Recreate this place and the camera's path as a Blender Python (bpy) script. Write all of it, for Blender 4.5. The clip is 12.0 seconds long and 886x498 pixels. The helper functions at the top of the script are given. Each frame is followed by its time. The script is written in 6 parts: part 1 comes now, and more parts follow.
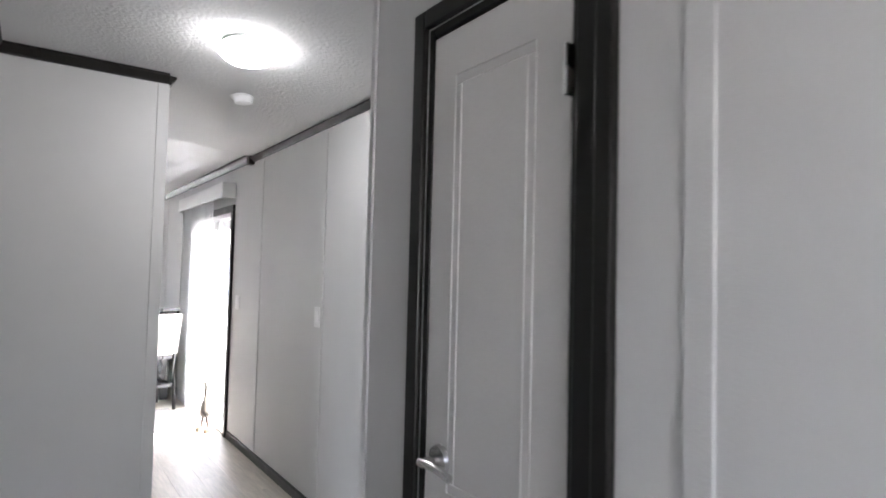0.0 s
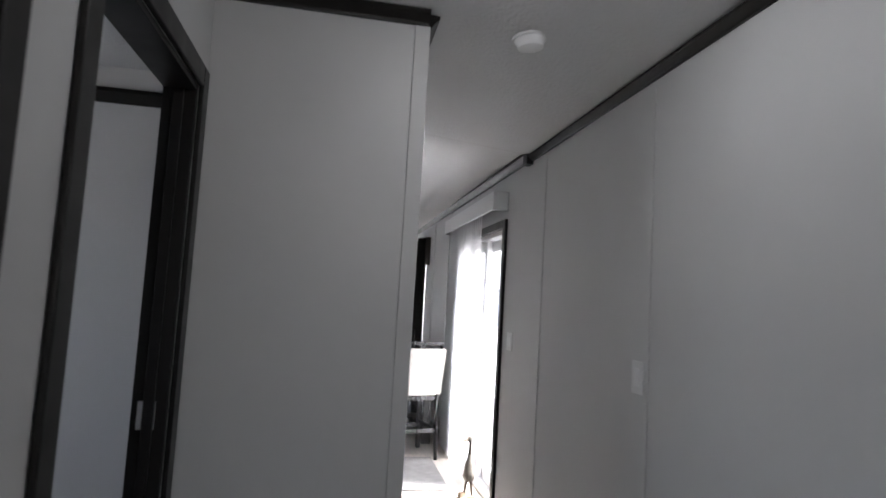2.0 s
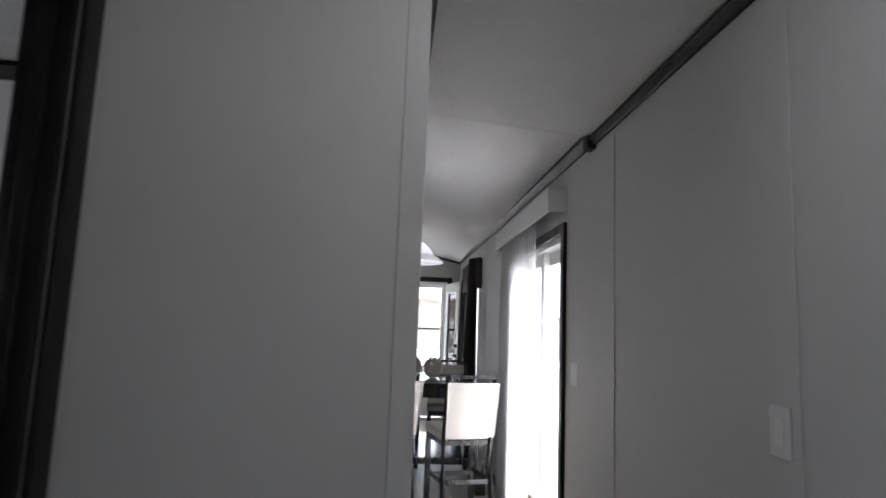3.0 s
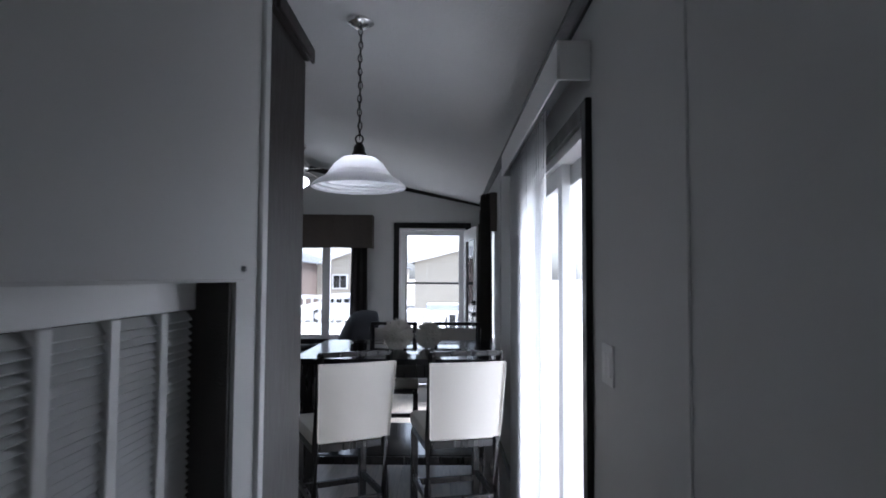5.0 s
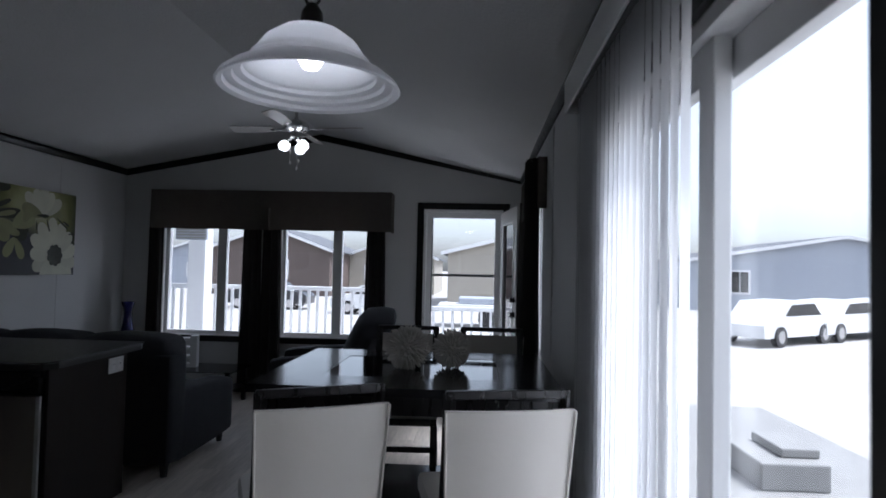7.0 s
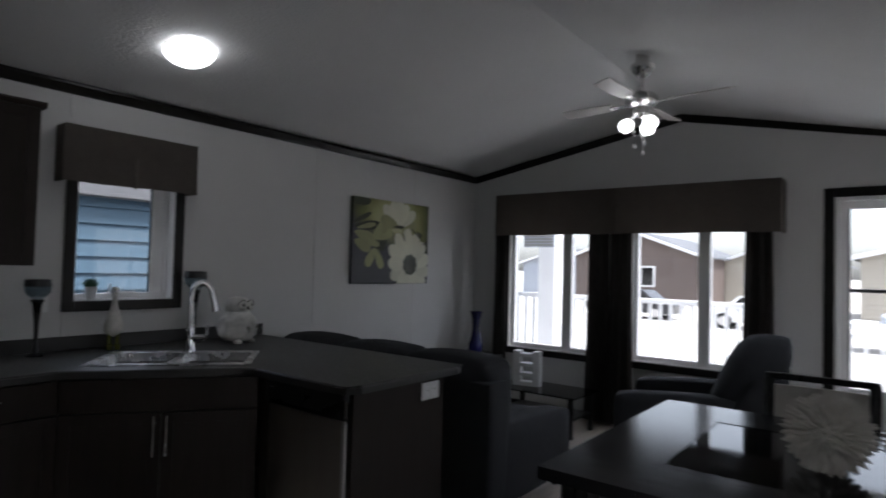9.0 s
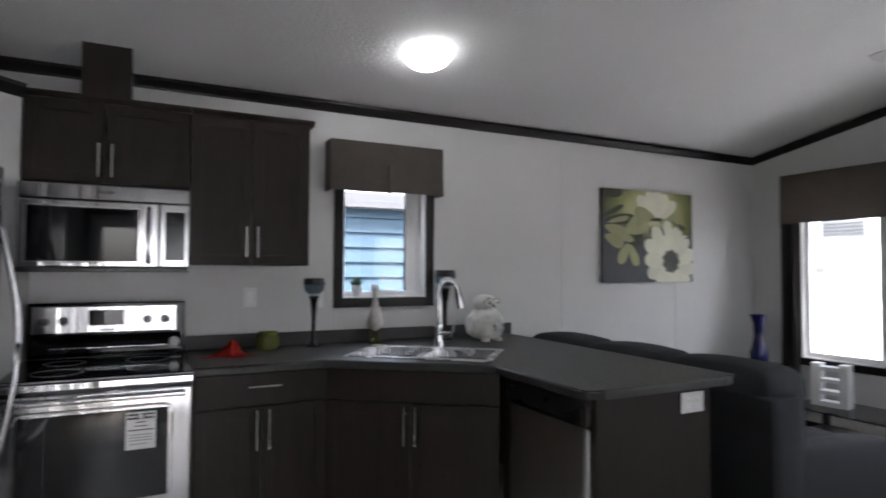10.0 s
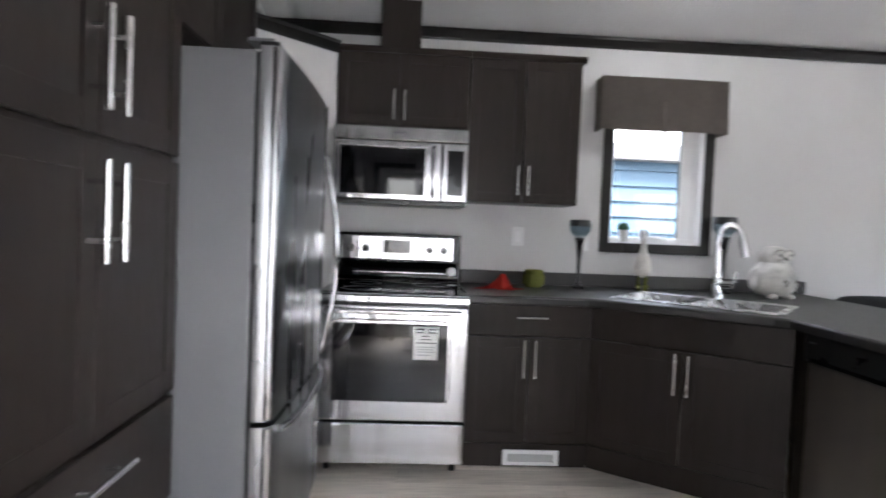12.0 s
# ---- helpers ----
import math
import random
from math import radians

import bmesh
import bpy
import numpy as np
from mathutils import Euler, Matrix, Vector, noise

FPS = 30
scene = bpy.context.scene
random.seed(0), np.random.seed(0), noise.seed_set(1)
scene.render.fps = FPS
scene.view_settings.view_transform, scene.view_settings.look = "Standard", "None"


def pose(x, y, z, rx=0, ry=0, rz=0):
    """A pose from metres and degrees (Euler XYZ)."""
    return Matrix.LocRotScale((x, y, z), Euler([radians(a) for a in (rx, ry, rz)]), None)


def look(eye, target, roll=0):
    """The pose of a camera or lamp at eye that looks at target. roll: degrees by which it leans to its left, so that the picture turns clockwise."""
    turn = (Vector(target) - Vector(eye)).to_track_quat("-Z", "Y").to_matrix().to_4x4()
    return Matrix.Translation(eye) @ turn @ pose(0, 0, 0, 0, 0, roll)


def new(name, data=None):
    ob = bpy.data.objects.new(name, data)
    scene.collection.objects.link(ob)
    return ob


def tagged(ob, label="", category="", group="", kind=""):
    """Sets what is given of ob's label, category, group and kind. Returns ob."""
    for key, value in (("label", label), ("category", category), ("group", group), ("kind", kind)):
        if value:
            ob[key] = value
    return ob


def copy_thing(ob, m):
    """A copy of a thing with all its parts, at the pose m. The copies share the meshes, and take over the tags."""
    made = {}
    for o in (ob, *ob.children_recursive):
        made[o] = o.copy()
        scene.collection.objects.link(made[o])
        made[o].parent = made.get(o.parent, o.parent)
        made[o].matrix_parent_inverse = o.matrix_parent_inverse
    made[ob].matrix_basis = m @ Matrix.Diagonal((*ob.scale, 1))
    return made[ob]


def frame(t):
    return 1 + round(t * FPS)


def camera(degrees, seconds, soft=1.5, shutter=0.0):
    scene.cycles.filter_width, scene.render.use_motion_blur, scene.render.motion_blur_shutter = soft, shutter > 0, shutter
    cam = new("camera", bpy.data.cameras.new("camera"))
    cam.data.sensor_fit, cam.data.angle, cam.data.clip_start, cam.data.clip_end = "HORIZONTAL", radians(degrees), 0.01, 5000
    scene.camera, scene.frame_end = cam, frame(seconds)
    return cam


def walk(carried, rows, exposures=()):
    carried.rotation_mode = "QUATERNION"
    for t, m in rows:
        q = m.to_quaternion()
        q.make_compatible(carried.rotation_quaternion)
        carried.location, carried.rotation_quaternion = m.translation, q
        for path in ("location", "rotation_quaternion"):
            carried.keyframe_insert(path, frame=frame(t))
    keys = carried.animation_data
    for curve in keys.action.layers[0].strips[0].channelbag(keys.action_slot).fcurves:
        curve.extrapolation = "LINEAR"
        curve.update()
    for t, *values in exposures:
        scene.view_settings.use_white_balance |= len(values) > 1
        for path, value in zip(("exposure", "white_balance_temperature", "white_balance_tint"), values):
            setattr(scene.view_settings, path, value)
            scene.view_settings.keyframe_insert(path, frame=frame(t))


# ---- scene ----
cam = camera(73.8, 12.0, soft=1.7, shutter=0.4)
PATH = [
    (0, (0.44, 1.56, 1.461), (1.583, 3.199, 1.547), 1.4),
    (0.5, (0.571, 1.862, 1.459), (1.641, 3.547, 1.592), 3.5),
    (1, (0.687, 2.13, 1.427), (1.411, 3.991, 1.581), 1.3),
    (1.5, (0.751, 2.436, 1.431), (1.109, 4.394, 1.624), 2.0),
    (2, (0.721, 2.843, 1.441), (1.072, 4.804, 1.608), 3.3),
    (2.5, (0.814, 3.199, 1.443), (1.016, 5.178, 1.645), 0.0),
    (3, (0.95, 3.563, 1.405), (1.091, 5.541, 1.665), 2.2),
    (3.5, (1.06, 3.928, 1.418), (1.253, 5.913, 1.573), 3.7),
    (5.5, (1.454, 5.283, 1.431), (1.368, 7.279, 1.515), 1.0),
    (6, (1.433, 5.626, 1.425), (1.301, 7.62, 1.488), 2.9),
    (6.5, (1.433, 5.929, 1.412), (1.339, 7.926, 1.483), 1.7),
    (8.3, (1.421, 6.932, 1.44), (0.727, 8.807, 1.505), -1.8),
    (8.5, (1.392, 7.02, 1.443), (0.492, 8.803, 1.526), -1.1),
    (9, (1.252, 7.223, 1.456), (0.02, 8.797, 1.519), 1.5),
    (9.5, (1.152, 7.371, 1.422), (-0.386, 8.648, 1.48), 1.7),
    (10, (1.15, 7.474, 1.393), (-0.635, 8.373, 1.462), 0.3),
    (10.5, (1.152, 7.479, 1.33), (-0.739, 8.121, 1.426), 1.2),
    (11, (1.128, 7.462, 1.308), (-0.778, 8.069, 1.33), 1.4),
    (11.5, (1.112, 7.441, 1.248), (-0.831, 7.914, 1.226), 1.2),
    (12, (1.101, 7.391, 1.248), (-0.896, 7.491, 1.178), 2.3),
]
EXPOSURES = [(0.0, 4.5, 6300, 13), (0.5, 4.12, 6300, 13), (1.0, 3.8, 6250, 13), (1.5, 3.6, 6200, 13), (2.5, 3.03, 6200, 13), (3.5, 2.95, 6200, 13), (5.5, 1.74, 5520, 11), (6.5, 1.28, 5520, 11), (8.3, 0.8, 6100, 11), (9.0, 1.68, 6100, 11), (10.0, 3.15, 6250, 12), (10.5, 3.54, 6250, 12), (12.0, 4.01, 6250, 12)]
walk(cam, [(t, look(eye, target, roll)) for t, eye, target, roll in PATH], EXPOSURES)

# ---- world and light ----
world = bpy.data.worlds.new("overcast_sky")
world.use_nodes = True
scene.world = world
_n, _l = world.node_tree.nodes, world.node_tree.links
sky = _n.new("ShaderNodeTexSky")
sky.sky_type, sky.sun_disc = "NISHITA", False
sky.sun_elevation, sky.sun_rotation = radians(63), radians(94)
sky.dust_density, sky.air_density = 3.0, 1.0
_pale = _n.new("ShaderNodeHueSaturation")
_pale.inputs["Saturation"].default_value = 0.35
_l.new(sky.outputs["Color"], _pale.inputs["Color"])
_l.new(_pale.outputs["Color"], _n["Background"].inputs["Color"])
_n["Background"].inputs["Strength"].default_value = 0.15

sun = new("sun", bpy.data.lights.new("sun", "SUN"))
sun.data.energy, sun.data.angle, sun.data.color = 2.4, radians(20), (1.0, 0.97, 0.93)
sun.matrix_world = look((0, 0, 10), (0 - 6 * math.sin(radians(94)), 0 - 6 * math.cos(radians(94)), 10 - 11.8))

# ---- materials ----


def mat(name, color, rough=0.5, metal=0.0, vary=0.08, scale=6.0, bump=0.0, bump_scale=80.0, stretch=(1, 1, 1), spec=0.5, rvary=0.06, random_piece=0.0):
    """A painted, wooden or metal surface: colour that drifts at two scales, uneven gloss, fine relief."""
    m = bpy.data.materials.new(name)
    m.use_nodes = True
    n, l = m.node_tree.nodes, m.node_tree.links
    b = n["Principled BSDF"]
    b.inputs["Metallic"].default_value = metal
    b.inputs["Specular IOR Level"].default_value = spec
    co = n.new("ShaderNodeTexCoord")
    mp = n.new("ShaderNodeMapping")
    mp.inputs["Scale"].default_value = stretch
    l.new(co.outputs["Object"], mp.inputs["Vector"])
    n1, n2 = n.new("ShaderNodeTexNoise"), n.new("ShaderNodeTexNoise")
    n1.inputs["Scale"].default_value, n1.inputs["Detail"].default_value = scale, 4
    n2.inputs["Scale"].default_value, n2.inputs["Detail"].default_value = scale * 0.17, 3
    for t in (n1, n2):
        l.new(mp.outputs["Vector"], t.inputs["Vector"])
    add = n.new("ShaderNodeMath")
    add.operation = "ADD"
    l.new(n1.outputs["Fac"], add.inputs[0])
    l.new(n2.outputs["Fac"], add.inputs[1])
    src = add.outputs[0]
    if random_piece:
        info = n.new("ShaderNodeObjectInfo")
        ma = n.new("ShaderNodeMath")
        ma.operation = "MULTIPLY_ADD"
        l.new(info.outputs["Random"], ma.inputs[0])
        ma.inputs[1].default_value = random_piece
        l.new(src, ma.inputs[2])
        src = ma.outputs[0]
    mr = n.new("ShaderNodeMapRange")
    mr.inputs["From Min"].default_value, mr.inputs["From Max"].default_value = 0.6, 1.4 + random_piece
    mr.inputs["To Min"].default_value, mr.inputs["To Max"].default_value = 1 - vary, 1 + vary
    l.new(src, mr.inputs["Value"])
    mul = n.new("ShaderNodeVectorMath")
    mul.operation = "SCALE"
    mul.inputs[0].default_value = color
    l.new(mr.outputs["Result"], mul.inputs["Scale"])
    l.new(mul.outputs["Vector"], b.inputs["Base Color"])
    rr = n.new("ShaderNodeMapRange")
    rr.inputs["From Min"].default_value, rr.inputs["From Max"].default_value = 0.3, 0.7
    rr.inputs["To Min"].default_value, rr.inputs["To Max"].default_value = max(0.02, rough - rvary), min(1, rough + rvary)
    l.new(n1.outputs["Fac"], rr.inputs["Value"])
    l.new(rr.outputs["Result"], b.inputs["Roughness"])
    if bump:
        n3 = n.new("ShaderNodeTexNoise")
        n3.inputs["Scale"].default_value, n3.inputs["Detail"].default_value = bump_scale, 3
        l.new(mp.outputs["Vector"], n3.inputs["Vector"])
        bp = n.new("ShaderNodeBump")
        bp.inputs["Strength"].default_value, bp.inputs["Distance"].default_value = bump, 0.01
        l.new(n3.outputs["Fac"], bp.inputs["Height"])
        l.new(bp.outputs["Normal"], b.inputs["Normal"])
    return m


def glow(name, color, strength):
    m = bpy.data.materials.new(name)
    m.use_nodes = True
    b = m.node_tree.nodes["Principled BSDF"]
    b.inputs["Base Color"].default_value = (0.8, 0.8, 0.8, 1)
    b.inputs["Emission Color"].default_value = (*color, 1)
    b.inputs["Emission Strength"].default_value = strength
    return m


def glass(name, tint=(1, 1, 1), rough=0.0):
    """Thin pane: clear, with gloss that grows towards grazing angles."""
    m = bpy.data.materials.new(name)
    m.use_nodes = True
    n, l = m.node_tree.nodes, m.node_tree.links
    n.remove(n["Principled BSDF"])
    clear, gloss, mix, fr = n.new("ShaderNodeBsdfTransparent"), n.new("ShaderNodeBsdfGlossy"), n.new("ShaderNodeMixShader"), n.new("ShaderNodeLayerWeight")
    clear.inputs["Color"].default_value = (*tint, 1)
    gloss.inputs["Roughness"].default_value = rough
    fr.inputs["Blend"].default_value = 0.5
    power, gain = n.new("ShaderNodeMath"), n.new("ShaderNodeMath")
    power.operation, gain.operation = "POWER", "MULTIPLY_ADD"
    power.inputs[1].default_value = 4.0
    gain.inputs[1].default_value, gain.inputs[2].default_value = 0.35, 0.025
    l.new(fr.outputs["Facing"], power.inputs[0])
    l.new(power.outputs[0], gain.inputs[0])
    l.new(gain.outputs[0], mix.inputs[0])
    l.new(clear.outputs[0], mix.inputs[1])
    l.new(gloss.outputs[0], mix.inputs[2])
    l.new(mix.outputs[0], n["Material Output"].inputs["Surface"])
    return m


def translucent(name, color, through_share=0.5, rough=0.6):
    """Thin cloth, frosted glass or vinyl that lets light through."""
    m = bpy.data.materials.new(name)
    m.use_nodes = True
    n, l = m.node_tree.nodes, m.node_tree.links
    b = n["Principled BSDF"]
    b.inputs["Base Color"].default_value = (*color, 1)
    b.inputs["Roughness"].default_value = rough
    t, mix, nz = n.new("ShaderNodeBsdfTranslucent"), n.new("ShaderNodeMixShader"), n.new("ShaderNodeTexNoise")
    t.inputs["Color"].default_value = (*color, 1)
    nz.inputs["Scale"].default_value = 30
    mr = n.new("ShaderNodeMapRange")
    mr.inputs["To Min"].default_value, mr.inputs["To Max"].default_value = through_share - 0.08, through_share + 0.08
    l.new(nz.outputs["Fac"], mr.inputs["Value"])
    l.new(mr.outputs["Result"], mix.inputs[0])
    l.new(b.outputs[0], mix.inputs[1])
    l.new(t.outputs[0], mix.inputs[2])
    l.new(mix.outputs[0], n["Material Output"].inputs["Surface"])
    return m


WALL = mat("vinyl_wallboard", (0.56, 0.558, 0.552), 0.55, vary=0.055, scale=2.2, bump=0.08, bump_scale=220)
CEIL = mat("textured_ceiling", (0.63, 0.63, 0.63), 0.85, vary=0.03, scale=5, bump=0.55, bump_scale=60)
TRIM = mat("espresso_trim", (0.0105, 0.009, 0.008), 0.36, vary=0.2, scale=10, spec=0.3)
WOOD = mat("espresso_cabinet", (0.0250, 0.0188, 0.0158), 0.42, vary=0.2, scale=18, stretch=(6, 6, 0.6), bump=0.04, bump_scale=60, spec=0.2)
WHITE = mat("white_paint", (0.72, 0.72, 0.715), 0.4, vary=0.03, scale=4)
DOORW = mat("white_door_skin", (0.60, 0.59, 0.575), 0.45, vary=0.04, scale=4, bump=0.04, bump_scale=150)
STEEL = mat("brushed_steel", (0.50, 0.50, 0.51), 0.15, 1.0, vary=0.06, scale=3, stretch=(5, 5, 0.22), rvary=0.03, bump=0.5, bump_scale=3.2)
SATIN = mat("satin_steel_edge", (0.55, 0.55, 0.55), 0.5, 0.5, vary=0.04)
FSTEEL = mat("fridge_steel", (0.25, 0.255, 0.265), 0.29, 1.0, vary=0.08, scale=3, stretch=(2, 1, 0.5), rvary=0.05)
DSTEEL = mat("dark_dishwasher_steel", (0.36, 0.325, 0.295), 0.38, 1.0, vary=0.10, scale=3, stretch=(3, 1, 0.4), rvary=0.05)
GREY = mat("grey_enamel", (0.20, 0.205, 0.215), 0.35, 0.3, vary=0.05, scale=6)
CHROME = mat("chrome", (0.75, 0.75, 0.76), 0.08, 1.0, vary=0.03, rvary=0.03)
NICKEL = mat("satin_nickel", (0.62, 0.61, 0.60), 0.25, 1.0, vary=0.04)
BLACK = mat("black_plastic", (0.012, 0.012, 0.013), 0.3, vary=0.2)
BGLASS = mat("black_glass", (0.006, 0.006, 0.007), 0.05, vary=0.2, rvary=0.02, spec=0.4)
COUNTER = mat("dark_laminate", (0.030, 0.0285, 0.0275), 0.42, vary=0.13, scale=70, bump=0.03, bump_scale=300)
PLANK = mat("grey_vinyl_plank", (0.57, 0.52, 0.46), 0.42, vary=0.48, scale=9, stretch=(7, 0.6, 1), bump=0.1, bump_scale=30, random_piece=0.5)
JOINT = mat("floor_joint", (0.10, 0.09, 0.08), 0.7)
VINYLW = mat("window_vinyl", (0.8, 0.8, 0.8), 0.35, vary=0.02)
TAUPE = mat("taupe_cloth", (0.125, 0.108, 0.095), 0.9, vary=0.15, scale=40, bump=0.3, bump_scale=400)
# the drape brown, also used to paint shade inside the furnace recess
DRAPE_SHADE = mat("dark_drape_and_recess_shade", (0.055, 0.048, 0.045), 0.85, vary=0.15, scale=30, bump=0.3, bump_scale=300)
SOFA = mat("charcoal_upholstery", (0.018, 0.0185, 0.022), 0.85, vary=0.25, scale=30, bump=0.4, bump_scale=250)
LEATHER = mat("cream_leatherette", (0.60, 0.57, 0.52), 0.45, vary=0.05, scale=5, bump=0.03, bump_scale=60)
LEG = mat("black_stained_wood", (0.014, 0.012, 0.012), 0.3, vary=0.25, scale=14, stretch=(4, 4, 0.6))
TABLE = mat("dark_table_top", (0.018, 0.017, 0.019), 0.16, vary=0.3, scale=12, stretch=(0.6, 6, 1), rvary=0.05)
COOK = mat("black_ceramic", (0.004, 0.004, 0.0045), 0.10, vary=0.2, rvary=0.02, spec=0.18)
SINKST = mat("polished_sink_steel", (0.80, 0.80, 0.81), 0.27, 1.0, vary=0.05, scale=5, rvary=0.06)
PANE = glass("clear_pane")
BLIND = translucent("white_vinyl_blind", (0.92, 0.92, 0.93), 0.80)
FROST = translucent("frosted_glass_shade", (0.92, 0.92, 0.94), 0.55, 0.3)
DOME = glow("lit_dome_glass", (1.0, 0.99, 0.97), 1.9)
PBULB = glow("lit_pendant_bulb", (1.0, 0.98, 0.95), 6)
BULB = glow("lit_bulb", (1.0, 0.99, 0.97), 1.9)

# ---- mesh helpers ----


def box(bm, x0, x1, y0, y1, z0, z1, bevel=0.0, m=None):
    vs = bmesh.ops.create_cube(bm, size=1.0)["verts"]
    c, s = Vector(((x0 + x1) / 2, (y0 + y1) / 2, (z0 + z1) / 2)), (x1 - x0, y1 - y0, z1 - z0)
    for v in vs:
        v.co = Vector((v.co.x * s[0], v.co.y * s[1], v.co.z * s[2])) + c
    if bevel:
        edges = list({e for v in vs for e in v.link_edges})
        out = bmesh.ops.bevel(bm, geom=edges, offset=bevel, segments=2, affect="EDGES", profile=0.5)
        vs = list({v for f in out["faces"] for v in f.verts} | {v for v in vs if v.is_valid})
    if m is not None:
        bmesh.ops.transform(bm, matrix=m, verts=vs)
    return bm


def cyl(bm, p0, p1, r0, r1=None, seg=16):
    p0, p1 = Vector(p0), Vector(p1)
    d = p1 - p0
    m = Matrix.Translation((p0 + p1) / 2) @ d.to_track_quat("Z", "Y").to_matrix().to_4x4()
    bmesh.ops.create_cone(bm, cap_ends=True, segments=seg, radius1=r0, radius2=r0 if r1 is None else r1, depth=d.length, matrix=m)
    return bm


def lathe(bm, profile, at=(0, 0, 0), seg=32):
    """A turned shape from (radius, height) pairs."""
    rings = []
    for r, z in profile:
        rings.append([bm.verts.new((at[0] + r * math.cos(2 * math.pi * i / seg), at[1] + r * math.sin(2 * math.pi * i / seg), at[2] + z)) for i in range(seg)])
    for a, b in zip(rings, rings[1:]):
        for i in range(seg):
            bm.faces.new((a[i], a[(i + 1) % seg], b[(i + 1) % seg], b[i]))
    return bm


def tube(bm, pts, r, seg=10, closed=False):
    """A round bar that follows the points."""
    pts = [Vector(p) for p in pts]
    rings = []
    for i, p in enumerate(pts):
        a = pts[i - 1] if i or closed else p
        b = pts[(i + 1) % len(pts)] if i + 1 < len(pts) or closed else p
        q = (b - a).to_track_quat("Z", "Y")
        rings.append([bm.verts.new(p + q @ Vector((r * math.cos(2 * math.pi * k / seg), r * math.sin(2 * math.pi * k / seg), 0))) for k in range(seg)])
    pairs = list(zip(rings, rings[1:])) + ([(rings[-1], rings[0])] if closed else [])
    for a, b in pairs:
        for k in range(seg):
            bm.faces.new((a[k], a[(k + 1) % seg], b[(k + 1) % seg], b[k]))
    if not closed:
        bm.faces.new(rings[0][::-1])
        bm.faces.new(rings[-1])
    return bm


def prism(bm, outline, z0, z1):
    lo = [bm.verts.new((x, y, z0)) for x, y in outline]
    hi = [bm.verts.new((x, y, z1)) for x, y in outline]
    bm.faces.new(lo[::-1])
    bm.faces.new(hi)
    for i in range(len(lo)):
        j = (i + 1) % len(lo)
        bm.faces.new((lo[i], lo[j], hi[j], hi[i]))
    return bm


def sweep(bm, profile, p0, p1, side, up=(0, 0, 1)):
    """A moulding of the profile (out, up) from p0 to p1, standing out to the side given."""
    p0, p1, side, up = Vector(p0), Vector(p1), Vector(side).normalized(), Vector(up)
    a = [bm.verts.new(p0 + side * o + up * u) for o, u in profile]
    b = [bm.verts.new(p1 + side * o + up * u) for o, u in profile]
    k = len(profile)
    for i in range(k):
        bm.faces.new((a[i], a[(i + 1) % k], b[(i + 1) % k], b[i]))
    bm.faces.new(a[::-1])
    bm.faces.new(b)
    return bm


def mesh(name, bm, material, smooth=False):
    bmesh.ops.recalc_face_normals(bm, faces=bm.faces)
    if smooth:
        for f in bm.faces:
            f.smooth = True
        for e in bm.edges:
            if len(e.link_faces) == 2 and e.calc_face_angle(0) > 0.7:
                e.smooth = False
    me = bpy.data.meshes.new(name)
    bm.to_mesh(me)
    bm.free()
    me.materials.append(material)
    return me


def part(name, bm, material, parent, label="", smooth=False):
    ob = new(name, mesh(name, bm, material, smooth))
    ob.parent = parent
    if label:
        tagged(ob, label)
    return ob


def single(name, bm, material, label, category, kind="", group="", smooth=False):
    return tagged(new(name, mesh(name, bm, material, smooth)), label, category, group, kind)


def empty(name, label, category, m=None, group="", kind=""):
    ob = tagged(new(name), label, category, group, kind)
    if m is not None:
        ob.matrix_basis = m
    return ob


def bar(*a, **k):
    return box(bmesh.new(), *a, **k)


# ---- the shell ----
WX, EX, NY, SY = -2.627, 1.9, 12.77, 0.4     # west, east and north inner faces; the rear end
EAVE, RIDGE, RX, FLAT = 2.50, 2.92, -0.36, 2.47
EAST = 2.41                                   # the ceiling is a little lower along the east wall
VAULT = 6.44                                  # where the flat hall ceiling meets the vault
T = 0.12


def vault_z(x):
    return EAVE + (RIDGE - EAVE) * (x - WX) / (RX - WX) if x < RX else EAST + (RIDGE - EAST) * (EX - x) / (EX - RX)


def panel_x(name, x0, x1, y0, y1, z0, z1, holes, label):
    """A wall that runs along y, with openings (y0, y1, z0, z1)."""
    bm = bmesh.new()
    y = y0
    for a, b, c, d in sorted(holes):
        box(bm, x0, x1, y, a, z0, z1)
        if c > z0:
            box(bm, x0, x1, a, b, z0, c)
        if d < z1:
            box(bm, x0, x1, a, b, d, z1)
        y = b
    box(bm, x0, x1, y, y1, z0, z1)
    return single(name, bm, WALL, label, "wall", "structure")


def panel_y(name, y0, y1, x0, x1, z0, z1, holes, label):
    bm = bmesh.new()
    x = x0
    for a, b, c, d in sorted(holes):
        box(bm, x, a, y0, y1, z0, z1)
        if c > z0:
            box(bm, a, b, y0, y1, z0, c)
        if d < z1:
            box(bm, a, b, y0, y1, d, z1)
        x = b
    box(bm, x, x1, y0, y1, z0, z1)
    return single(name, bm, WALL, label, "wall", "structure")


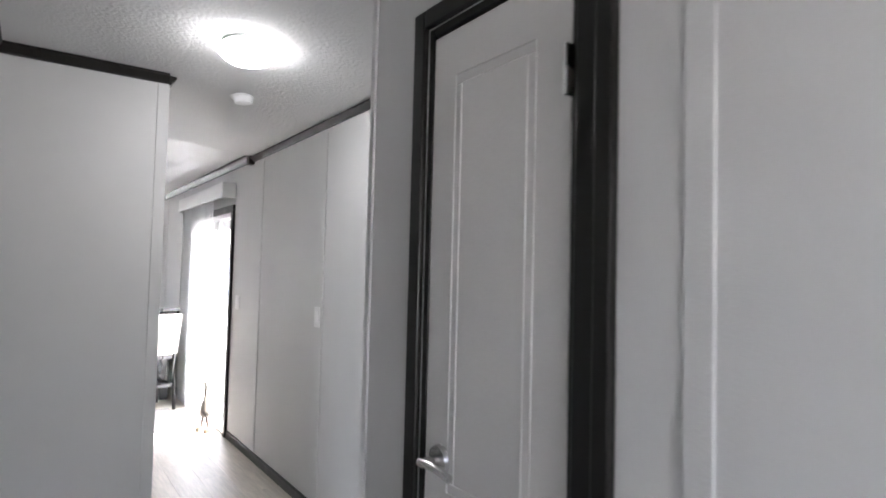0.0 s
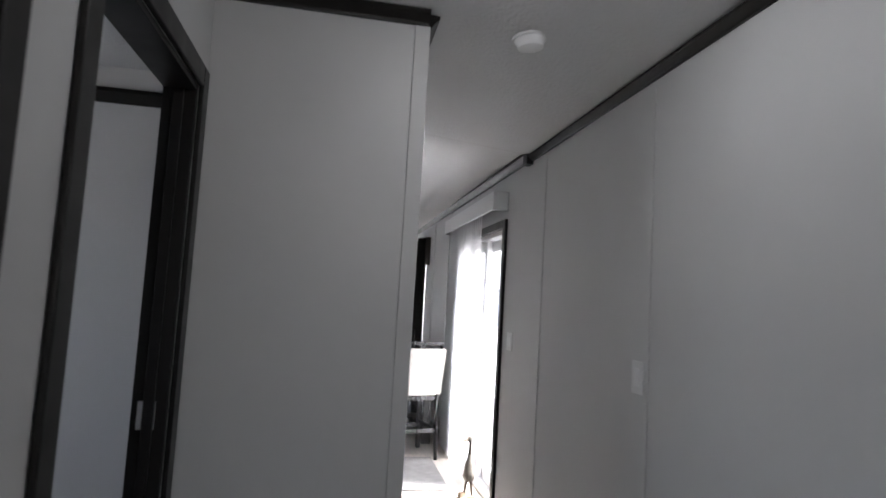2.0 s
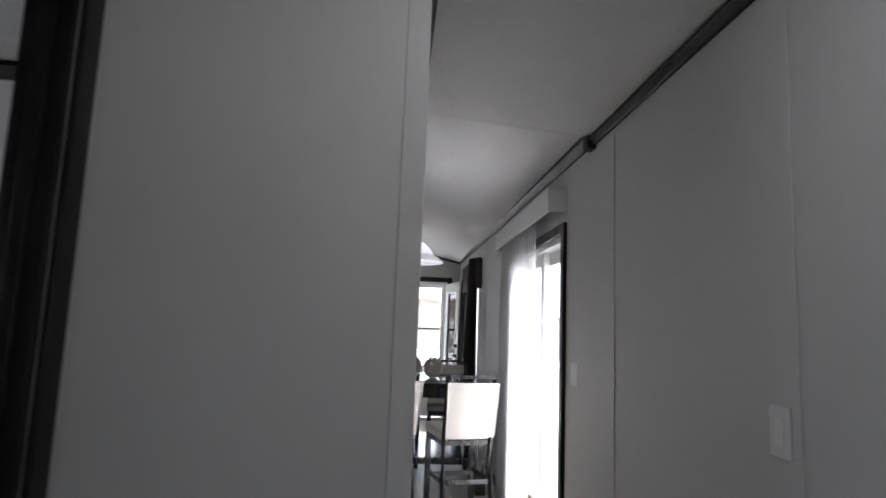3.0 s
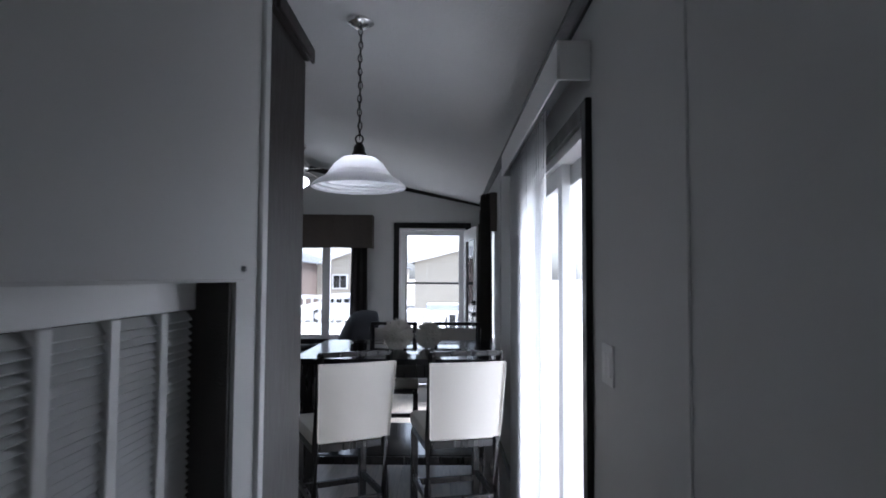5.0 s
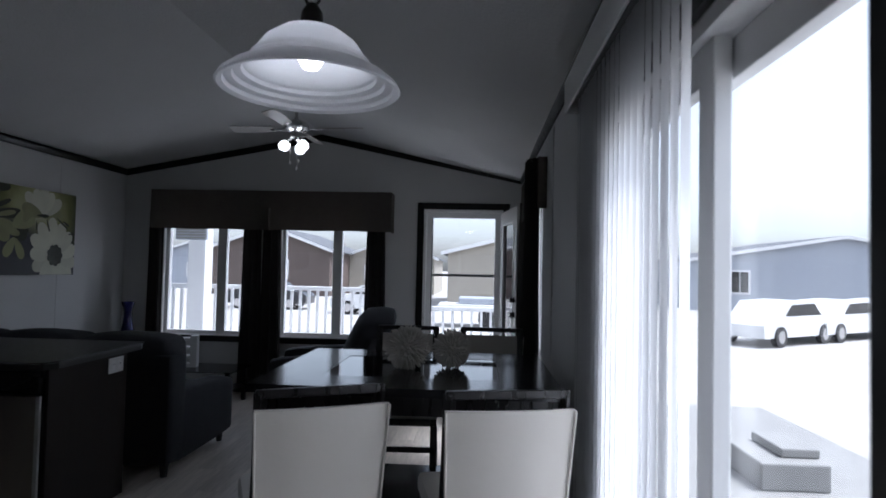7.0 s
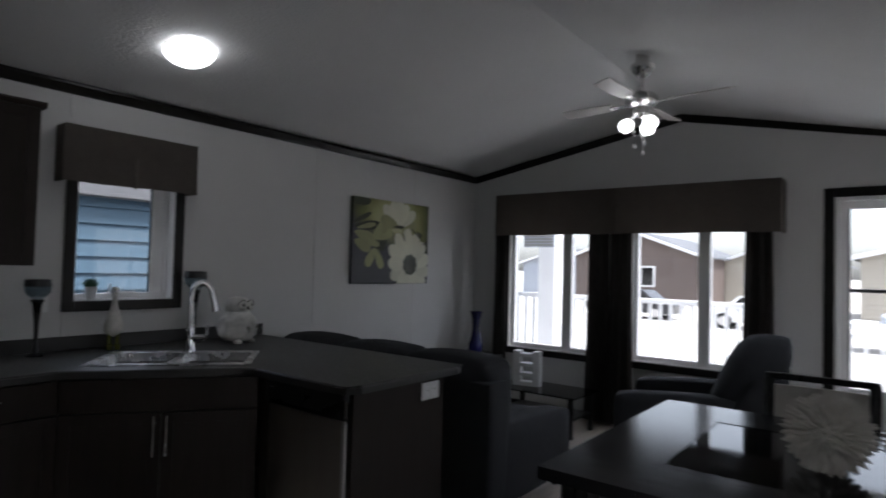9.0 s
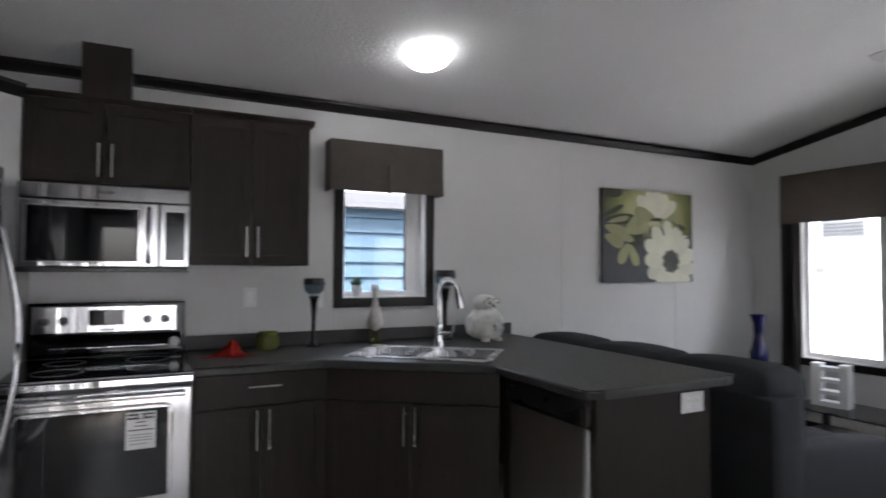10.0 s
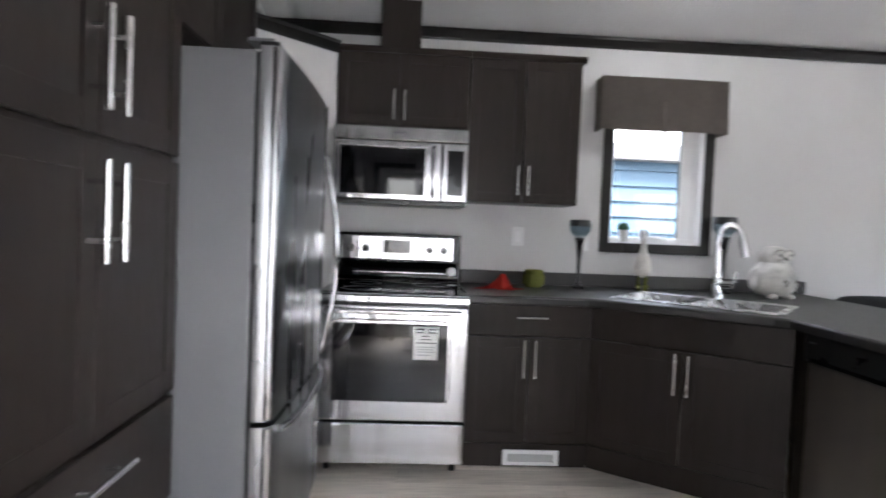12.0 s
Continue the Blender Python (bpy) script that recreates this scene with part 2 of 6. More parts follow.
SLIDE = (6.93, 8.30, 0.02, 1.97)
KWIN = (8.635, 9.235, 1.20, 2.05)
WINL, WINR = (-2.16, -1.10, 0.62, 2.05), (-0.80, 0.26, 0.62, 2.05)
DOOR = (0.82, 1.70, 0.02, 2.09)
EWIN = (10.60, 11.58, 0.75, 2.0)
wall_east = panel_x("wall_east", EX, EX + T, SY, NY + T, 0, EAVE, [SLIDE, EWIN], "pale grey vinyl wallboard wall with a patio door")
# besides KWIN, two unseen bare openings added to daylight the rear rooms
wall_west = panel_x("wall_west", WX - T, WX, SY, NY + T, 0, EAVE, [KWIN, (1.2, 2.4, 0.9, 2.0), (4.1, 5.3, 1.0, 2.1)], "pale grey vinyl kitchen wall with a window")
wall_north = panel_y("wall_north", NY, NY + T, WX, EX, 0, EAST, [WINL, WINR, DOOR], "pale grey gable wall with two windows and a door")
bm = bmesh.new()
for y0, y1 in ((NY, NY + T), (VAULT - 0.06, VAULT + 0.0)):
    tri = [(WX, EAST), (EX, EAST), (EX, EAST + 0.015), (RX, RIDGE + 0.02), (WX, EAVE + 0.015)]
    if y1 < NY:
        tri = [(WX, FLAT + 0.01), (0.95, FLAT + 0.01), (EX, EAST - 0.02)] + tri[2:]
    a = [bm.verts.new((x, y0, z)) for x, z in tri]
    b = [bm.verts.new((x, y1, z)) for x, z in tri]
    bm.faces.new(a)
    bm.faces.new(b[::-1])
    for i in range(len(tri)):
        bm.faces.new((a[i], a[(i + 1) % len(tri)], b[(i + 1) % len(tri)], b[i]))
single("wall_gable", bm, WALL, "pale grey triangular gable above the walls", "wall", "structure")
# the opening is unseen, added so daylight reaches the closet and hall
panel_y("wall_south", SY - T, SY, WX, EX, 0, FLAT, [(0.39, 1.01, 0.92, 1.96)], "pale grey rear wall with an unseen opening added for daylight")

# hall, closet bump and bedroom partitions
HX, PY, LX = 0.99, 4.90, 0.25
panel_y("wall_bath_far", 5.88, 5.98, WX, LX - 0.1, 0, FLAT, [], "pale grey far wall of the small rear room")
panel_x("wall_bath_side", LX - 0.1, LX, PY + 0.1, 5.98, 0, FLAT, [], "pale grey side wall of the small rear room")
panel_y("wall_partition", PY, PY + 0.1, LX - 0.1, HX, 0, FLAT, [], "pale grey partition facing the rear hall")
FURN = (5.35, 6.15, 0.10, 1.42)
panel_x("wall_hall", HX - 0.1, HX, PY + 0.1, 6.31, 0, FLAT, [FURN], "pale grey hall wall with a furnace recess")
panel_y("wall_kitchen_back", 6.31 - 0.1, 6.31, WX, HX - 0.1, 0, EAVE, [], "pale grey wall behind the tall cabinets")
LD1, LD2 = (2.84, 3.69, 0.0, 2.07), (4.00, 4.79, 0.0, 2.07)
panel_x("wall_left", LX - 0.1, LX, SY, PY, 0, FLAT, [LD1, LD2], "pale grey rear hall wall with two doorways")
panel_y("wall_bedroom", 3.74, 3.84, WX, LX - 0.1, 0, FLAT, [], "pale wall between the two rear rooms")
BX, BY = 1.17, 2.95
panel_x("wall_closet_front", BX, BX + 0.08, SY, BY - 0.08, 0, FLAT, [(2.22, 2.68, 0.0, 2.02)], "grey closet wall with a narrow door")
panel_y("wall_closet_end", BY - 0.08, BY, BX, EX, 0, FLAT, [], "grey end of the closet")

bm = bmesh.new()
prism(bm, [(SY, FLAT), (VAULT - 0.06, FLAT), (VAULT - 0.06, FLAT + 0.08), (SY, FLAT + 0.08)], WX, HX)
prism(bm, [(SY, FLAT), (VAULT - 0.06, FLAT), (VAULT - 0.06, FLAT + 0.08), (SY, FLAT + 0.08)], HX, EX)
for v in bm.verts:
    v.co = Vector((v.co.z, v.co.x, v.co.y - (0.09 if v.co.z > EX - 0.01 else 0)))
single("ceiling_hall", bm, CEIL, "white textured flat hall ceiling", "ceiling", "structure")
bm = bmesh.new()
for xa, xb in ((WX - T, RX), (RX, EX + T)):
    pts = [(xa, vault_z(xa)), (xb, vault_z(xb)), (xb, vault_z(xb) + 0.1), (xa, vault_z(xa) + 0.1)]
    a = [bm.verts.new((x, VAULT, z)) for x, z in pts]
    b = [bm.verts.new((x, NY + T, z)) for x, z in pts]
    bm.faces.new(a[::-1])
    bm.faces.new(b)
    for i in range(4):
        bm.faces.new((a[i], a[(i + 1) % 4], b[(i + 1) % 4], b[i]))
single("ceiling_vault", bm, CEIL, "white textured vaulted ceiling", "ceiling", "structure")

# ---- trim: crown, base, casings, seams ----
CROWN = [(0, 0), (0.012, 0), (0.016, 0.012), (0.034, 0.040), (0.040, 0.046), (0.040, 0.066), (0, 0.066)]
HALLCROWN = [(o, u * 0.75) for o, u in CROWN]
EASTCROWN = [(o, u * 0.56) for o, u in CROWN]
BASE = [(0, 0), (0.012, 0), (0.012, 0.055), (0.006, 0.066), (0, 0.066)]


def crown(name, p0, p1, side, material=TRIM, profile=None):
    return single(name, sweep(bmesh.new(), profile or CROWN, p0, p1, side), material, "dark espresso crown moulding under the ceiling", "moulding", "structure")


CZ = FLAT - 0.0505
crown("trim_crown", (EX, BY, 2.338), (EX, 6.36, 2.338), (-1, 0, 0), profile=EASTCROWN)
crown("trim_crown", (EX, 6.44, 2.345), (EX, NY, 2.385), (-1, 0, 0))
single("trim_crown_block", bar(EX - 0.046, EX, 6.36, 6.44, 2.318, 2.40, 0.003), TRIM, "dark block joining two lengths of crown moulding", "moulding", "structure")
crown("trim_crown", (WX, 6.32, EAVE - 0.075), (WX, NY, EAVE - 0.075), (1, 0, 0))
crown("trim_crown", (WX, NY, EAVE - 0.075), (RX, NY, RIDGE - 0.075), (0, -1, 0))
crown("trim_crown", (RX, NY, RIDGE - 0.075), (EX, NY, EAST - 0.030), (0, -1, 0))
crown("trim_crown", (LX, PY, CZ), (HX, PY, CZ), (0, -1, 0), profile=HALLCROWN)
crown("trim_crown", (LX, SY, CZ), (LX, PY - 0.03, CZ), (1, 0, 0), profile=HALLCROWN)
crown("trim_crown", (HX, PY, CZ), (HX, 6.28, CZ), (1, 0, 0), profile=HALLCROWN)
crown("trim_crown", (WX, 5.88, CZ - 0.13), (LX - 0.1, 5.88, CZ - 0.13), (0, -1, 0))
crown("trim_crown", (WX, 3.74, CZ), (LX - 0.1, 3.74, CZ), (0, -1, 0), profile=HALLCROWN)
for p0, p1, s in (((EX, BY, 0), (EX, 6.865, 0), (-1, 0, 0)), ((EX, 8.37, 0), (EX, NY, 0), (-1, 0, 0)), ((HX, PY, 0), (HX, 6.30, 0), (1, 0, 0)), ((LX, PY, 0), (HX, PY, 0), (0, -1, 0)),
                  ((WX, NY, 0), (0.74, NY, 0), (0, -1, 0)), ((WX, 10.0, 0), (WX, NY, 0), (1, 0, 0)), ((BX, SY, 0), (BX, 2.138, 0), (-1, 0, 0)), ((BX, 2.76, 0), (BX, BY, 0), (-1, 0, 0)), ((BX, BY, 0), (EX, BY, 0), (0, 1, 0))):
    single("baseboard", sweep(bmesh.new(), BASE, p0, p1, s), TRIM, "dark espresso baseboard along the wall", "baseboard", "structure")

# battens over the wallboard seams
for y in (4.92, 6.12, 9.05, 10.0, 11.2):
    single("trim_seam", bar(EX - 0.006, EX, y - 0.014, y + 0.014, 0.068, 2.31 if y < 6.4 else 2.35, 0.002), WALL, "pale vinyl strip over a wallboard seam", "seam strip", "structure")
for y, z0, z1 in ((7.95, 0.99, 1.40), (7.95, 2.29, 2.42), (8.585, 2.29, 2.42), (8.585, 0.99, 1.13), (10.44, 0.95, 2.42), (11.70, 0.07, 2.42)):
    single("trim_seam", bar(WX, WX + 0.004, y - 0.006, y + 0.006, z0, z1, 0.001), WALL, "pale vinyl strip over a wallboard seam", "seam strip", "structure")
single("trim_corner_bead", bar(HX - 0.050, HX + 0.006, PY - 0.007, PY + 0.03, 0.0, CZ, 0.003), WALL, "pale corner strip on the partition end", "corner strip", "structure")
single("trim_closet_bead", bar(BX - 0.006, BX + 0.035, BY - 0.02, BY + 0.006, 0.0, FLAT - 0.002, 0.004), WALL, "grey corner strip on the closet end", "corner strip", "structure")
single("trim_seam", bar(BX - 0.005, BX, 1.985, 2.03, 0.067, FLAT - 0.002, 0.002), WALL, "pale strip over a closet wall seam", "seam strip", "structure")
single("trim_hall_end", bar(HX - 0.04, HX + 0.010, 6.285, 6.325, 0.0, FLAT - 0.002, 0.004), WHITE, "white corner strip where the hall ends", "corner strip", "structure")


def casing_x(name, x, out, y0, y1, z1, w=0.068, d=0.016, z0=0.0, bottom=False, material=TRIM, label="dark espresso door casing"):
    """Casing round an opening in a wall along y; out is +1 or -1, the side it stands on."""
    root = empty(name, label, "casing", kind="structure")
    a, b = sorted((x, x + out * d))
    part("casing_side", bar(a, b, y0 - w, y0, z0, z1 + w, 0.004), material, root)
    part("casing_side", bar(a, b, y1, y1 + w, z0, z1 + w, 0.004), material, root)
    part("casing_head", bar(a, b, y0, y1, z1, z1 + w, 0.004), material, root)
    if bottom:
        part("casing_sill", bar(a, b, y0 - w, y1 + w, z0 - w, z0, 0.004), material, root)
    return root


def casing_y(name, y, out, x0, x1, z1, w=0.068, d=0.016, z0=0.0, bottom=False, material=TRIM, label="dark espresso door casing"):
    root = empty(name, label, "casing", kind="structure")
    a, b = sorted((y, y + out * d))
    part("casing_side", bar(x0 - w, x0, a, b, z0, z1 + w, 0.004), material, root)
    part("casing_side", bar(x1, x1 + w, a, b, z0, z1 + w, 0.004), material, root)
    part("casing_head", bar(x0, x1, a, b, z1, z1 + w, 0.004), material, root)
    if bottom:
        part("casing_sill", bar(x0 - w, x1 + w, a, b, z0 - w, z0, 0.004), material, root)
    return root


def jambs_x(root, x0, x1, y0, y1, z1, material=TRIM, t=0.02):
    part("jamb", bar(x0, x1, y0, y0 + t, 0, z1, 0.002), material, root)
    part("jamb", bar(x0, x1, y1 - t, y1, 0, z1, 0.002), material, root)
    part("jamb_head", bar(x0, x1, y0 + t, y1 - t, z1 - t, z1, 0.002), material, root)
    xm = (x0 + x1) / 2
    part("door_stop", bar(xm - 0.015, xm + 0.015, y0 + t, y0 + t + 0.011, 0, z1 - t, 0.002), material, root)
    part("door_stop", bar(xm - 0.015, xm + 0.015, y1 - t - 0.011, y1 - t, 0, z1 - t, 0.002), material, root)


def hinge(parent, x, y, z, s=1):
    h = part("hinge", bar(x - 0.003, x + 0.003, y - 0.018, y + 0.018, z - 0.045, z + 0.045, 0.002), NICKEL, parent, "satin nickel hinge")
    bm = bmesh.new()
    for k in range(3):
        cyl(bm, (x + s * 0.004, y - 0.018, z - 0.045 + 0.031 * k), (x + s * 0.004, y - 0.018, z - 0.017 + 0.031 * k), 0.006, seg=10)
    part("hinge_knuckle", bm, NICKEL, h, smooth=True)
    return h


def door_leaf(name, w, h, label, material=DOORW, panels=((0.10, 0.95), (1.05, 1.93)), lever_at=1.0):
    """A moulded interior door: it hangs at x=0 and reaches to x=w, its faces across y; panels give the raised fields."""
    root = empty(name, label, "door")
    t = 0.035
    part("slab", bar(0, w, -t / 2, t / 2, 0.01, h, 0.002), material, root)
    cols = ((0.09, w / 2 - 0.035), (w / 2 + 0.035, w - 0.09)) if w > 0.6 else ((0.085, w - 0.085),)
    for z0, z1 in panels:
        for a, b in cols:
            for s in (-1, 1):
                y0, y1 = sorted((s * t / 2, s * (t / 2 + 0.0012)))
                f = part("panel_moulding", bar(a, a + 0.022, y0, y1, z0, z1, 0.003), material, root)
                part("panel_moulding", bar(b - 0.022, b, y0, y1, z0, z1, 0.003), material, root)
                part("panel_moulding", bar(a, b, y0, y1 - 0.0005, z0 - 0.022, z0, 0.003), material, root)
                part("panel_moulding", bar(a, b, y0, y1 - 0.0005, z1, z1 + 0.022, 0.003), material, root)
    for s in (-1, 1):
        bm = bmesh.new()
        cyl(bm, (w - 0.06, s * t / 2, lever_at), (w - 0.06, s * (t / 2 + 0.012), lever_at), 0.033, 0.030, 24)
        cyl(bm, (w - 0.06, s * (t / 2 + 0.01), lever_at), (w - 0.06, s * (t / 2 + 0.05), lever_at), 0.011, seg=14)
        rose = part("lever_rose", bm, NICKEL, root, "satin nickel lever set", True)
        d = s * (t / 2 + 0.048)
        part("lever", tube(bmesh.new(), [(w - 0.05, d, lever_at), (w - 0.09, d, lever_at + 0.003), (w - 0.13, d, lever_at), (w - 0.155, d * 0.97, lever_at - 0.006)], 0.009), NICKEL, rose, smooth=True)
    return root


# rear hall doors
c = casing_x("door_casing", BX, -1, 2.22, 2.68, 2.02, w=0.044)
part("casing_band", bar(BX - 0.021, BX, 2.142, 2.1755, 0.0, 2.064, 0.004), TRIM, c)
jambs_x(c, BX, BX + 0.08, 2.22, 2.68, 2.02)
leaf = door_leaf("closet_door", 0.416, 1.985, "narrow white moulded closet door, shut, with a nickel lever", panels=((0.12, 0.90), (1.02, 1.86)), lever_at=1.06)
leaf.matrix_basis = pose(BX + 0.020, 2.243, 0.008, 0, 0, 90)
for z in (0.25, 1.80):
    hinge(leaf, -0.002, 0.020, z)
for d in (LD1, LD2):
    c = casing_x("door_casing", LX, 1, d[0], d[1], d[3])
    jambs_x(c, LX - 0.1, LX, d[0], d[1], d[3])
    if d is LD2:
        sp = part("strike_plate", bar(LX - 0.082, LX - 0.030, d[1] - 0.0235, d[1] - 0.0195, 1.0, 1.085, 0.001), NICKEL, c, "nickel strike plate")
        part("latch_hole", bar(LX - 0.063, LX - 0.047, d[1] - 0.024, d[1] - 0.0222, 1.03, 1.055), BLACK, sp)
leaf = door_leaf("bedroom_door", 0.80, 2.03, "white moulded bedroom door standing open into its room")
leaf.matrix_basis = pose(LX - 0.125, 3.665, 0.008, 0, 0, 186)
hl = empty("door_hinge", "white painted hinge leaf on the dark jamb", "hinge")
for z in (0.3, 1.81):
    part("hinge_leaf", bar(LX - 0.098, LX - 0.040, 3.664, 3.669, z - 0.048, z + 0.048, 0.002), WHITE, hl)
    for q in (-0.026, 0.026):
        part("hinge_screw", cyl(bmesh.new(), (LX - 0.066, 3.6645, z + q), (LX - 0.066, 3.662, z + q), 0.005, seg=10), NICKEL, hl, smooth=True)

# furnace recess with its louvred door and the access panel above it
fd = empty("furnace_door", "white louvred furnace door set back in its recess", "door")
fx = HX - 0.075
part("top_rail", bar(fx - 0.03, fx, 5.35, 6.15, 1.365, 1.42, 0.003), WHITE, fd)
part("bottom_rail", bar(fx - 0.03, fx, 5.35, 6.15, 0.10, 0.19, 0.003), WHITE, fd)
slat_me = mesh("slat", box(bmesh.new(), -0.0020, 0.0020, -0.066, 0.066, -0.0105, 0.0105), WHITE)
far_slats = bmesh.new()
for c in range(5):
    yc = 6.085 - 0.16 * c
    part("stile", bar(fx - 0.03, fx, yc - 0.095, yc - 0.065, 0.19, 1.365, 0.003), WHITE, fd)
    for k in range(82):
        m = pose(fx - 0.014, yc, 0.202 + 0.0142 * k, 0, -38, 0)
        if c < 3:
            s = new("slat", slat_me)
            s.parent = fd
            s.matrix_basis = m
        else:
            box(far_slats, -0.0020, 0.0020, -0.066, 0.066, -0.0105, 0.0105, m=m)
tagged(part("far_slats", far_slats, WHITE, fd), kind="stuff")
# shade of the recess put into colour: a dark side and an added backing
single("furnace_recess_side", bar(HX - 0.100, HX - 0.008, 6.132, 6.1495, 0.1, 1.4195, 0.002), DRAPE_SHADE, "furnace recess side with its shade put into the colour", "recess", "structure")
single("furnace_recess_shade", bar(HX - 0.22, HX - 0.14, 5.30, 6.20, 0.1, 1.5), DRAPE_SHADE, "added dark sheet standing for the shade behind the slats", "recess", "structure")
ap = empty("access_panel", "white flat panel over the furnace recess", "panel")
part("panel_board", bar(HX, HX + 0.010, 5.10, 6.17, 1.425, 2.39, 0.002), WALL, ap)
part("panel_latch", cyl(bmesh.new(), (HX + 0.010, 6.155, 1.447), (HX + 0.018, 6.155, 1.447), 0.007, 0.005, 12), GREY, ap, "small grey latch button", True)

# ---- patio door and its blind ----
sd = empty("window_1", "white vinyl sliding patio door with dark casing", "patio door", kind="structure")
y0, y1, z0, z1 = SLIDE
part("casing_side", bar(EX - 0.022, EX, y0 - 0.062, y0, 0, z1 + 0.062, 0.004), TRIM, sd, "dark espresso casing")
part("casing_side", bar(EX - 0.022, EX, y1, y1 + 0.062, 0, z1 + 0.062, 0.004), TRIM, sd)
part("casing_head", bar(EX - 0.022, EX, y0, y1, z1, z1 + 0.062, 0.004), TRIM, sd)
part("frame_side", bar(EX + 0.0, EX + T, y0, y0 + 0.035, z0, z1, 0.003), VINYLW, sd)
part("frame_side", bar(EX + 0.0, EX + T, y1 - 0.035, y1, z0, z1, 0.003), VINYLW, sd)
part("frame_head", bar(EX + 0.0, EX + T, y0, y1, z1 - 0.04, z1, 0.003), VINYLW, sd)
part("sill", bar(EX + 0.0, EX + T + 0.04, y0, y1, z0 - 0.02, z0 + 0.03, 0.003), VINYLW, sd)
for xa, ya, yb in ((EX + 0.070, y0 + 0.03, 7.70), (EX + 0.025, 7.50, y1 - 0.03)):
    sash = part("sash", bar(xa, xa + 0.04, ya, ya + 0.085, z0 + 0.03, z1 - 0.04, 0.004), VINYLW, sd)
    part("sash_stile", bar(xa, xa + 0.04, yb - 0.085, yb, z0 + 0.03, z1 - 0.04, 0.004), VINYLW, sash)
    part("sash_rail", bar(xa + 0.001, xa + 0.039, ya + 0.085, yb - 0.085, z1 - 0.13, z1 - 0.041, 0.003), VINYLW, sash)
    part("sash_rail", bar(xa + 0.001, xa + 0.039, ya + 0.085, yb - 0.085, z0 + 0.03, z0 + 0.14, 0.003), VINYLW, sash)
    p = part("pane", bar(xa + 0.018, xa + 0.022, ya + 0.08, yb - 0.08, z0 + 0.13, z1 - 0.12), PANE, sash)
    p.visible_shadow = False
part("handle", tube(bmesh.new(), [(EX + 0.07, y0 + 0.06, 0.86), (EX + 0.03, y0 + 0.06, 0.88), (EX + 0.025, y0 + 0.06, 0.97), (EX + 0.03, y0 + 0.06, 1.06), (EX + 0.07, y0 + 0.06, 1.08)], 0.010), GREY, sd, "grey pull handle", True)

VY0, VY1 = 6.87, 8.74
bl = empty("vertical_blind", "white vertical slat blind drawn to one side of the patio door", "blind")
part("headrail", bar(EX - 0.075, EX - 0.035, VY0 + 0.03, VY1 - 0.02, 2.14, 2.18, 0.003), GREY, bl)
vl = part("valance", bar(EX - 0.115, EX - 0.105, VY0, VY1, 2.09, 2.225, 0.003), WHITE, bl, "white blind valance")
part("valance_end", bar(EX - 0.105, EX - 0.002, VY0, VY0 + 0.012, 2.09, 2.224, 0.003), WHITE, vl)
part("valance_end", bar(EX - 0.105, EX - 0.002, VY1 - 0.012, VY1, 2.09, 2.224, 0.003), WHITE, vl)
part("valance_top", bar(EX - 0.105, EX - 0.002, VY0 + 0.012, VY1 - 0.012, 2.216, 2.223), WHITE, vl)
bm = bmesh.new()
prof = [(-0.0445, 0.0), (-0.022, 0.006), (0, 0.008), (0.022, 0.006), (0.0445, 0.0)]
a = [bm.verts.new((x, y, 0.02)) for x, y in prof]
b = [bm.verts.new((x, y, 2.135)) for x, y in prof]
for i in range(4):
    bm.faces.new((a[i], a[i + 1], b[i + 1], b[i]))
vane_me = mesh("vane", bm, BLIND, True)
rnd = random.Random(4)
for k in range(20):
    v = new("vane", vane_me)
    v.parent = bl
    v.matrix_basis = pose(EX - 0.056, 7.43 + 0.0665 * k, 0, 0, 0, 84 + rnd.uniform(-3, 3))

# ---- end wall windows, valance, drapes, entry door ----


def window_y(name, x0, x1, z0, z1, mull, label):
    root = empty(name, label, "window", kind="structure")
    y = NY + 0.04
    for a, b, c, d in ((x0, x0 + 0.05, z0, z1), (x1 - 0.05, x1, z0, z1), (mull - 0.052, mull + 0.052, z0, z1)):
        part("window_frame", bar(a, b, y, y + 0.07, c, d, 0.004), VINYLW, root)
    for a, b in ((x0 + 0.05, mull - 0.052), (mull + 0.052, x1 - 0.05)):
        part("window_rail", bar(a, b, y + 0.002, y + 0.068, z0, z0 + 0.05, 0.004), VINYLW, root)
        part("window_rail", bar(a, b, y + 0.002, y + 0.068, z1 - 0.05, z1, 0.004), VINYLW, root)
        p = part("pane", bar(a - 0.005, b + 0.005, y + 0.033, y + 0.037, z0 + 0.045, z1 - 0.045), PANE, root)
        p.visible_shadow = False
    part("window_sill", bar(x0 - 0.05, x1 + 0.05, NY - 0.022, NY, z0 - 0.065, z0, 0.004), TRIM, root, "dark espresso sill casing")
    part("casing_side", bar(x0 - 0.05, x0, NY - 0.018, NY, z0, z1 + 0.05, 0.004), TRIM, root)
    part("casing_side", bar(x1, x1 + 0.05, NY - 0.018, NY, z0, z1 + 0.05, 0.004), TRIM, root)
    for a, b, c, d in ((x0, x0 + 0.008, z0, z1), (x1 - 0.008, x1, z0, z1)):
        part("reveal", bar(a, b, NY, y, c, d), VINYLW, root)
    part("reveal", bar(x0, x1, NY, y, z0, z0 + 0.008), VINYLW, root)
    return root


window_y("window_2", *WINL, -1.49, "white vinyl double window with dark sill")
window_y("window_3", *WINR, -0.155, "white vinyl double window with dark sill")


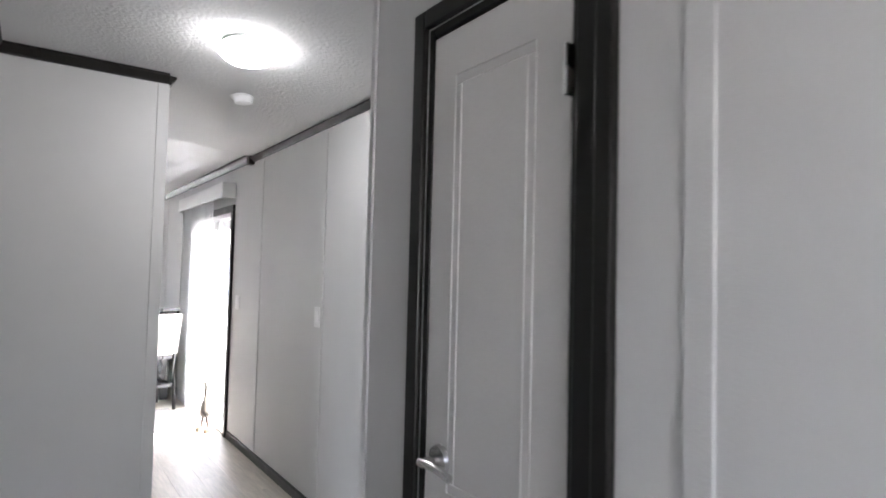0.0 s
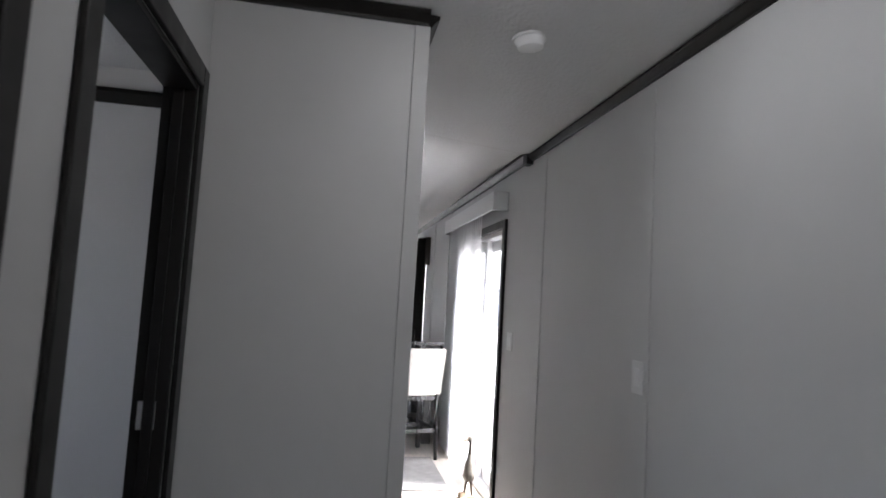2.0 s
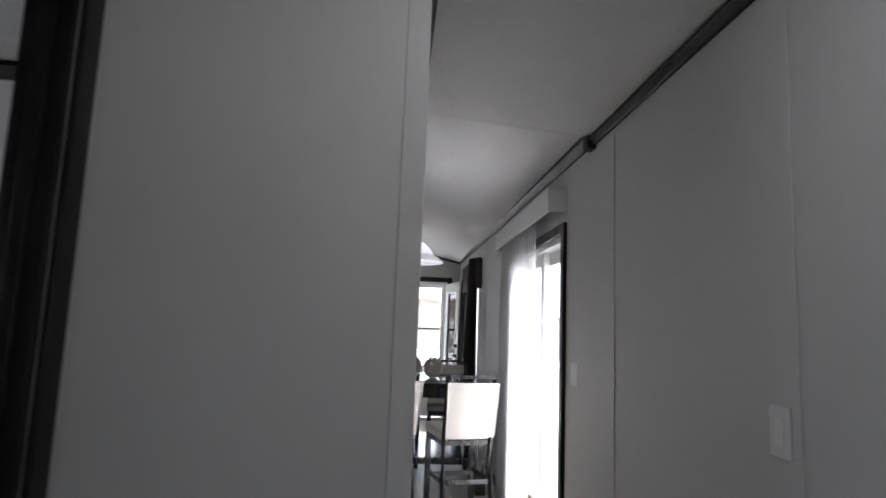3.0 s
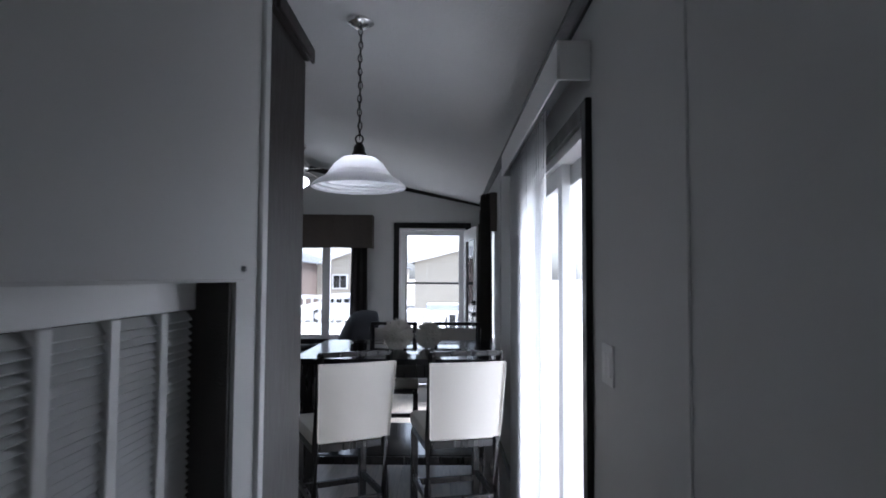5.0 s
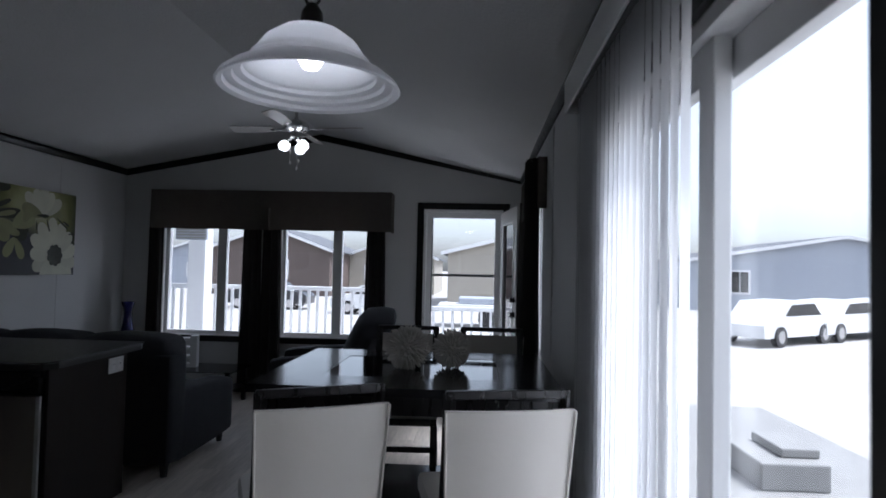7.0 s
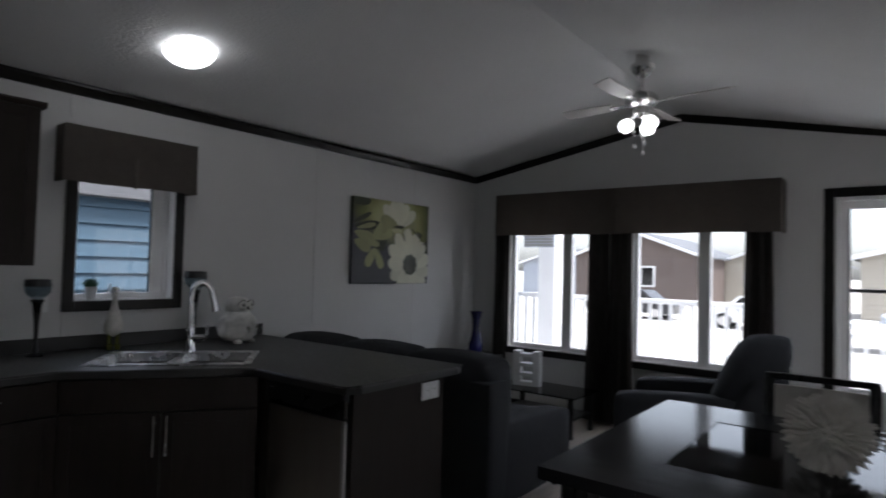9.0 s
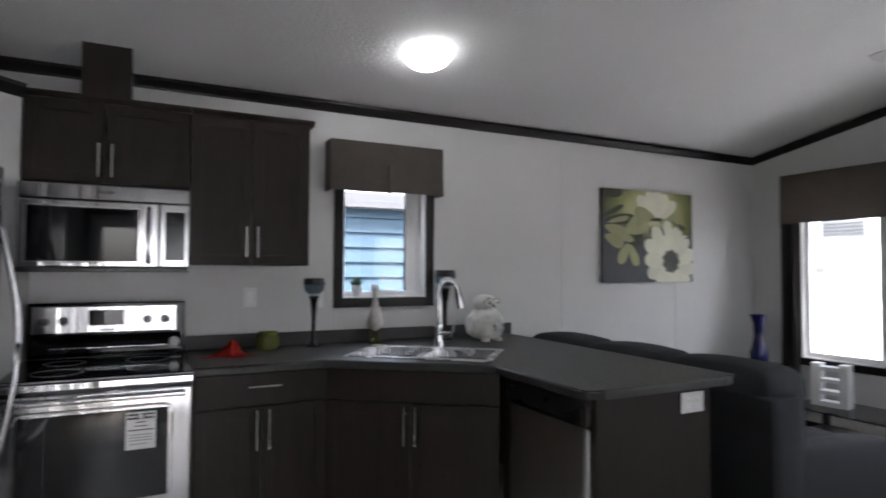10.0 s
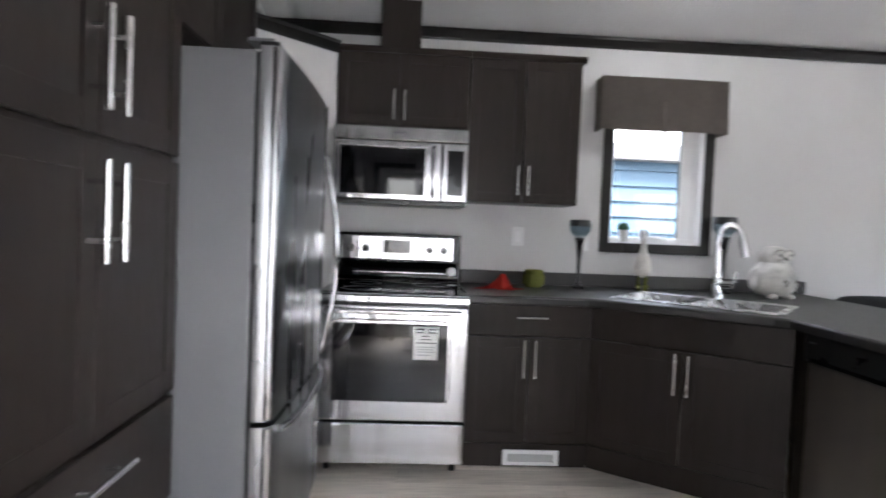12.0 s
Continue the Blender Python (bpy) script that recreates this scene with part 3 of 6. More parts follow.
def drape(name, x0, x1, y, z0, z1, label, folds=4, depth=0.045, along="x", material=DRAPE_SHADE, hem=0.0):
    bm = bmesh.new()
    nx, nz = folds * 10, 12
    grid = []
    for j in range(nz + 1):
        row = []
        f = j / nz
        for i in range(nx + 1):
            u = i / nx
            w = (0.75 + 0.25 * f) * (x1 - x0) * (u - 0.5) + (x0 + x1) / 2
            o = depth * math.sin(u * folds * 2 * math.pi + 0.8 * math.sin(3 * u + f)) * (0.55 + 0.45 * f) + 0.006 * math.sin(23 * u + 5 * f)
            z = z1 + (z0 - z1) * f
            row.append(bm.verts.new((w, y + o, z) if along == "x" else (y + o, w, z)))
        grid.append(row)
    for j in range(nz):
        for i in range(nx):
            bm.faces.new((grid[j][i], grid[j][i + 1], grid[j + 1][i + 1], grid[j + 1][i]))
    bmesh.ops.solidify(bm, geom=bm.faces[:], thickness=0.004)
    root = empty(name, label, "curtain")
    part("cloth", bm, material, root, smooth=True)
    h = (x1 - x0) * 0.37
    c = (x0 + x1) / 2
    rod = bmesh.new()
    if along == "x":
        cyl(rod, (c - h, y, z1 - 0.012), (c + h, y, z1 - 0.012), 0.009, seg=10)
    else:
        cyl(rod, (y, c - h, z1 - 0.012), (y, c + h, z1 - 0.012), 0.009, seg=10)
    part("curtain_rod", rod, BLACK, root, smooth=True)
    return root


drape("drape", -2.30, -2.10, NY - 0.11, 0.03, 2.0, "dark brown drape hanging beside the window", 2)
drape("drape", -1.22, -0.95, NY - 0.11, 0.03, 2.0, "dark brown drape hanging between two windows", 3)
drape("drape", -0.99, -0.72, NY - 0.12, 0.03, 2.0, "dark brown drape hanging between two windows", 3)
drape("drape", 0.17, 0.44, NY - 0.11, 0.03, 2.0, "dark brown drape hanging beside the window", 3)


def valance(name, m, w, h, d, material, label, pleat=True):
    """A cloth-covered cornice box: it hangs on a wall in the plane y=0 and stands out to -y."""
    root = empty(name, label, "valance", m)
    bm = bmesh.new()
    n = 40
    pts = []
    for i in range(n + 1):
        u = i / n
        pts.append((-w / 2 + w * u, -d + 0.002 * math.sin(u * 9)))
    rows = []
    for f in (0, 0.25, 0.5, 0.75, 1.0):
        rows.append([bm.verts.new((x, y - 0.012 * f * f, h * (1 - f) + (0.003 * math.sin(x * 9) if f == 1 else 0))) for x, y in pts])
    for ra, rb in zip(rows, rows[1:]):
        for i in range(n):
            bm.faces.new((ra[i], ra[i + 1], rb[i + 1], rb[i]))
    bmesh.ops.solidify(bm, geom=bm.faces[:], thickness=0.012)
    part("front", bm, material, root, smooth=True)
    part("end", bar(-w / 2, -w / 2 + 0.014, -d + 0.006, 0, 0, h - 0.001, 0.004), material, root)
    part("end", bar(w / 2 - 0.014, w / 2, -d + 0.006, 0, 0, h - 0.001, 0.004), material, root)
    part("top", bar(-w / 2 + 0.014, w / 2 - 0.014, -d + 0.006, 0, h - 0.014, h - 0.002), material, root)
    if pleat:
        part("pleat", prism(bmesh.new(), [(-0.016, -d - 0.004), (-0.004, -d - 0.016), (0.0, -d - 0.010), (0.004, -d - 0.016), (0.016, -d - 0.004)], -0.006, h * 0.55), material, root)
    return root


valance("window_valance", pose((-2.205 + 0.485) / 2, NY - 0.002, 1.812, 0, 0, 0), 2.69, 0.432, 0.22, TAUPE, "long dark taupe cloth valance over two windows")

sc = empty("door_casing", "dark espresso casing round the entry door", "casing", kind="structure")
x0, x1, z0, z1 = DOOR
part("casing_side", bar(x0 - 0.072, x0, NY - 0.02, NY, 0, z1 + 0.072, 0.004), TRIM, sc)
part("casing_side", bar(x1, x1 + 0.072, NY - 0.02, NY, 0, z1 + 0.072, 0.004), TRIM, sc)
part("casing_head", bar(x0, x1, NY - 0.02, NY, z1, z1 + 0.072, 0.004), TRIM, sc)
st = empty("storm_door", "white framed storm door with full glass, shut", "door")
y = NY + 0.075
part("jamb", bar(x0, x0 + 0.03, NY, NY + T, 0.02, z1, 0.003), VINYLW, st)
part("jamb", bar(x1 - 0.03, x1, NY, NY + T, 0.02, z1, 0.003), VINYLW, st)
part("jamb_head", bar(x0 + 0.03, x1 - 0.03, NY, NY + T, z1 - 0.03, z1, 0.003), VINYLW, st)
part("stile", bar(x0 + 0.03, x0 + 0.085, y, y + 0.03, 0.03, z1 - 0.03, 0.004), VINYLW, st)
part("stile", bar(x1 - 0.085, x1 - 0.03, y, y + 0.03, 0.03, z1 - 0.03, 0.004), VINYLW, st)
part("top_rail", bar(x0 + 0.085, x1 - 0.085, y, y + 0.03, z1 - 0.09, z1 - 0.03, 0.004), VINYLW, st)
part("kick_panel", bar(x0 + 0.085, x1 - 0.085, y + 0.002, y + 0.028, 0.03, 0.60, 0.004), VINYLW, st)
part("meeting_rail", bar(x0 + 0.085, x1 - 0.085, y + 0.004, y + 0.026, 1.345, 1.375, 0.003), GREY, st, "dark grey meeting rail")
part("inner_frame", bar(x0 + 0.085, x0 + 0.10, y - 0.004, y + 0.02, 0.60, z1 - 0.09, 0.002), GREY, st)
for a, b in ((0.60, 1.345), (1.375, z1 - 0.09)):
    p = part("pane", bar(x0 + 0.08, x1 - 0.08, y + 0.013, y + 0.017, a - 0.003, b + 0.003), PANE, st)
    p.visible_shadow = False
ed = empty("entry_door", "white entry door with a full glass panel, standing open", "door", pose(1.70, NY - 0.03, 0.02, 0, 0, -82))
part("slab_stile", bar(0, 0.13, -0.022, 0.022, 0, 2.03, 0.003), DOORW, ed)
part("slab_stile", bar(0.71, 0.84, -0.022, 0.022, 0, 2.03, 0.003), DOORW, ed)
part("slab_bottom", bar(0.13, 0.71, -0.022, 0.022, 0, 0.26), DOORW, ed)
part("slab_top", bar(0.13, 0.71, -0.022, 0.022, 1.90, 2.03), DOORW, ed)
part("door_glass", bar(0.125, 0.715, -0.006, 0.006, 0.255, 1.905), BGLASS, ed, "full height reflecting glass")
for x0_, x1_, z0_, z1_ in ((0.13, 0.15, 0.26, 1.90), (0.69, 0.71, 0.26, 1.90), (0.15, 0.69, 0.26, 0.28), (0.15, 0.69, 1.88, 1.90)):
    part("glazing_bead", bar(x0_, x1_, -0.027, -0.0065, z0_, z1_, 0.003), VINYLW, ed)
for z in (0.98, 1.12):
    k = part("knob_rose", cyl(bmesh.new(), (0.775, -0.022, z), (0.775, -0.04, z), 0.028, seg=20), BLACK, ed, "dark door hardware", True)
    part("knob", lathe(bmesh.new(), [(0.001, 0.03), (0.02, 0.028), (0.026, 0.015), (0.018, 0.0)], (0, 0, 0), 16), BLACK, k, smooth=True).matrix_basis = pose(0.775, -0.04, z, 90, 0, 0)

# the window beside the entry door
window_e = empty("window_4", "white vinyl window in the long wall behind drapes", "window", kind="structure")
drape("drape", 10.31, 10.56, EX - 0.10, 0.05, 2.21, "dark brown drape hanging at the near side of the window", 2, 0.082, "y")
drape("drape", 11.62, 11.86, EX - 0.07, 0.05, 2.05, "dark brown drape hanging at the far side of the window", 3, 0.035, "y")
valance("window_valance", pose(EX - 0.002, 11.08, 1.86, 0, 0, -90), 1.50, 0.36, 0.07, TAUPE, "taupe cloth valance over the side window")
a, b, c, d = EWIN
for ya, yb, za, zb in ((a, a + 0.05, c, d), (b - 0.05, b, c, d), (a + 0.05, b - 0.05, c, c + 0.05), (a + 0.05, b - 0.05, d - 0.05, d), ((a + b) / 2 - 0.03, (a + b) / 2 + 0.03, c + 0.05, d - 0.05)):
    part("window_frame", bar(EX + 0.04, EX + 0.10, ya, yb, za, zb, 0.004), VINYLW, window_e)
part("pane", bar(EX + 0.068, EX + 0.072, a + 0.045, b - 0.045, c + 0.045, d - 0.045), PANE, window_e).visible_shadow = False
part("window_sill", bar(EX - 0.02, EX, a - 0.05, b + 0.05, c - 0.06, c, 0.003), TRIM, window_e, "dark espresso sill casing")

# ---- kitchen window ----
kw = empty("window_5", "white vinyl kitchen window in a dark casing", "window", kind="structure")
a, b, c, d = KWIN
for ya, yb, za, zb in ((a, a + 0.035, c, d), (b - 0.035, b, c, d), (a + 0.035, b - 0.035, c, c + 0.04), (a + 0.035, b - 0.035, d - 0.04, d)):
    part("window_frame", bar(WX - 0.115, WX - 0.07, ya, yb, za, zb, 0.004), VINYLW, kw)
part("sash_stile", bar(WX - 0.105, WX - 0.075, b - 0.115, b - 0.035, c + 0.04, d - 0.04, 0.003), VINYLW, kw)
part("weather_seal", bar(WX - 0.101, WX - 0.081, b - 0.121, b - 0.1155, c + 0.045, d - 0.045), BLACK, kw)
part("pane", bar(WX - 0.094, WX - 0.090, a + 0.03, b - 0.03, c + 0.035, d - 0.035), PANE, kw).visible_shadow = False
part("reveal", bar(WX - 0.07, WX, a, a + 0.006, c, d), VINYLW, kw)
part("reveal", bar(WX - 0.07, WX, b - 0.006, b, c, d), VINYLW, kw)
part("reveal_sill", bar(WX - 0.07, WX, a, b, c, c + 0.008), VINYLW, kw)
for ya, yb, za, zb in ((a - 0.062, a, c - 0.062, d + 0.06), (b, b + 0.062, c - 0.062, d + 0.06), (a, b, c - 0.062, c)):
    part("casing", bar(WX, WX + 0.018, ya, yb, za, zb, 0.004), TRIM, kw, "dark grey-brown casing")
part("latch", bar(WX - 0.075, WX - 0.05, 8.90, 9.02, c + 0.035, c + 0.05, 0.003), VINYLW, kw)
part("crank", tube(bmesh.new(), [(WX - 0.06, 8.86, c + 0.03), (WX - 0.045, 8.86, c + 0.10)], 0.006), VINYLW, kw)
valance("window_valance", pose(WX + 0.002, 8.908, 1.897, 0, 0, 90), 0.80, 0.328, 0.13, TAUPE, "taupe cloth valance over the kitchen window")

# ---- kitchen ----


def handle(parent, x, z, length, vertical=True, y=0.0, r=0.006, off=0.032):
    """A bar pull on two posts, standing off the front at local y."""
    bm = bmesh.new()
    h = length / 2
    p = (lambda s: (x, y - off, z + s)) if vertical else (lambda s: (x + s, y - off, z))
    cyl(bm, p(-h), p(h), r, seg=12)
    ob = part("handle", bm, NICKEL, parent, "satin nickel bar handle", True)
    for s in (-h * 0.57, h * 0.57):
        q = Vector(p(s))
        part("handle_post", cyl(bmesh.new(), q, (q.x, y, q.z), r * 0.7, seg=8), NICKEL, ob, smooth=True)
    return ob


def shaker(parent, name, x0, x1, z0, z1, y=0.0, rail=0.055, material=WOOD):
    """A framed front: two stiles, two rails and a recessed field, 20 mm thick in front of local y."""
    g = 0.002
    x0, x1, z0, z1 = x0 + g, x1 - g, z0 + g, z1 - g
    f = part(name, bar(x0 + rail - 0.004, x1 - rail + 0.004, y - 0.016, y - 0.001, z0 + rail - 0.004, z1 - rail + 0.004), material, parent)
    part("stile", bar(x0, x0 + rail, y - 0.020, y - 0.001, z0, z1, 0.0012), material, f)
    part("stile", bar(x1 - rail, x1, y - 0.020, y - 0.001, z0, z1, 0.0012), material, f)
    part("rail", bar(x0 + rail, x1 - rail, y - 0.0195, y - 0.001, z0, z0 + rail, 0.0012), material, f)
    part("rail", bar(x0 + rail, x1 - rail, y - 0.0195, y - 0.001, z1 - rail, z1, 0.0012), material, f)
    return f


def slab_front(parent, name, x0, x1, z0, z1, y=0.0, material=WOOD):
    return part(name, bar(x0 + 0.002, x1 - 0.002, y - 0.020, y - 0.001, z0 + 0.002, z1 - 0.002, 0.003), material, parent)


# corner stub wall beside the stove
bm = prism(bmesh.new(), [(WX, 6.922), (-2.305, 6.922), (-1.695, 6.312), (WX, 6.312)], 0.0, 2.262)
single("wall_corner_stub", bm, WALL, "pale grey diagonal stub wall behind the refrigerator", "wall", "structure")
s2 = math.sqrt(0.5)
single("trim_crown", sweep(bmesh.new(), CROWN, (-2.31, 6.917, 2.215), (-1.69, 6.297, 2.215), (s2, s2, 0)), TRIM, "dark espresso crown moulding on the stub wall", "moulding", "structure")

FX = WX + 0.31    # fronts of the wall cabinets
cab = empty("wall_cabinet", "dark espresso wall cabinet over the microwave", "cabinet", pose(FX, 6.925, 0, 0, 0, 90))
part("body", bar(0, 0.755, 0, 0.31, 1.815, 2.232), WOOD, cab)
for k, (a, b) in enumerate(((0.0, 0.355), (0.355, 0.755))):
    d = shaker(cab, "door", a, b, 1.82, 2.232)
    handle(d, 0.325 if k == 0 else 0.385, 1.935, 0.17, y=-0.02)
part("cap", sweep(bmesh.new(), [(0, 0), (0.02, 0), (0.035, 0.022), (0.035, 0.032), (0, 0.032)], (-0.0, 0, 2.232), (0.755, 0, 2.232), (0, -1, 0)), WOOD, cab)
cab = empty("wall_cabinet", "dark espresso wall cabinet with two doors and bar handles", "cabinet", pose(FX, 7.682, 0, 0, 0, 90))
part("body", bar(0, 0.648, 0, 0.31, 1.41, 2.232), WOOD, cab)
for k, (a, b) in enumerate(((0.0, 0.322), (0.322, 0.648))):
    d = shaker(cab, "door", a, b, 1.41, 2.232)
    handle(d, 0.292 if k == 0 else 0.352, 1.54, 0.17, y=-0.02)
part("cap", sweep(bmesh.new(), [(0, 0), (0.02, 0), (0.035, 0.022), (0.035, 0.032), (0, 0.032)], (0, 0, 2.232), (0.67, 0, 2.232), (0, -1, 0)), WOOD, cab)
part("cap_return", bar(0.648, 0.668, 0.0, 0.31, 2.232, 2.262, 0.003), WOOD, cab)
single("vent_chase", bar(WX, FX - 0.03, 7.16, 7.39, 2.266, 2.60, 0.003), WOOD, "dark boxed vent pipe above the wall cabinet", "vent chase")

# microwave
mw = empty("microwave", "stainless over-range microwave with a dark glass door", "microwave", pose(WX + 0.40, 6.93, 1.37, 0, 0, 90))
W = 0.745
part("body", bar(0.003, W - 0.003, 0.0, 0.395, 0.0, 0.43, 0.004), BLACK, mw)
part("vent_strip", bar(0, W, -0.030, 0, 0.355, 0.43, 0.006), STEEL, mw)
dr = part("door", bar(0, 0.60, -0.030, -0.002, 0.025, 0.35, 0.006), STEEL, mw)
part("door_window", bar(0.035, 0.51, -0.034, -0.029, 0.055, 0.315, 0.002), BGLASS, dr, "black glass door window")
for a, b, c, d in ((0.03, 0.038, 0.05, 0.32), (0.507, 0.515, 0.05, 0.32), (0.03, 0.515, 0.046, 0.054), (0.03, 0.515, 0.316, 0.324)):
    part("window_rim", bar(a, b, -0.037, -0.030, c, d, 0.002), CHROME, dr)
part("door_handle", tube(bmesh.new(), [(0.555, -0.03, 0.05), (0.555, -0.062, 0.065), (0.555, -0.066, 0.19), (0.555, -0.062, 0.31), (0.555, -0.03, 0.325)], 0.011, 12), STEEL, dr, "steel bar handle", True)
cp = part("control_panel", bar(0.604, W, -0.030, -0.002, 0.025, 0.35, 0.006), STEEL, mw)
part("control_glass", bar(0.632, 0.722, -0.034, -0.029, 0.062, 0.31, 0.002), BGLASS, cp, "black glass keypad")
part("bottom_trim", bar(0.0, W, -0.028, 0.1, 0.0, 0.023, 0.003), BLACK, mw)
part("badge", bar(0.33, 0.395, -0.0325, -0.0295, 0.388, 0.402, 0.001), GREY, mw, "small grey maker's badge")

# range
rg = empty("range", "stainless electric range with a black glass cooktop", "stove", pose(WX + 0.77, 6.935, 0, 0, 0, 90))
part("body", bar(0.0, W, 0.02, 0.76, 0.05, 0.90, 0.003), BLACK, rg)
part("cooktop", bar(-0.003, W + 0.003, -0.017, 0.66, 0.902, 0.916, 0.004), COOK, rg, "black ceramic cooktop")
part("cooktop_rim", bar(-0.004, W + 0.004, -0.014, 0.0, 0.866, 0.899, 0.004), STEEL, rg)
dr = part("oven_door", bar(0.002, W - 0.002, -0.035, 0.018, 0.275, 0.852, 0.008), STEEL, rg)
part("oven_window", bar(0.075, W - 0.10, -0.040, -0.033, 0.375, 0.765, 0.004), BGLASS, dr, "dark reflecting oven window")
part("window_rim", tube(bmesh.new(), [(0.08, -0.040, 0.36), (0.062, -0.040, 0.39), (0.060, -0.040, 0.74), (0.075, -0.040, 0.772), (0.10, -0.040, 0.782), (W - 0.12, -0.040, 0.782), (W - 0.092, -0.040, 0.77), (W - 0.085, -0.040, 0.74), (W - 0.085, -0.040, 0.40), (W - 0.095, -0.040, 0.37)], 0.004, 8), CHROME, dr, smooth=True)
part("oven_handle", bar(0.03, W - 0.03, -0.062, -0.038, 0.812, 0.838, 0.009), STEEL, dr, "wide steel oven handle")
lb = part("paper_label", bar(0.475, 0.595, -0.0425, -0.0405, 0.59, 0.755), WHITE, dr, "white printed paper label")
part("printed_header", bar(0.482, 0.588, -0.0432, -0.0426, 0.722, 0.747), BLACK, lb)
part("printed_roundel", cyl(bmesh.new(), (0.535, -0.0432, 0.7345), (0.535, -0.0442, 0.7345), 0.011, seg=18), WHITE, lb)
for q in (0.500, 0.570):
    part("printed_bar", bar(q - 0.014, q + 0.014, -0.0439, -0.0433, 0.731, 0.738), WHITE, lb)
for z0, z1, a, b in ((0.706, 0.711, 0.515, 0.555), (0.690, 0.694, 0.508, 0.562), (0.672, 0.677, 0.485, 0.587), (0.652, 0.655, 0.49, 0.58), (0.640, 0.643, 0.49, 0.575), (0.628, 0.631, 0.49, 0.58), (0.612, 0.615, 0.49, 0.56)):
    part("printed_bar", bar(a, b, -0.0432, -0.0426, z0, z1), BLACK if z0 > 0.66 else GREY, lb)
part("drawer", bar(0.002, W - 0.002, -0.030, 0.018, 0.055, 0.262, 0.008), STEEL, rg, "stainless storage drawer")
bg = part("backguard", bar(0.0, W, 0.665, 0.765, 0.916, 1.205, 0.006), COOK, rg, "black backguard with controls")
part("control_panel", bar(0.02, W - 0.045, 0.650, 0.664, 1.045, 1.188, 0.004), STEEL, bg)
part("lower_step", sweep(bmesh.new(), [(0.0, 0.0), (0.030, 0.0), (0.045, 0.012), (0.045, 0.040), (0.028, 0.075), (0.008, 0.100), (0.0, 0.104)], (0.02, 0.664, 0.930), (W - 0.02, 0.664, 0.930), (0, -1, 0)), COOK, bg, "glossy black curved step", True)
# thin steel bar as the highlight along the glossy step
part("step_highlight", bar(0.10, W - 0.09, 0.6165, 0.620, 0.968, 0.973, 0.001), STEEL, bg)
part("panel_badge", bar(0.325, 0.40, 0.6485, 0.6505, 1.056, 1.064), GREY, bg)
# grey strip drawn as the highlight line on the cooktop's front edge
part("cooktop_highlight", bar(0.0, W, -0.021, -0.0175, 0.904, 0.912, 0.001), GREY, rg)
part("display", bar(0.275, 0.44, 0.644, 0.651, 1.085, 1.165, 0.003), BGLASS, bg)
for x in (0.075, 0.16, 0.555, 0.64):
    kb = part("knob", cyl(bmesh.new(), (x, 0.650, 1.11), (x, 0.628, 1.11), 0.024, 0.021, 20), BLACK, bg, "black control knob", True)
    part("knob_pointer", bar(x - 0.002, x + 0.002, 0.6265, 0.6285, 1.112, 1.13), GREY, kb)
for x, z in ((0.69, 0.985),):
    part("sticker", cyl(bmesh.new(), (x, 0.664, z), (x, 0.614, z), 0.026, seg=20), WHITE, bg, "round white sticker")
part("cooktop_sticker", cyl(bmesh.new(), (0.69, 0.50, 0.9155), (0.69, 0.50, 0.9168), 0.028, seg=20), WHITE, rg, "round white sticker")
for x, y, r in ((0.19, 0.17, 0.10), (0.56, 0.17, 0.085), (0.19, 0.47, 0.085), (0.56, 0.47, 0.10)):
    part("burner_ring", tube(bmesh.new(), [(x + r * math.cos(k * math.pi / 16), y + r * math.sin(k * math.pi / 16), 0.9162) for k in range(32)], 0.0012, 6, True), GREY, rg)
for x in (0.05, W - 0.05):
    part("foot", cyl(bmesh.new(), (x, 0.05, 0.0), (x, 0.05, 0.055), 0.016, seg=12), BLACK, rg)

# base cabinets and worktop
BFX = WX + 0.655
ROT = math.degrees(math.atan2(0.745, 0.545))
cab = empty("base_cabinet", "dark espresso base cabinet with a drawer and two doors", "cabinet", pose(BFX, 7.690, 0, 0, 0, 90))
part("body", bar(0, 0.665, 0, 0.65, 0.012, 0.868), WOOD, cab)
d = slab_front(cab, "drawer", 0.0, 0.655, 0.70, 0.865)
handle(d, 0.335, 0.80, 0.16, False, y=-0.02)
for k, (a, b) in enumerate(((0.0, 0.327), (0.327, 0.655))):
    d = shaker(cab, "door", a, b, 0.13, 0.695)
    handle(d, 0.297 if k == 0 else 0.357, 0.585, 0.20, y=-0.02)
part("toe_kick", bar(0, 0.655, -0.012, -0.001, 0.004, 0.125), WOOD, cab)
rgst = empty("floor_register", "white louvred air register in the toe kick", "vent", pose(BFX + 0.013, 7.90, 0.012, 0, 0, 90))
part("frame", bar(0, 0.30, -0.008, 0.0, 0, 0.082, 0.002), WHITE, rgst)
for k in range(18):
    part("slot", bar(0.03 + 0.0135 * k, 0.036 + 0.0135 * k, -0.0095, -0.0075, 0.02, 0.062), BLACK, rgst)

sb = empty("sink_cabinet", "dark espresso corner sink cabinet with two doors", "cabinet", pose(-1.972, 8.357, 0, 0, 0, ROT))
DW = 0.922
part("body", prism(bmesh.new(), [(0.0, 0.0), (DW, 0.0), (DW - 0.1, 0.50), (0.1, 0.50)], 0.012, 0.868), WOOD, sb)
slab_front(sb, "false_front", 0.0, DW, 0.70, 0.865)
for k, (a, b) in enumerate(((0.0, DW / 2), (DW / 2, DW))):
    d = shaker(sb, "door", a, b, 0.13, 0.695)
    handle(d, DW / 2 - 0.03 if k == 0 else DW / 2 + 0.03, 0.585, 0.20, y=-0.02)
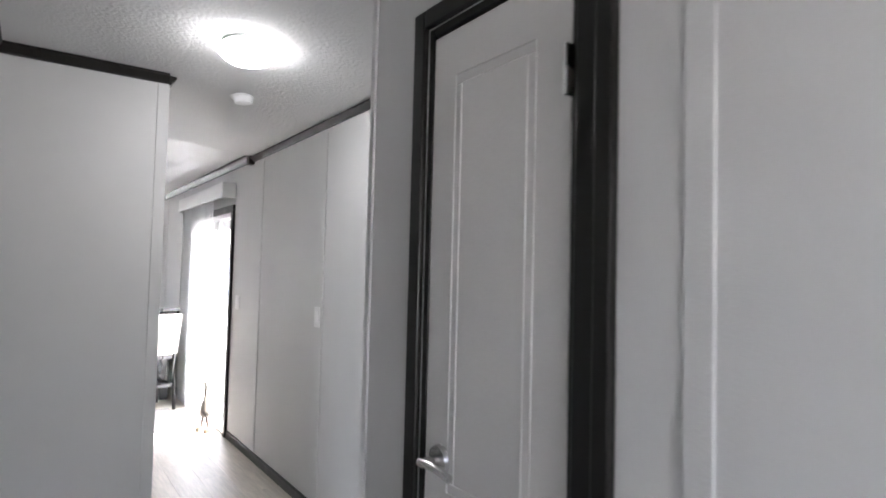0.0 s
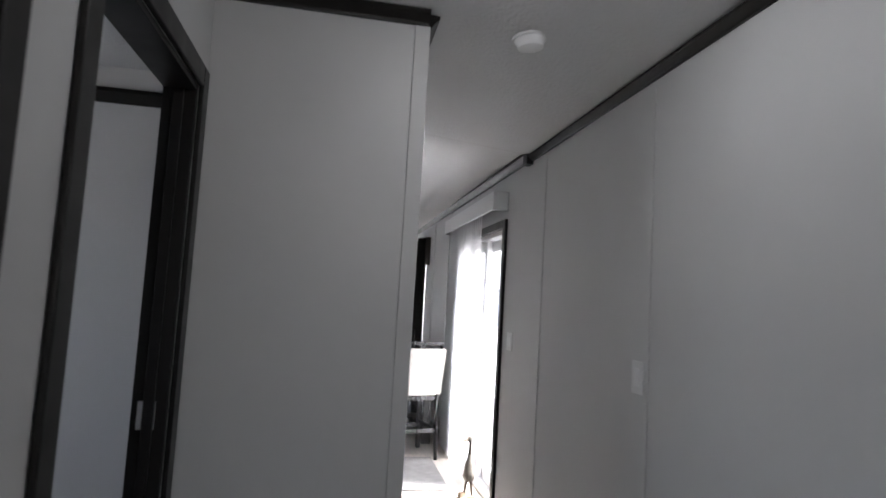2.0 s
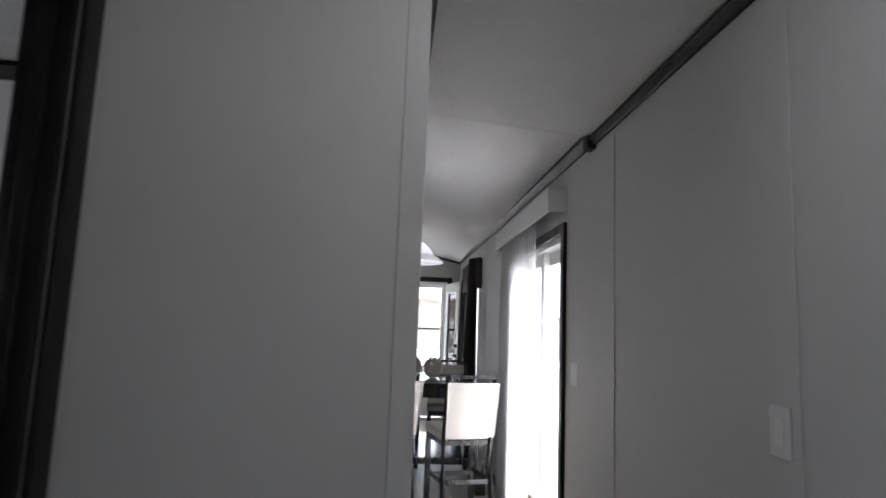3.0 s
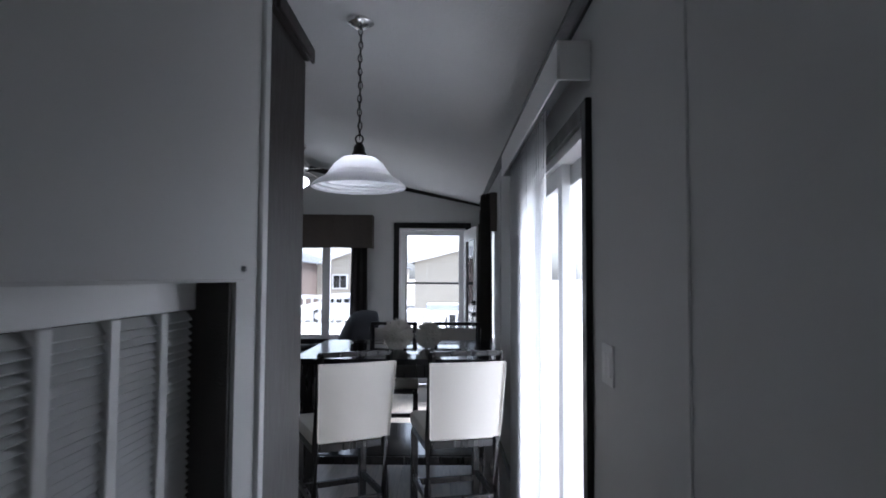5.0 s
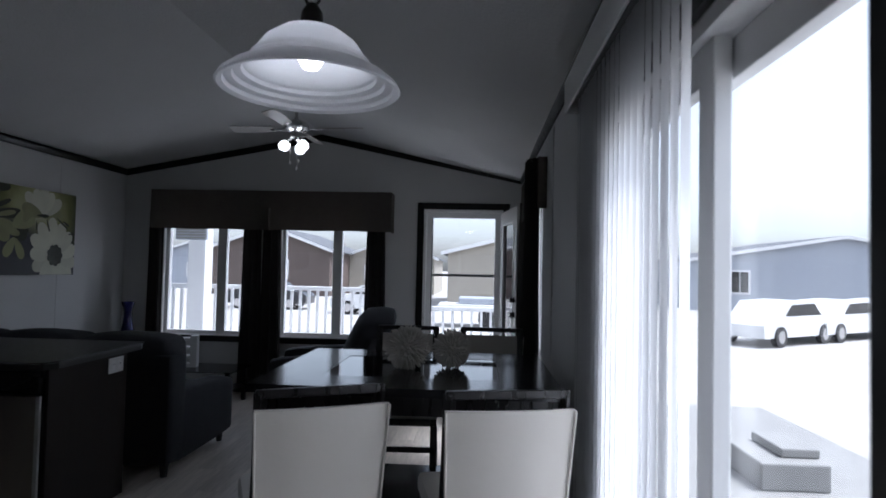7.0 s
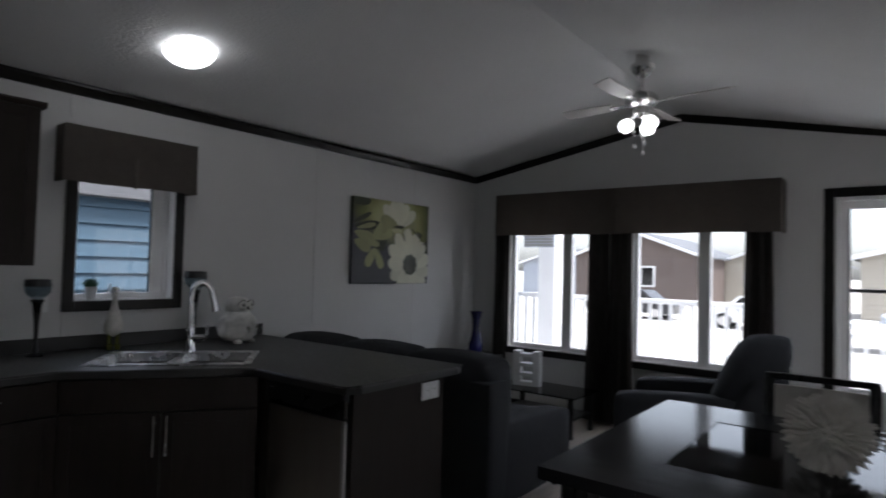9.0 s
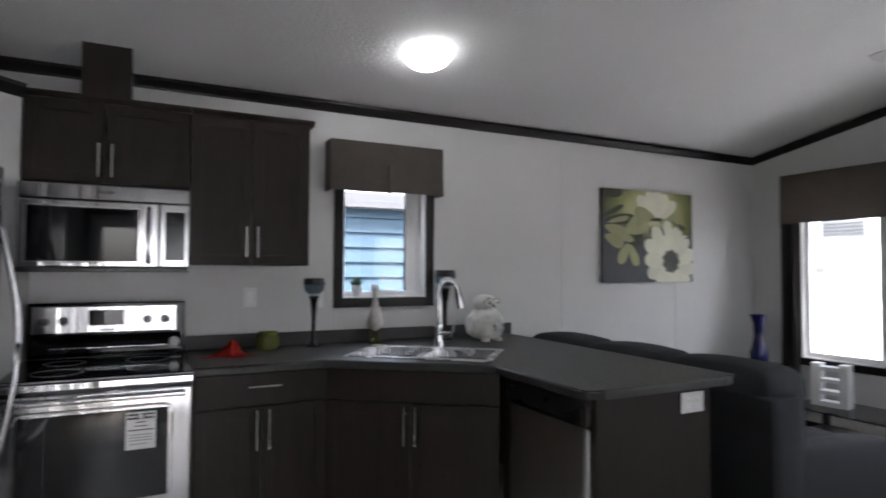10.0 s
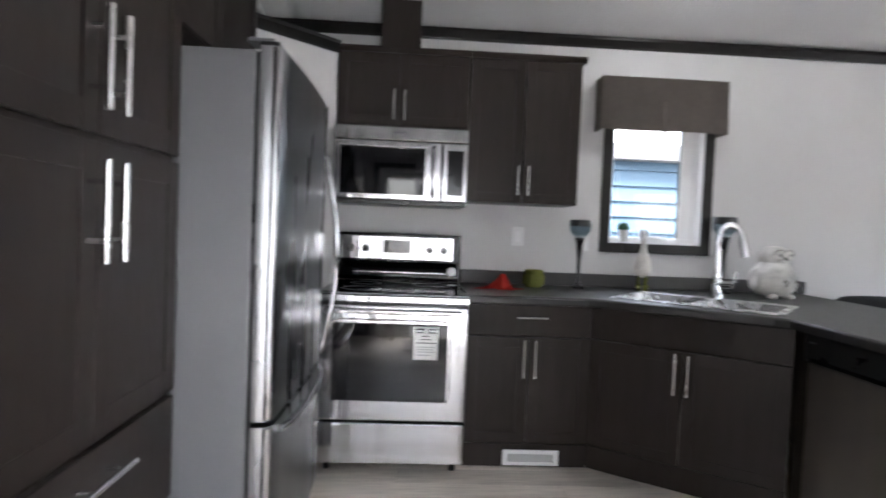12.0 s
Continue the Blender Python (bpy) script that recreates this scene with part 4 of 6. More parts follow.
part("toe_kick", bar(0, DW, -0.012, -0.001, 0.004, 0.125), WOOD, sb)

PFY = 9.128
dw = empty("dishwasher", "stainless dishwasher with a black control strip", "dishwasher", pose(-1.345, PFY, 0, 0, 0, 0))
part("body", bar(0.005, 0.585, 0.0, 0.56, 0.02, 0.865), BLACK, dw)
dr = part("door", bar(0.005, 0.565, -0.022, -0.001, 0.11, 0.735, 0.006), DSTEEL, dw, "dark stainless door")
part("edge_trim", bar(0.566, 0.590, -0.032, -0.016, 0.04, 0.735, 0.004), SATIN, dr, "bright steel edge")
part("kick_plate", bar(0.005, 0.585, -0.004, -0.0005, 0.004, 0.105), BLACK, dw)
cs = part("control_strip", bar(0.0, 0.590, -0.045, -0.001, 0.742, 0.865, 0.012), BLACK, dw, "black control strip")
part("pocket_handle", bar(0.05, 0.54, -0.049, -0.043, 0.746, 0.764, 0.002), BGLASS, cs)
part("strip_badge", bar(0.04, 0.075, -0.0465, -0.0445, 0.825, 0.832), GREY, cs)
pe = empty("peninsula_cabinet", "dark espresso end and back panels of the peninsula", "cabinet")
part("end_panel", bar(-0.755, -0.735, 9.125, 9.80, 0.0, 0.868, 0.003), WOOD, pe)
part("back_panel", bar(WX + 0.002, -0.755, 9.78, 9.80, 0.0, 0.868, 0.002), WOOD, pe)
part("filler_strip", bar(-1.425, -1.347, 9.118, 9.138, 0.0, 0.868, 0.002), WOOD, pe)
ol = empty("peninsula_outlet", "white double outlet plate on the peninsula end", "outlet")
part("plate", bar(-0.735, -0.728, 9.61, 9.75, 0.758, 0.848, 0.002), WHITE, ol)
for y in (9.652, 9.708):
    so = part("socket", bar(-0.729, -0.7265, y - 0.018, y + 0.018, 0.775, 0.831, 0.001), VINYLW, ol)
    for q in (-0.007, 0.007):
        part("slot", bar(-0.727, -0.7258, y + q - 0.0012, y + q + 0.0012, 0.804, 0.814), BLACK, so)

# worktop with a sink cut-out
SC = Vector((-1.935, 8.93))
SROT = 50.0
SR = Matrix.Rotation(radians(SROT), 2)


def sink_pt(u, v):
    q = SC + SR @ Vector((u, v))
    return (q.x, q.y)


outer = [(WX, 7.69), (-1.935, 7.69), (-1.935, 8.32), (-1.905, 8.37), (-1.435, 9.01), (-1.385, 9.045), (-0.80, 9.045), (-0.72, 9.065), (-0.685, 9.13), (-0.685, 9.86), (-0.715, 9.93), (-0.78, 9.95), (WX, 9.95)]
hole = [sink_pt(u, v) for u, v in ((-0.385, -0.215), (0.385, -0.215), (0.385, 0.215), (-0.385, 0.215))]
bm = bmesh.new()
rings = []
for z in (0.872, 0.912):
    o = [bm.verts.new((x, y, z)) for x, y in outer]
    h = [bm.verts.new((x, y, z)) for x, y in hole]
    eo = [bm.edges.new((o[i], o[(i + 1) % len(o)])) for i in range(len(o))]
    eh = [bm.edges.new((h[i], h[(i + 1) % 4])) for i in range(4)]
    bmesh.ops.triangle_fill(bm, use_beauty=True, use_dissolve=False, edges=eo + eh)
    rings.append((o, h))
for k in (0, 1):
    a, b = rings[0][k], rings[1][k]
    for i in range(len(a)):
        j = (i + 1) % len(a)
        bm.faces.new((a[i], a[j], b[j], b[i]))
rim = [e for e in bm.edges if all(v in rings[1][0] for v in e.verts) and len(e.link_faces) == 2 and abs(e.calc_face_angle(0)) > 1.0]
bmesh.ops.bevel(bm, geom=rim, offset=0.012, segments=3, affect="EDGES", profile=0.5)
ct = empty("worktop", "dark charcoal laminate worktop with a low backsplash", "worktop")
part("top", bm, COUNTER, ct)
part("backsplash", bar(WX, WX + 0.018, 7.69, 9.95, 0.9125, 0.995, 0.004), COUNTER, ct)

# sink
sk = empty("sink", "stainless double bowl sink set in the worktop", "sink", pose(SC.x, SC.y, 0.912, 0, 0, SROT))
for a, b, c, d in ((-0.41, 0.41, -0.25, -0.20), (-0.41, 0.41, 0.19, 0.25), (-0.41, -0.37, -0.20, 0.19), (0.37, 0.41, -0.20, 0.19), (-0.02, 0.02, -0.20, 0.19)):
    part("rim", bar(a, b, c, d, 0.0, 0.007, 0.003), SINKST, sk)
for a, b in ((-0.37, -0.02), (0.02, 0.37)):
    bm = bmesh.new()
    top = [(a, -0.20), (b, -0.20), (b, 0.19), (a, 0.19)]
    low = [(a + 0.03, -0.17), (b - 0.03, -0.17), (b - 0.03, 0.16), (a + 0.03, 0.16)]
    vt = [bm.verts.new((x, y, 0.003)) for x, y in top]
    vl_ = [bm.verts.new((x, y, -0.17)) for x, y in low]
    for i in range(4):
        bm.faces.new((vt[i], vt[(i + 1) % 4], vl_[(i + 1) % 4], vl_[i]))
    bm.faces.new(vl_)
    bowl = part("bowl", bm, SINKST, sk)
    part("drain", cyl(bmesh.new(), ((a + b) / 2, 0, -0.1698), ((a + b) / 2, 0, -0.165), 0.04, seg=20), CHROME, bowl, smooth=True)
fc = empty("faucet", "chrome pull-down kitchen faucet with a high arc", "faucet", pose(sink_pt(0.05, 0.222)[0] - 0.012, sink_pt(0.05, 0.222)[1] - 0.036, 0.919, 0, 0, 62))
fc.scale = (1.08, 1.08, 1.26)
part("base", lathe(bmesh.new(), [(0.0, 0.0), (0.030, 0.0), (0.030, 0.01), (0.024, 0.02), (0.022, 0.09), (0.024, 0.10), (0.016, 0.12), (0.0, 0.12)], seg=24), CHROME, fc, smooth=True)
arc = [(0, 0, 0.10), (0, 0, 0.22)] + [(0.055 - 0.055 * math.cos(k * math.pi / 12), 0, 0.25 + 0.075 * math.sin(k * math.pi / 12)) for k in range(0, 11)]
part("spout", tube(bmesh.new(), arc, 0.015, 14), CHROME, fc, smooth=True)
part("spray_head", cyl(bmesh.new(), (0.104, 0, 0.290), (0.128, 0, 0.190), 0.016, 0.023, 18), CHROME, fc, smooth=True)
part("valve", cyl(bmesh.new(), (0.0, -0.004, 0.064), (0.074, -0.022, 0.066), 0.018, 0.016, 16), CHROME, fc, smooth=True)
part("lever", tube(bmesh.new(), [(0.072, -0.022, 0.066), (0.084, -0.025, 0.080), (0.088, -0.026, 0.125)], 0.009), CHROME, fc, smooth=True)

# refrigerator
fr = empty("refrigerator", "tall stainless bottom-freezer refrigerator with grey sides", "refrigerator", pose(-0.70, 6.90, 0, 0, 0, 180))
FW = 0.955
part("body", bar(0.004, FW - 0.004, 0.0, 0.575, 0.03, 1.76, 0.006), GREY, fr, "grey enamel cabinet")
part("gasket", bar(0.012, FW - 0.012, -0.014, 0.0, 0.06, 1.755), BLACK, fr)


def curved_door(z0, z1):
    bm = bmesh.new()
    pts = [(0, -0.014), (0, -0.050), (0.008, -0.066), (0.030, -0.078)] + [(0.03 + (FW - 0.06) * k / 8, -0.078 - 0.010 * math.sin(math.pi * k / 8)) for k in range(1, 8)] + [(FW - 0.03, -0.078), (FW - 0.008, -0.066), (FW, -0.050), (FW, -0.014)]
    return prism(bm, pts, z0, z1)


up = part("upper_door", curved_door(0.635, 1.772), FSTEEL, fr, "stainless upper door", True)
part("door_cap", bar(0.0, 0.05, -0.07, -0.01, 1.772, 1.785, 0.004), BLACK, up)
part("edge_strip", tube(bmesh.new(), [(0.012, -0.062, 0.64), (0.012, -0.062, 1.768)], 0.015, 12), STEEL, up, "bright steel door edge", True)
part("door_handle", tube(bmesh.new(), [(0.885, -0.080, 0.665)] + [(0.885, -0.088 - 0.060 * math.sin(math.pi * k / 14), 0.675 + 0.86 * k / 14) for k in range(15)] + [(0.885, -0.080, 1.545)], 0.013, 12), STEEL, up, "bowed steel handle", True)
lo = part("freezer_drawer", curved_door(0.075, 0.618), FSTEEL, fr, "stainless freezer drawer", True)
part("edge_strip", tube(bmesh.new(), [(0.012, -0.062, 0.08), (0.012, -0.062, 0.614)], 0.015, 12), STEEL, lo, smooth=True)
part("drawer_handle", tube(bmesh.new(), [(0.08 + 0.795 * k / 14, -0.088 - 0.034 * math.sin(math.pi * k / 14) ** 0.5, 0.590) for k in range(15)], 0.014, 12), STEEL, lo, "bowed steel handle", True)
for x in (0.06, FW - 0.06):
    for y in (0.06, 0.5):
        part("foot", cyl(bmesh.new(), (x, y, 0.0), (x, y, 0.032), 0.02, seg=12), BLACK, fr)
part("hinge_cover", bar(0.02, 0.10, -0.05, 0.03, 1.786, 1.80, 0.004), GREY, fr)

# tall pantry cabinets
PX = 6.67


def pantry(name, x_right, w, label):
    cab = empty(name, label, "cabinet", pose(x_right, PX, 0, 0, 0, 180))
    part("body", bar(0.0, w, 0.0, 0.355, 0.02, 2.08), WOOD, cab)
    h = w / 2
    for k, (a, b) in enumerate(((0.0, h), (h, w))):
        d = shaker(cab, "upper_door", a, b, 1.425, 2.065, rail=0.065)
        handle(d, h - 0.04 if k == 0 else h + 0.04, 1.585, 0.225, y=-0.02, r=0.008, off=0.042)
        d = shaker(cab, "lower_door", a, b, 0.735, 1.41, rail=0.065)
        handle(d, h - 0.04 if k == 0 else h + 0.04, 1.255, 0.225, y=-0.02, r=0.008, off=0.042)
    d = slab_front(cab, "drawer", 0.0, w, 0.415, 0.72)
    handle(d, h, 0.65, 0.235, False, y=-0.02, r=0.008, off=0.042)
    d = slab_front(cab, "drawer", 0.0, w, 0.11, 0.40)
    handle(d, h, 0.33, 0.235, False, y=-0.02, r=0.008, off=0.042)
    part("toe_kick", bar(0.0, w, -0.008, -0.001, 0.004, 0.10), WOOD, cab)
    part("cornice", sweep(bmesh.new(), [(0, 0), (0.022, 0), (0.045, 0.03), (0.045, 0.045), (-0.35, 0.045), (-0.35, 0)], (-0.03, 0, 2.081), (w, 0, 2.081), (0, -1, 0)), WOOD, cab)
    return cab


pantry("pantry_cabinet", 0.20, 0.886, "tall dark espresso pantry with framed doors and drawers")
hp = pantry("pantry_cabinet", 0.975, 0.77, "tall dark espresso pantry at the hall corner")
part("side_board", bar(-0.017, -0.001, -0.03, 0.34, 0.10, 2.08, 0.003), WOOD, hp)
part("plinth", bar(-0.013, -0.001, -0.02, 0.34, 0.0, 0.098, 0.002), WOOD, hp)
part("cornice_end", bar(-0.042, -0.031, -0.045, 0.34, 2.081, 2.126, 0.004), WOOD, hp)
cab = empty("wall_cabinet", "dark espresso cabinet over the refrigerator", "cabinet", pose(-0.70, 6.62, 0, 0, 0, 180))
part("body", bar(0.0, 0.96, 0.0, 0.30, 1.86, 2.30), WOOD, cab)
for k, (a, b) in enumerate(((0.0, 0.48), (0.48, 0.96))):
    shaker(cab, "door", a, b, 1.865, 2.29)

# ---- things on the worktop ----
OLIVE = mat("olive_glass", (0.115, 0.125, 0.022), 0.1, vary=0.2)
RED = mat("red_cloth", (0.46, 0.024, 0.012), 0.85, vary=0.15, scale=30, bump=0.3, bump_scale=200)
CERAM = mat("speckled_white_ceramic", (0.62, 0.60, 0.56), 0.5, vary=0.35, scale=26, bump=0.15, bump_scale=60)
SMOKE = glass("smoked_glass", (0.72, 0.77, 0.80), 0.03)
LEAF = mat("succulent_leaf", (0.03, 0.10, 0.05), 0.5, vary=0.3)
COBALT = mat("cobalt_glass", (0.012, 0.012, 0.085), 0.12, vary=0.2)
BROWNW = mat("carved_wood", (0.30, 0.23, 0.16), 0.5, vary=0.3, scale=20, stretch=(3, 3, 0.7))
WT = 0.9125

bm = bmesh.new()
n = 22
grid = [[None] * (n + 1) for _ in range(n + 1)]
for i in range(n + 1):
    for j in range(n + 1):
        x, y = (i / n - 0.5), (j / n - 0.5)
        r = math.hypot(x, y)
        e = 1 + 0.28 * math.sin(5 * math.atan2(y, x) + 1)
        z = max(0.003, 0.075 * math.exp(-(r * 5) ** 2) + 0.022 * math.exp(-(r * 2.4) ** 2) * (1 + math.sin(14 * x + 3 * y) * math.cos(11 * y - 2 * x)))
        grid[i][j] = bm.verts.new((x * 0.21 * e, y * 0.16 * e, z * 0.85))
for i in range(n):
    for j in range(n):
        bm.faces.new((grid[i][j], grid[i + 1][j], grid[i + 1][j + 1], grid[i][j + 1]))
bmesh.ops.solidify(bm, geom=bm.faces[:], thickness=-0.003)
ob = single("dish_cloth", bm, RED, "crumpled red cloth lying on the worktop", "cloth", smooth=True)
ob.matrix_basis = pose(-2.28, 7.90, WT, 0, 0, 70)

JARG = translucent("olive_jar_glass", (0.23, 0.25, 0.06), 0.55, 0.1)
jar = empty("candle_jar", "olive green glass candle jar on the worktop", "jar", pose(-2.48, 8.135, WT))
part("glass_wall", lathe(bmesh.new(), [(0.0, 0.0), (0.052, 0.0), (0.060, 0.02), (0.060, 0.07), (0.050, 0.085), (0.052, 0.095), (0.047, 0.095), (0.046, 0.03), (0.0, 0.03)], seg=28), JARG, jar, smooth=True)
for k in range(12):
    a = k * math.pi / 6
    part("rib", cyl(bmesh.new(), (0.059 * math.cos(a), 0.059 * math.sin(a), 0.015), (0.059 * math.cos(a), 0.059 * math.sin(a), 0.072), 0.006, seg=8), JARG, jar, smooth=True)
part("neck_ring", lathe(bmesh.new(), [(0.046, 0.082), (0.056, 0.084), (0.057, 0.092), (0.054, 0.104), (0.047, 0.104)], seg=28), JARG, jar, smooth=True)


def goblet(m):
    g = empty("candle_goblet", "tall black stemmed candle holder with a smoked glass cup", "candle holder", m, "pair of candle goblets")
    part("stem", lathe(bmesh.new(), [(0.0, 0.0), (0.038, 0.0), (0.040, 0.006), (0.016, 0.016), (0.009, 0.05), (0.011, 0.16), (0.020, 0.25), (0.030, 0.275), (0.0, 0.275)], seg=24), BLACK, g, smooth=True)
    part("cup", lathe(bmesh.new(), [(0.012, 0.275), (0.035, 0.285), (0.055, 0.31), (0.058, 0.335), (0.050, 0.36), (0.047, 0.36), (0.054, 0.335), (0.051, 0.31), (0.030, 0.289)], seg=28), SMOKE, g, "smoked glass cup", True)
    part("cup_rim", lathe(bmesh.new(), [(0.0575, 0.338), (0.0585, 0.345), (0.055, 0.372), (0.049, 0.372), (0.050, 0.345)], seg=28), BLACK, g, smooth=True)
    return g


g1 = goblet(pose(-2.50, 8.415, WT) @ Matrix.Scale(1.13, 4))
copy_thing(g1, pose(-2.50, 9.33, WT) @ Matrix.Scale(1.13, 4))


def duck(name, label, m, body_mat, foot_mat, h=0.30):
    """A slender standing duck ornament, one piece per material."""
    root = empty(name, label, "ornament", m)
    s = h / 0.30
    bm = lathe(bmesh.new(), [(0.0, 0.06), (0.020, 0.062), (0.038, 0.085), (0.041, 0.11), (0.032, 0.15), (0.018, 0.19), (0.012, 0.22), (0.011, 0.25), (0.015, 0.262), (0.018, 0.275), (0.014, 0.29), (0.0, 0.296)], seg=20)
    for v in bm.verts:
        k = max(0, (0.15 - v.co.z) / 0.1)
        v.co.x = v.co.x * (1 + 0.35 * k) - 0.02 * k
        v.co *= s
    part("body", bm, body_mat, root, smooth=True)
    part("bill", cyl(bmesh.new(), (0.012 * s, 0, 0.276 * s), (0.050 * s, 0, 0.270 * s), 0.008 * s, 0.004 * s, 10), foot_mat, root, smooth=True)
    for y in (-0.016, 0.016):
        leg = part("leg", cyl(bmesh.new(), (0.0, y * s, 0.012 * s), (0.0, y * s, 0.075 * s), 0.008 * s, 0.010 * s, 10), foot_mat, root, smooth=True)
        part("boot", bar(-0.016 * s, 0.035 * s, (y - 0.013) * s, (y + 0.013) * s, 0.0, 0.03 * s, 0.006 * s), foot_mat, leg)
    return root


duck("duck_ornament", "white slender duck ornament with olive boots", pose(-2.49, 8.815, WT, 0, 0, -20), CERAM, OLIVE, 0.385)

# owl jar
OWLC = mat("glazed_owl_ceramic", (0.60, 0.585, 0.55), 0.35, vary=0.75, scale=13, bump=0.25, bump_scale=40)
OWLINE = mat("brown_glaze_line", (0.09, 0.075, 0.06), 0.4, vary=0.4, scale=30)
ow = empty("owl_jar", "round speckled white ceramic owl with stub feet", "ornament", pose(-2.34, 9.555, WT, 0, 0, 12))
ow.scale = (1.1, 1.1, 1.13)
bm = lathe(bmesh.new(), [(0.0, 0.012), (0.075, 0.014), (0.112, 0.045), (0.122, 0.09), (0.112, 0.135), (0.085, 0.17), (0.072, 0.185), (0.078, 0.21), (0.070, 0.245), (0.045, 0.268), (0.0, 0.275)], seg=36)
part("body", bm, OWLC, ow, smooth=True)
for y in (-0.032, 0.032):
    part("eye_disc", lathe(bmesh.new(), [(0.0, 0.006), (0.018, 0.010), (0.028, 0.004), (0.030, 0.0)], seg=20), CERAM, ow, smooth=True).matrix_basis = pose(0.070, y, 0.225, 0, 84, y * 400)
    part("pupil", lathe(bmesh.new(), [(0.0, 0.005), (0.007, 0.003), (0.008, 0.0)], seg=12), BLACK, ow, smooth=True).matrix_basis = pose(0.079, y * 1.05, 0.226, 0, 84, y * 400)
    part("brow", tube(bmesh.new(), [(0.079 - 0.012 * abs(math.cos(q * math.pi / 6)), y + 0.033 * math.cos(q * math.pi / 6), 0.226 + 0.030 * math.sin(q * math.pi / 6)) for q in range(0, 7)], 0.0022, 6), OWLINE, ow, smooth=True)
    part("painted_feather", tube(bmesh.new(), [(0.118 - 0.9 * (q - 2) ** 2 * 0.001, y * 1.2 + 0.006 * q, 0.085 + 0.018 * math.sin(q * 1.2)) for q in range(5)], 0.0035, 6), OWLINE, ow, smooth=True)
    part("foot", lathe(bmesh.new(), [(0.0, 0.0), (0.026, 0.0), (0.028, 0.012), (0.018, 0.024), (0.0, 0.027)], (0.06, y * 1.6, 0), 14), CERAM, ow, smooth=True)
    w = lathe(bmesh.new(), [(0.0, -0.06), (0.03, -0.045), (0.042, 0.0), (0.034, 0.04), (0.0, 0.058)], seg=16)
    for v in w.verts:
        v.co.y *= 0.35
    part("wing", w, OWLC, ow, smooth=True).matrix_basis = pose(0.0, 0.112 * (1 if y > 0 else -1), 0.095)
part("beak", cyl(bmesh.new(), (0.074, 0, 0.215), (0.092, 0, 0.198), 0.010, 0.002, 8), BLACK, ow, smooth=True)

# succulent on the sill
su = empty("potted_succulent", "small green succulent in a white pot", "plant", pose(WX - 0.035, 8.745, KWIN[2] + 0.009))
part("pot", lathe(bmesh.new(), [(0.0, 0.0), (0.024, 0.0), (0.031, 0.045), (0.033, 0.05), (0.029, 0.05), (0.027, 0.04), (0.0, 0.04)], seg=24), WHITE, su, smooth=True)
su.scale = (1.1, 1.1, 1.5)
rnd = random.Random(7)
for k in range(16):
    a, tilt = k * 2.4, 20 + 3.2 * k
    lf = part("leaf", lathe(bmesh.new(), [(0.0, 0.0), (0.007, 0.012), (0.006, 0.035), (0.0, 0.055)], seg=6), LEAF, su, smooth=True)
    lf.matrix_basis = pose(0, 0, 0.042) @ Matrix.Rotation(a, 4, "Z") @ Matrix.Rotation(radians(min(62, tilt)), 4, "Y")


def plate_x(name, x, out, y, z, label, sw=1, w=0.075, h=0.118):
    """A wall plate on a wall along y, with its rockers or sockets."""
    root = empty(name, label, "wall plate")
    a, b = sorted((x, x + out * 0.006))
    part("plate", bar(a, b, y - w / 2, y + w / 2, z - h / 2, z + h / 2, 0.002), WHITE, root)
    for k in range(sw):
        yy = y + (k - (sw - 1) / 2) * 0.046
        a, b = sorted((x + out * 0.005, x + out * 0.009))
        part("rocker", bar(a, b, yy - 0.016, yy + 0.016, z - 0.034, z + 0.034, 0.001), VINYLW, root)
    return root


plate_x("light_switch", WX, 1, 8.05, 1.215, "white light switch on the kitchen wall")
plate_x("wall_outlet", WX, 1, 8.47, 1.20, "white outlet on the kitchen wall")
plate_x("light_switch", EX, -1, 6.69, 1.18, "white double light switch beside the patio door", sw=2, w=0.116)
plate_x("light_switch", EX, -1, 4.985, 1.18, "white light switch on the hall wall", w=0.08, h=0.125)

# canvas print
PW, PH = 1.05, 0.785
CANVAS = bpy.data.materials.new("flower_print")
CANVAS.use_nodes = True
n_, l_ = CANVAS.node_tree.nodes, CANVAS.node_tree.links
tc, sep, nz = n_.new("ShaderNodeTexCoord"), n_.new("ShaderNodeSeparateXYZ"), n_.new("ShaderNodeTexNoise")
l_.new(tc.outputs["Object"], sep.inputs[0])
l_.new(tc.outputs["Object"], nz.inputs["Vector"])
nz.inputs["Scale"].default_value, nz.inputs["Detail"].default_value = 4.0, 3


def num(op, a, b, c=0.0):
    """One arithmetic node of the print; numbers or sockets go in."""
    q = n_.new("ShaderNodeMath")
    q.operation = op
    for i, v in enumerate((a, b, c)):
        if isinstance(v, (int, float)):
            q.inputs[i].default_value = v
        else:
            l_.new(v, q.inputs[i])
    return q.outputs[0]


# a pale glow in the upper middle that falls off to olive corners, and a slate lower corner
across = num("MULTIPLY_ADD", sep.outputs["Y"], 1.75, -0.98)
upward = num("MULTIPLY_ADD", sep.outputs["Z"], 2.3, -1.38)
fall = num("SQRT", num("ADD", num("MULTIPLY", across, across), num("MULTIPLY", upward, upward)), 0.0)
fall = num("MULTIPLY_ADD", nz.outputs["Fac"], 0.55, num("ADD", fall, -0.27))
ramp = n_.new("ShaderNodeValToRGB")
e = ramp.color_ramp.elements
e[0].position, e[0].color = 0.15, (0.50, 0.50, 0.31, 1)
e[1].position, e[1].color = 1.0, (0.035, 0.042, 0.02, 1)
for pos, col in ((0.45, (0.36, 0.365, 0.17, 1)), (0.70, (0.16, 0.17, 0.05, 1))):
    e.new(pos).color = col
l_.new(fall, ramp.inputs["Fac"])
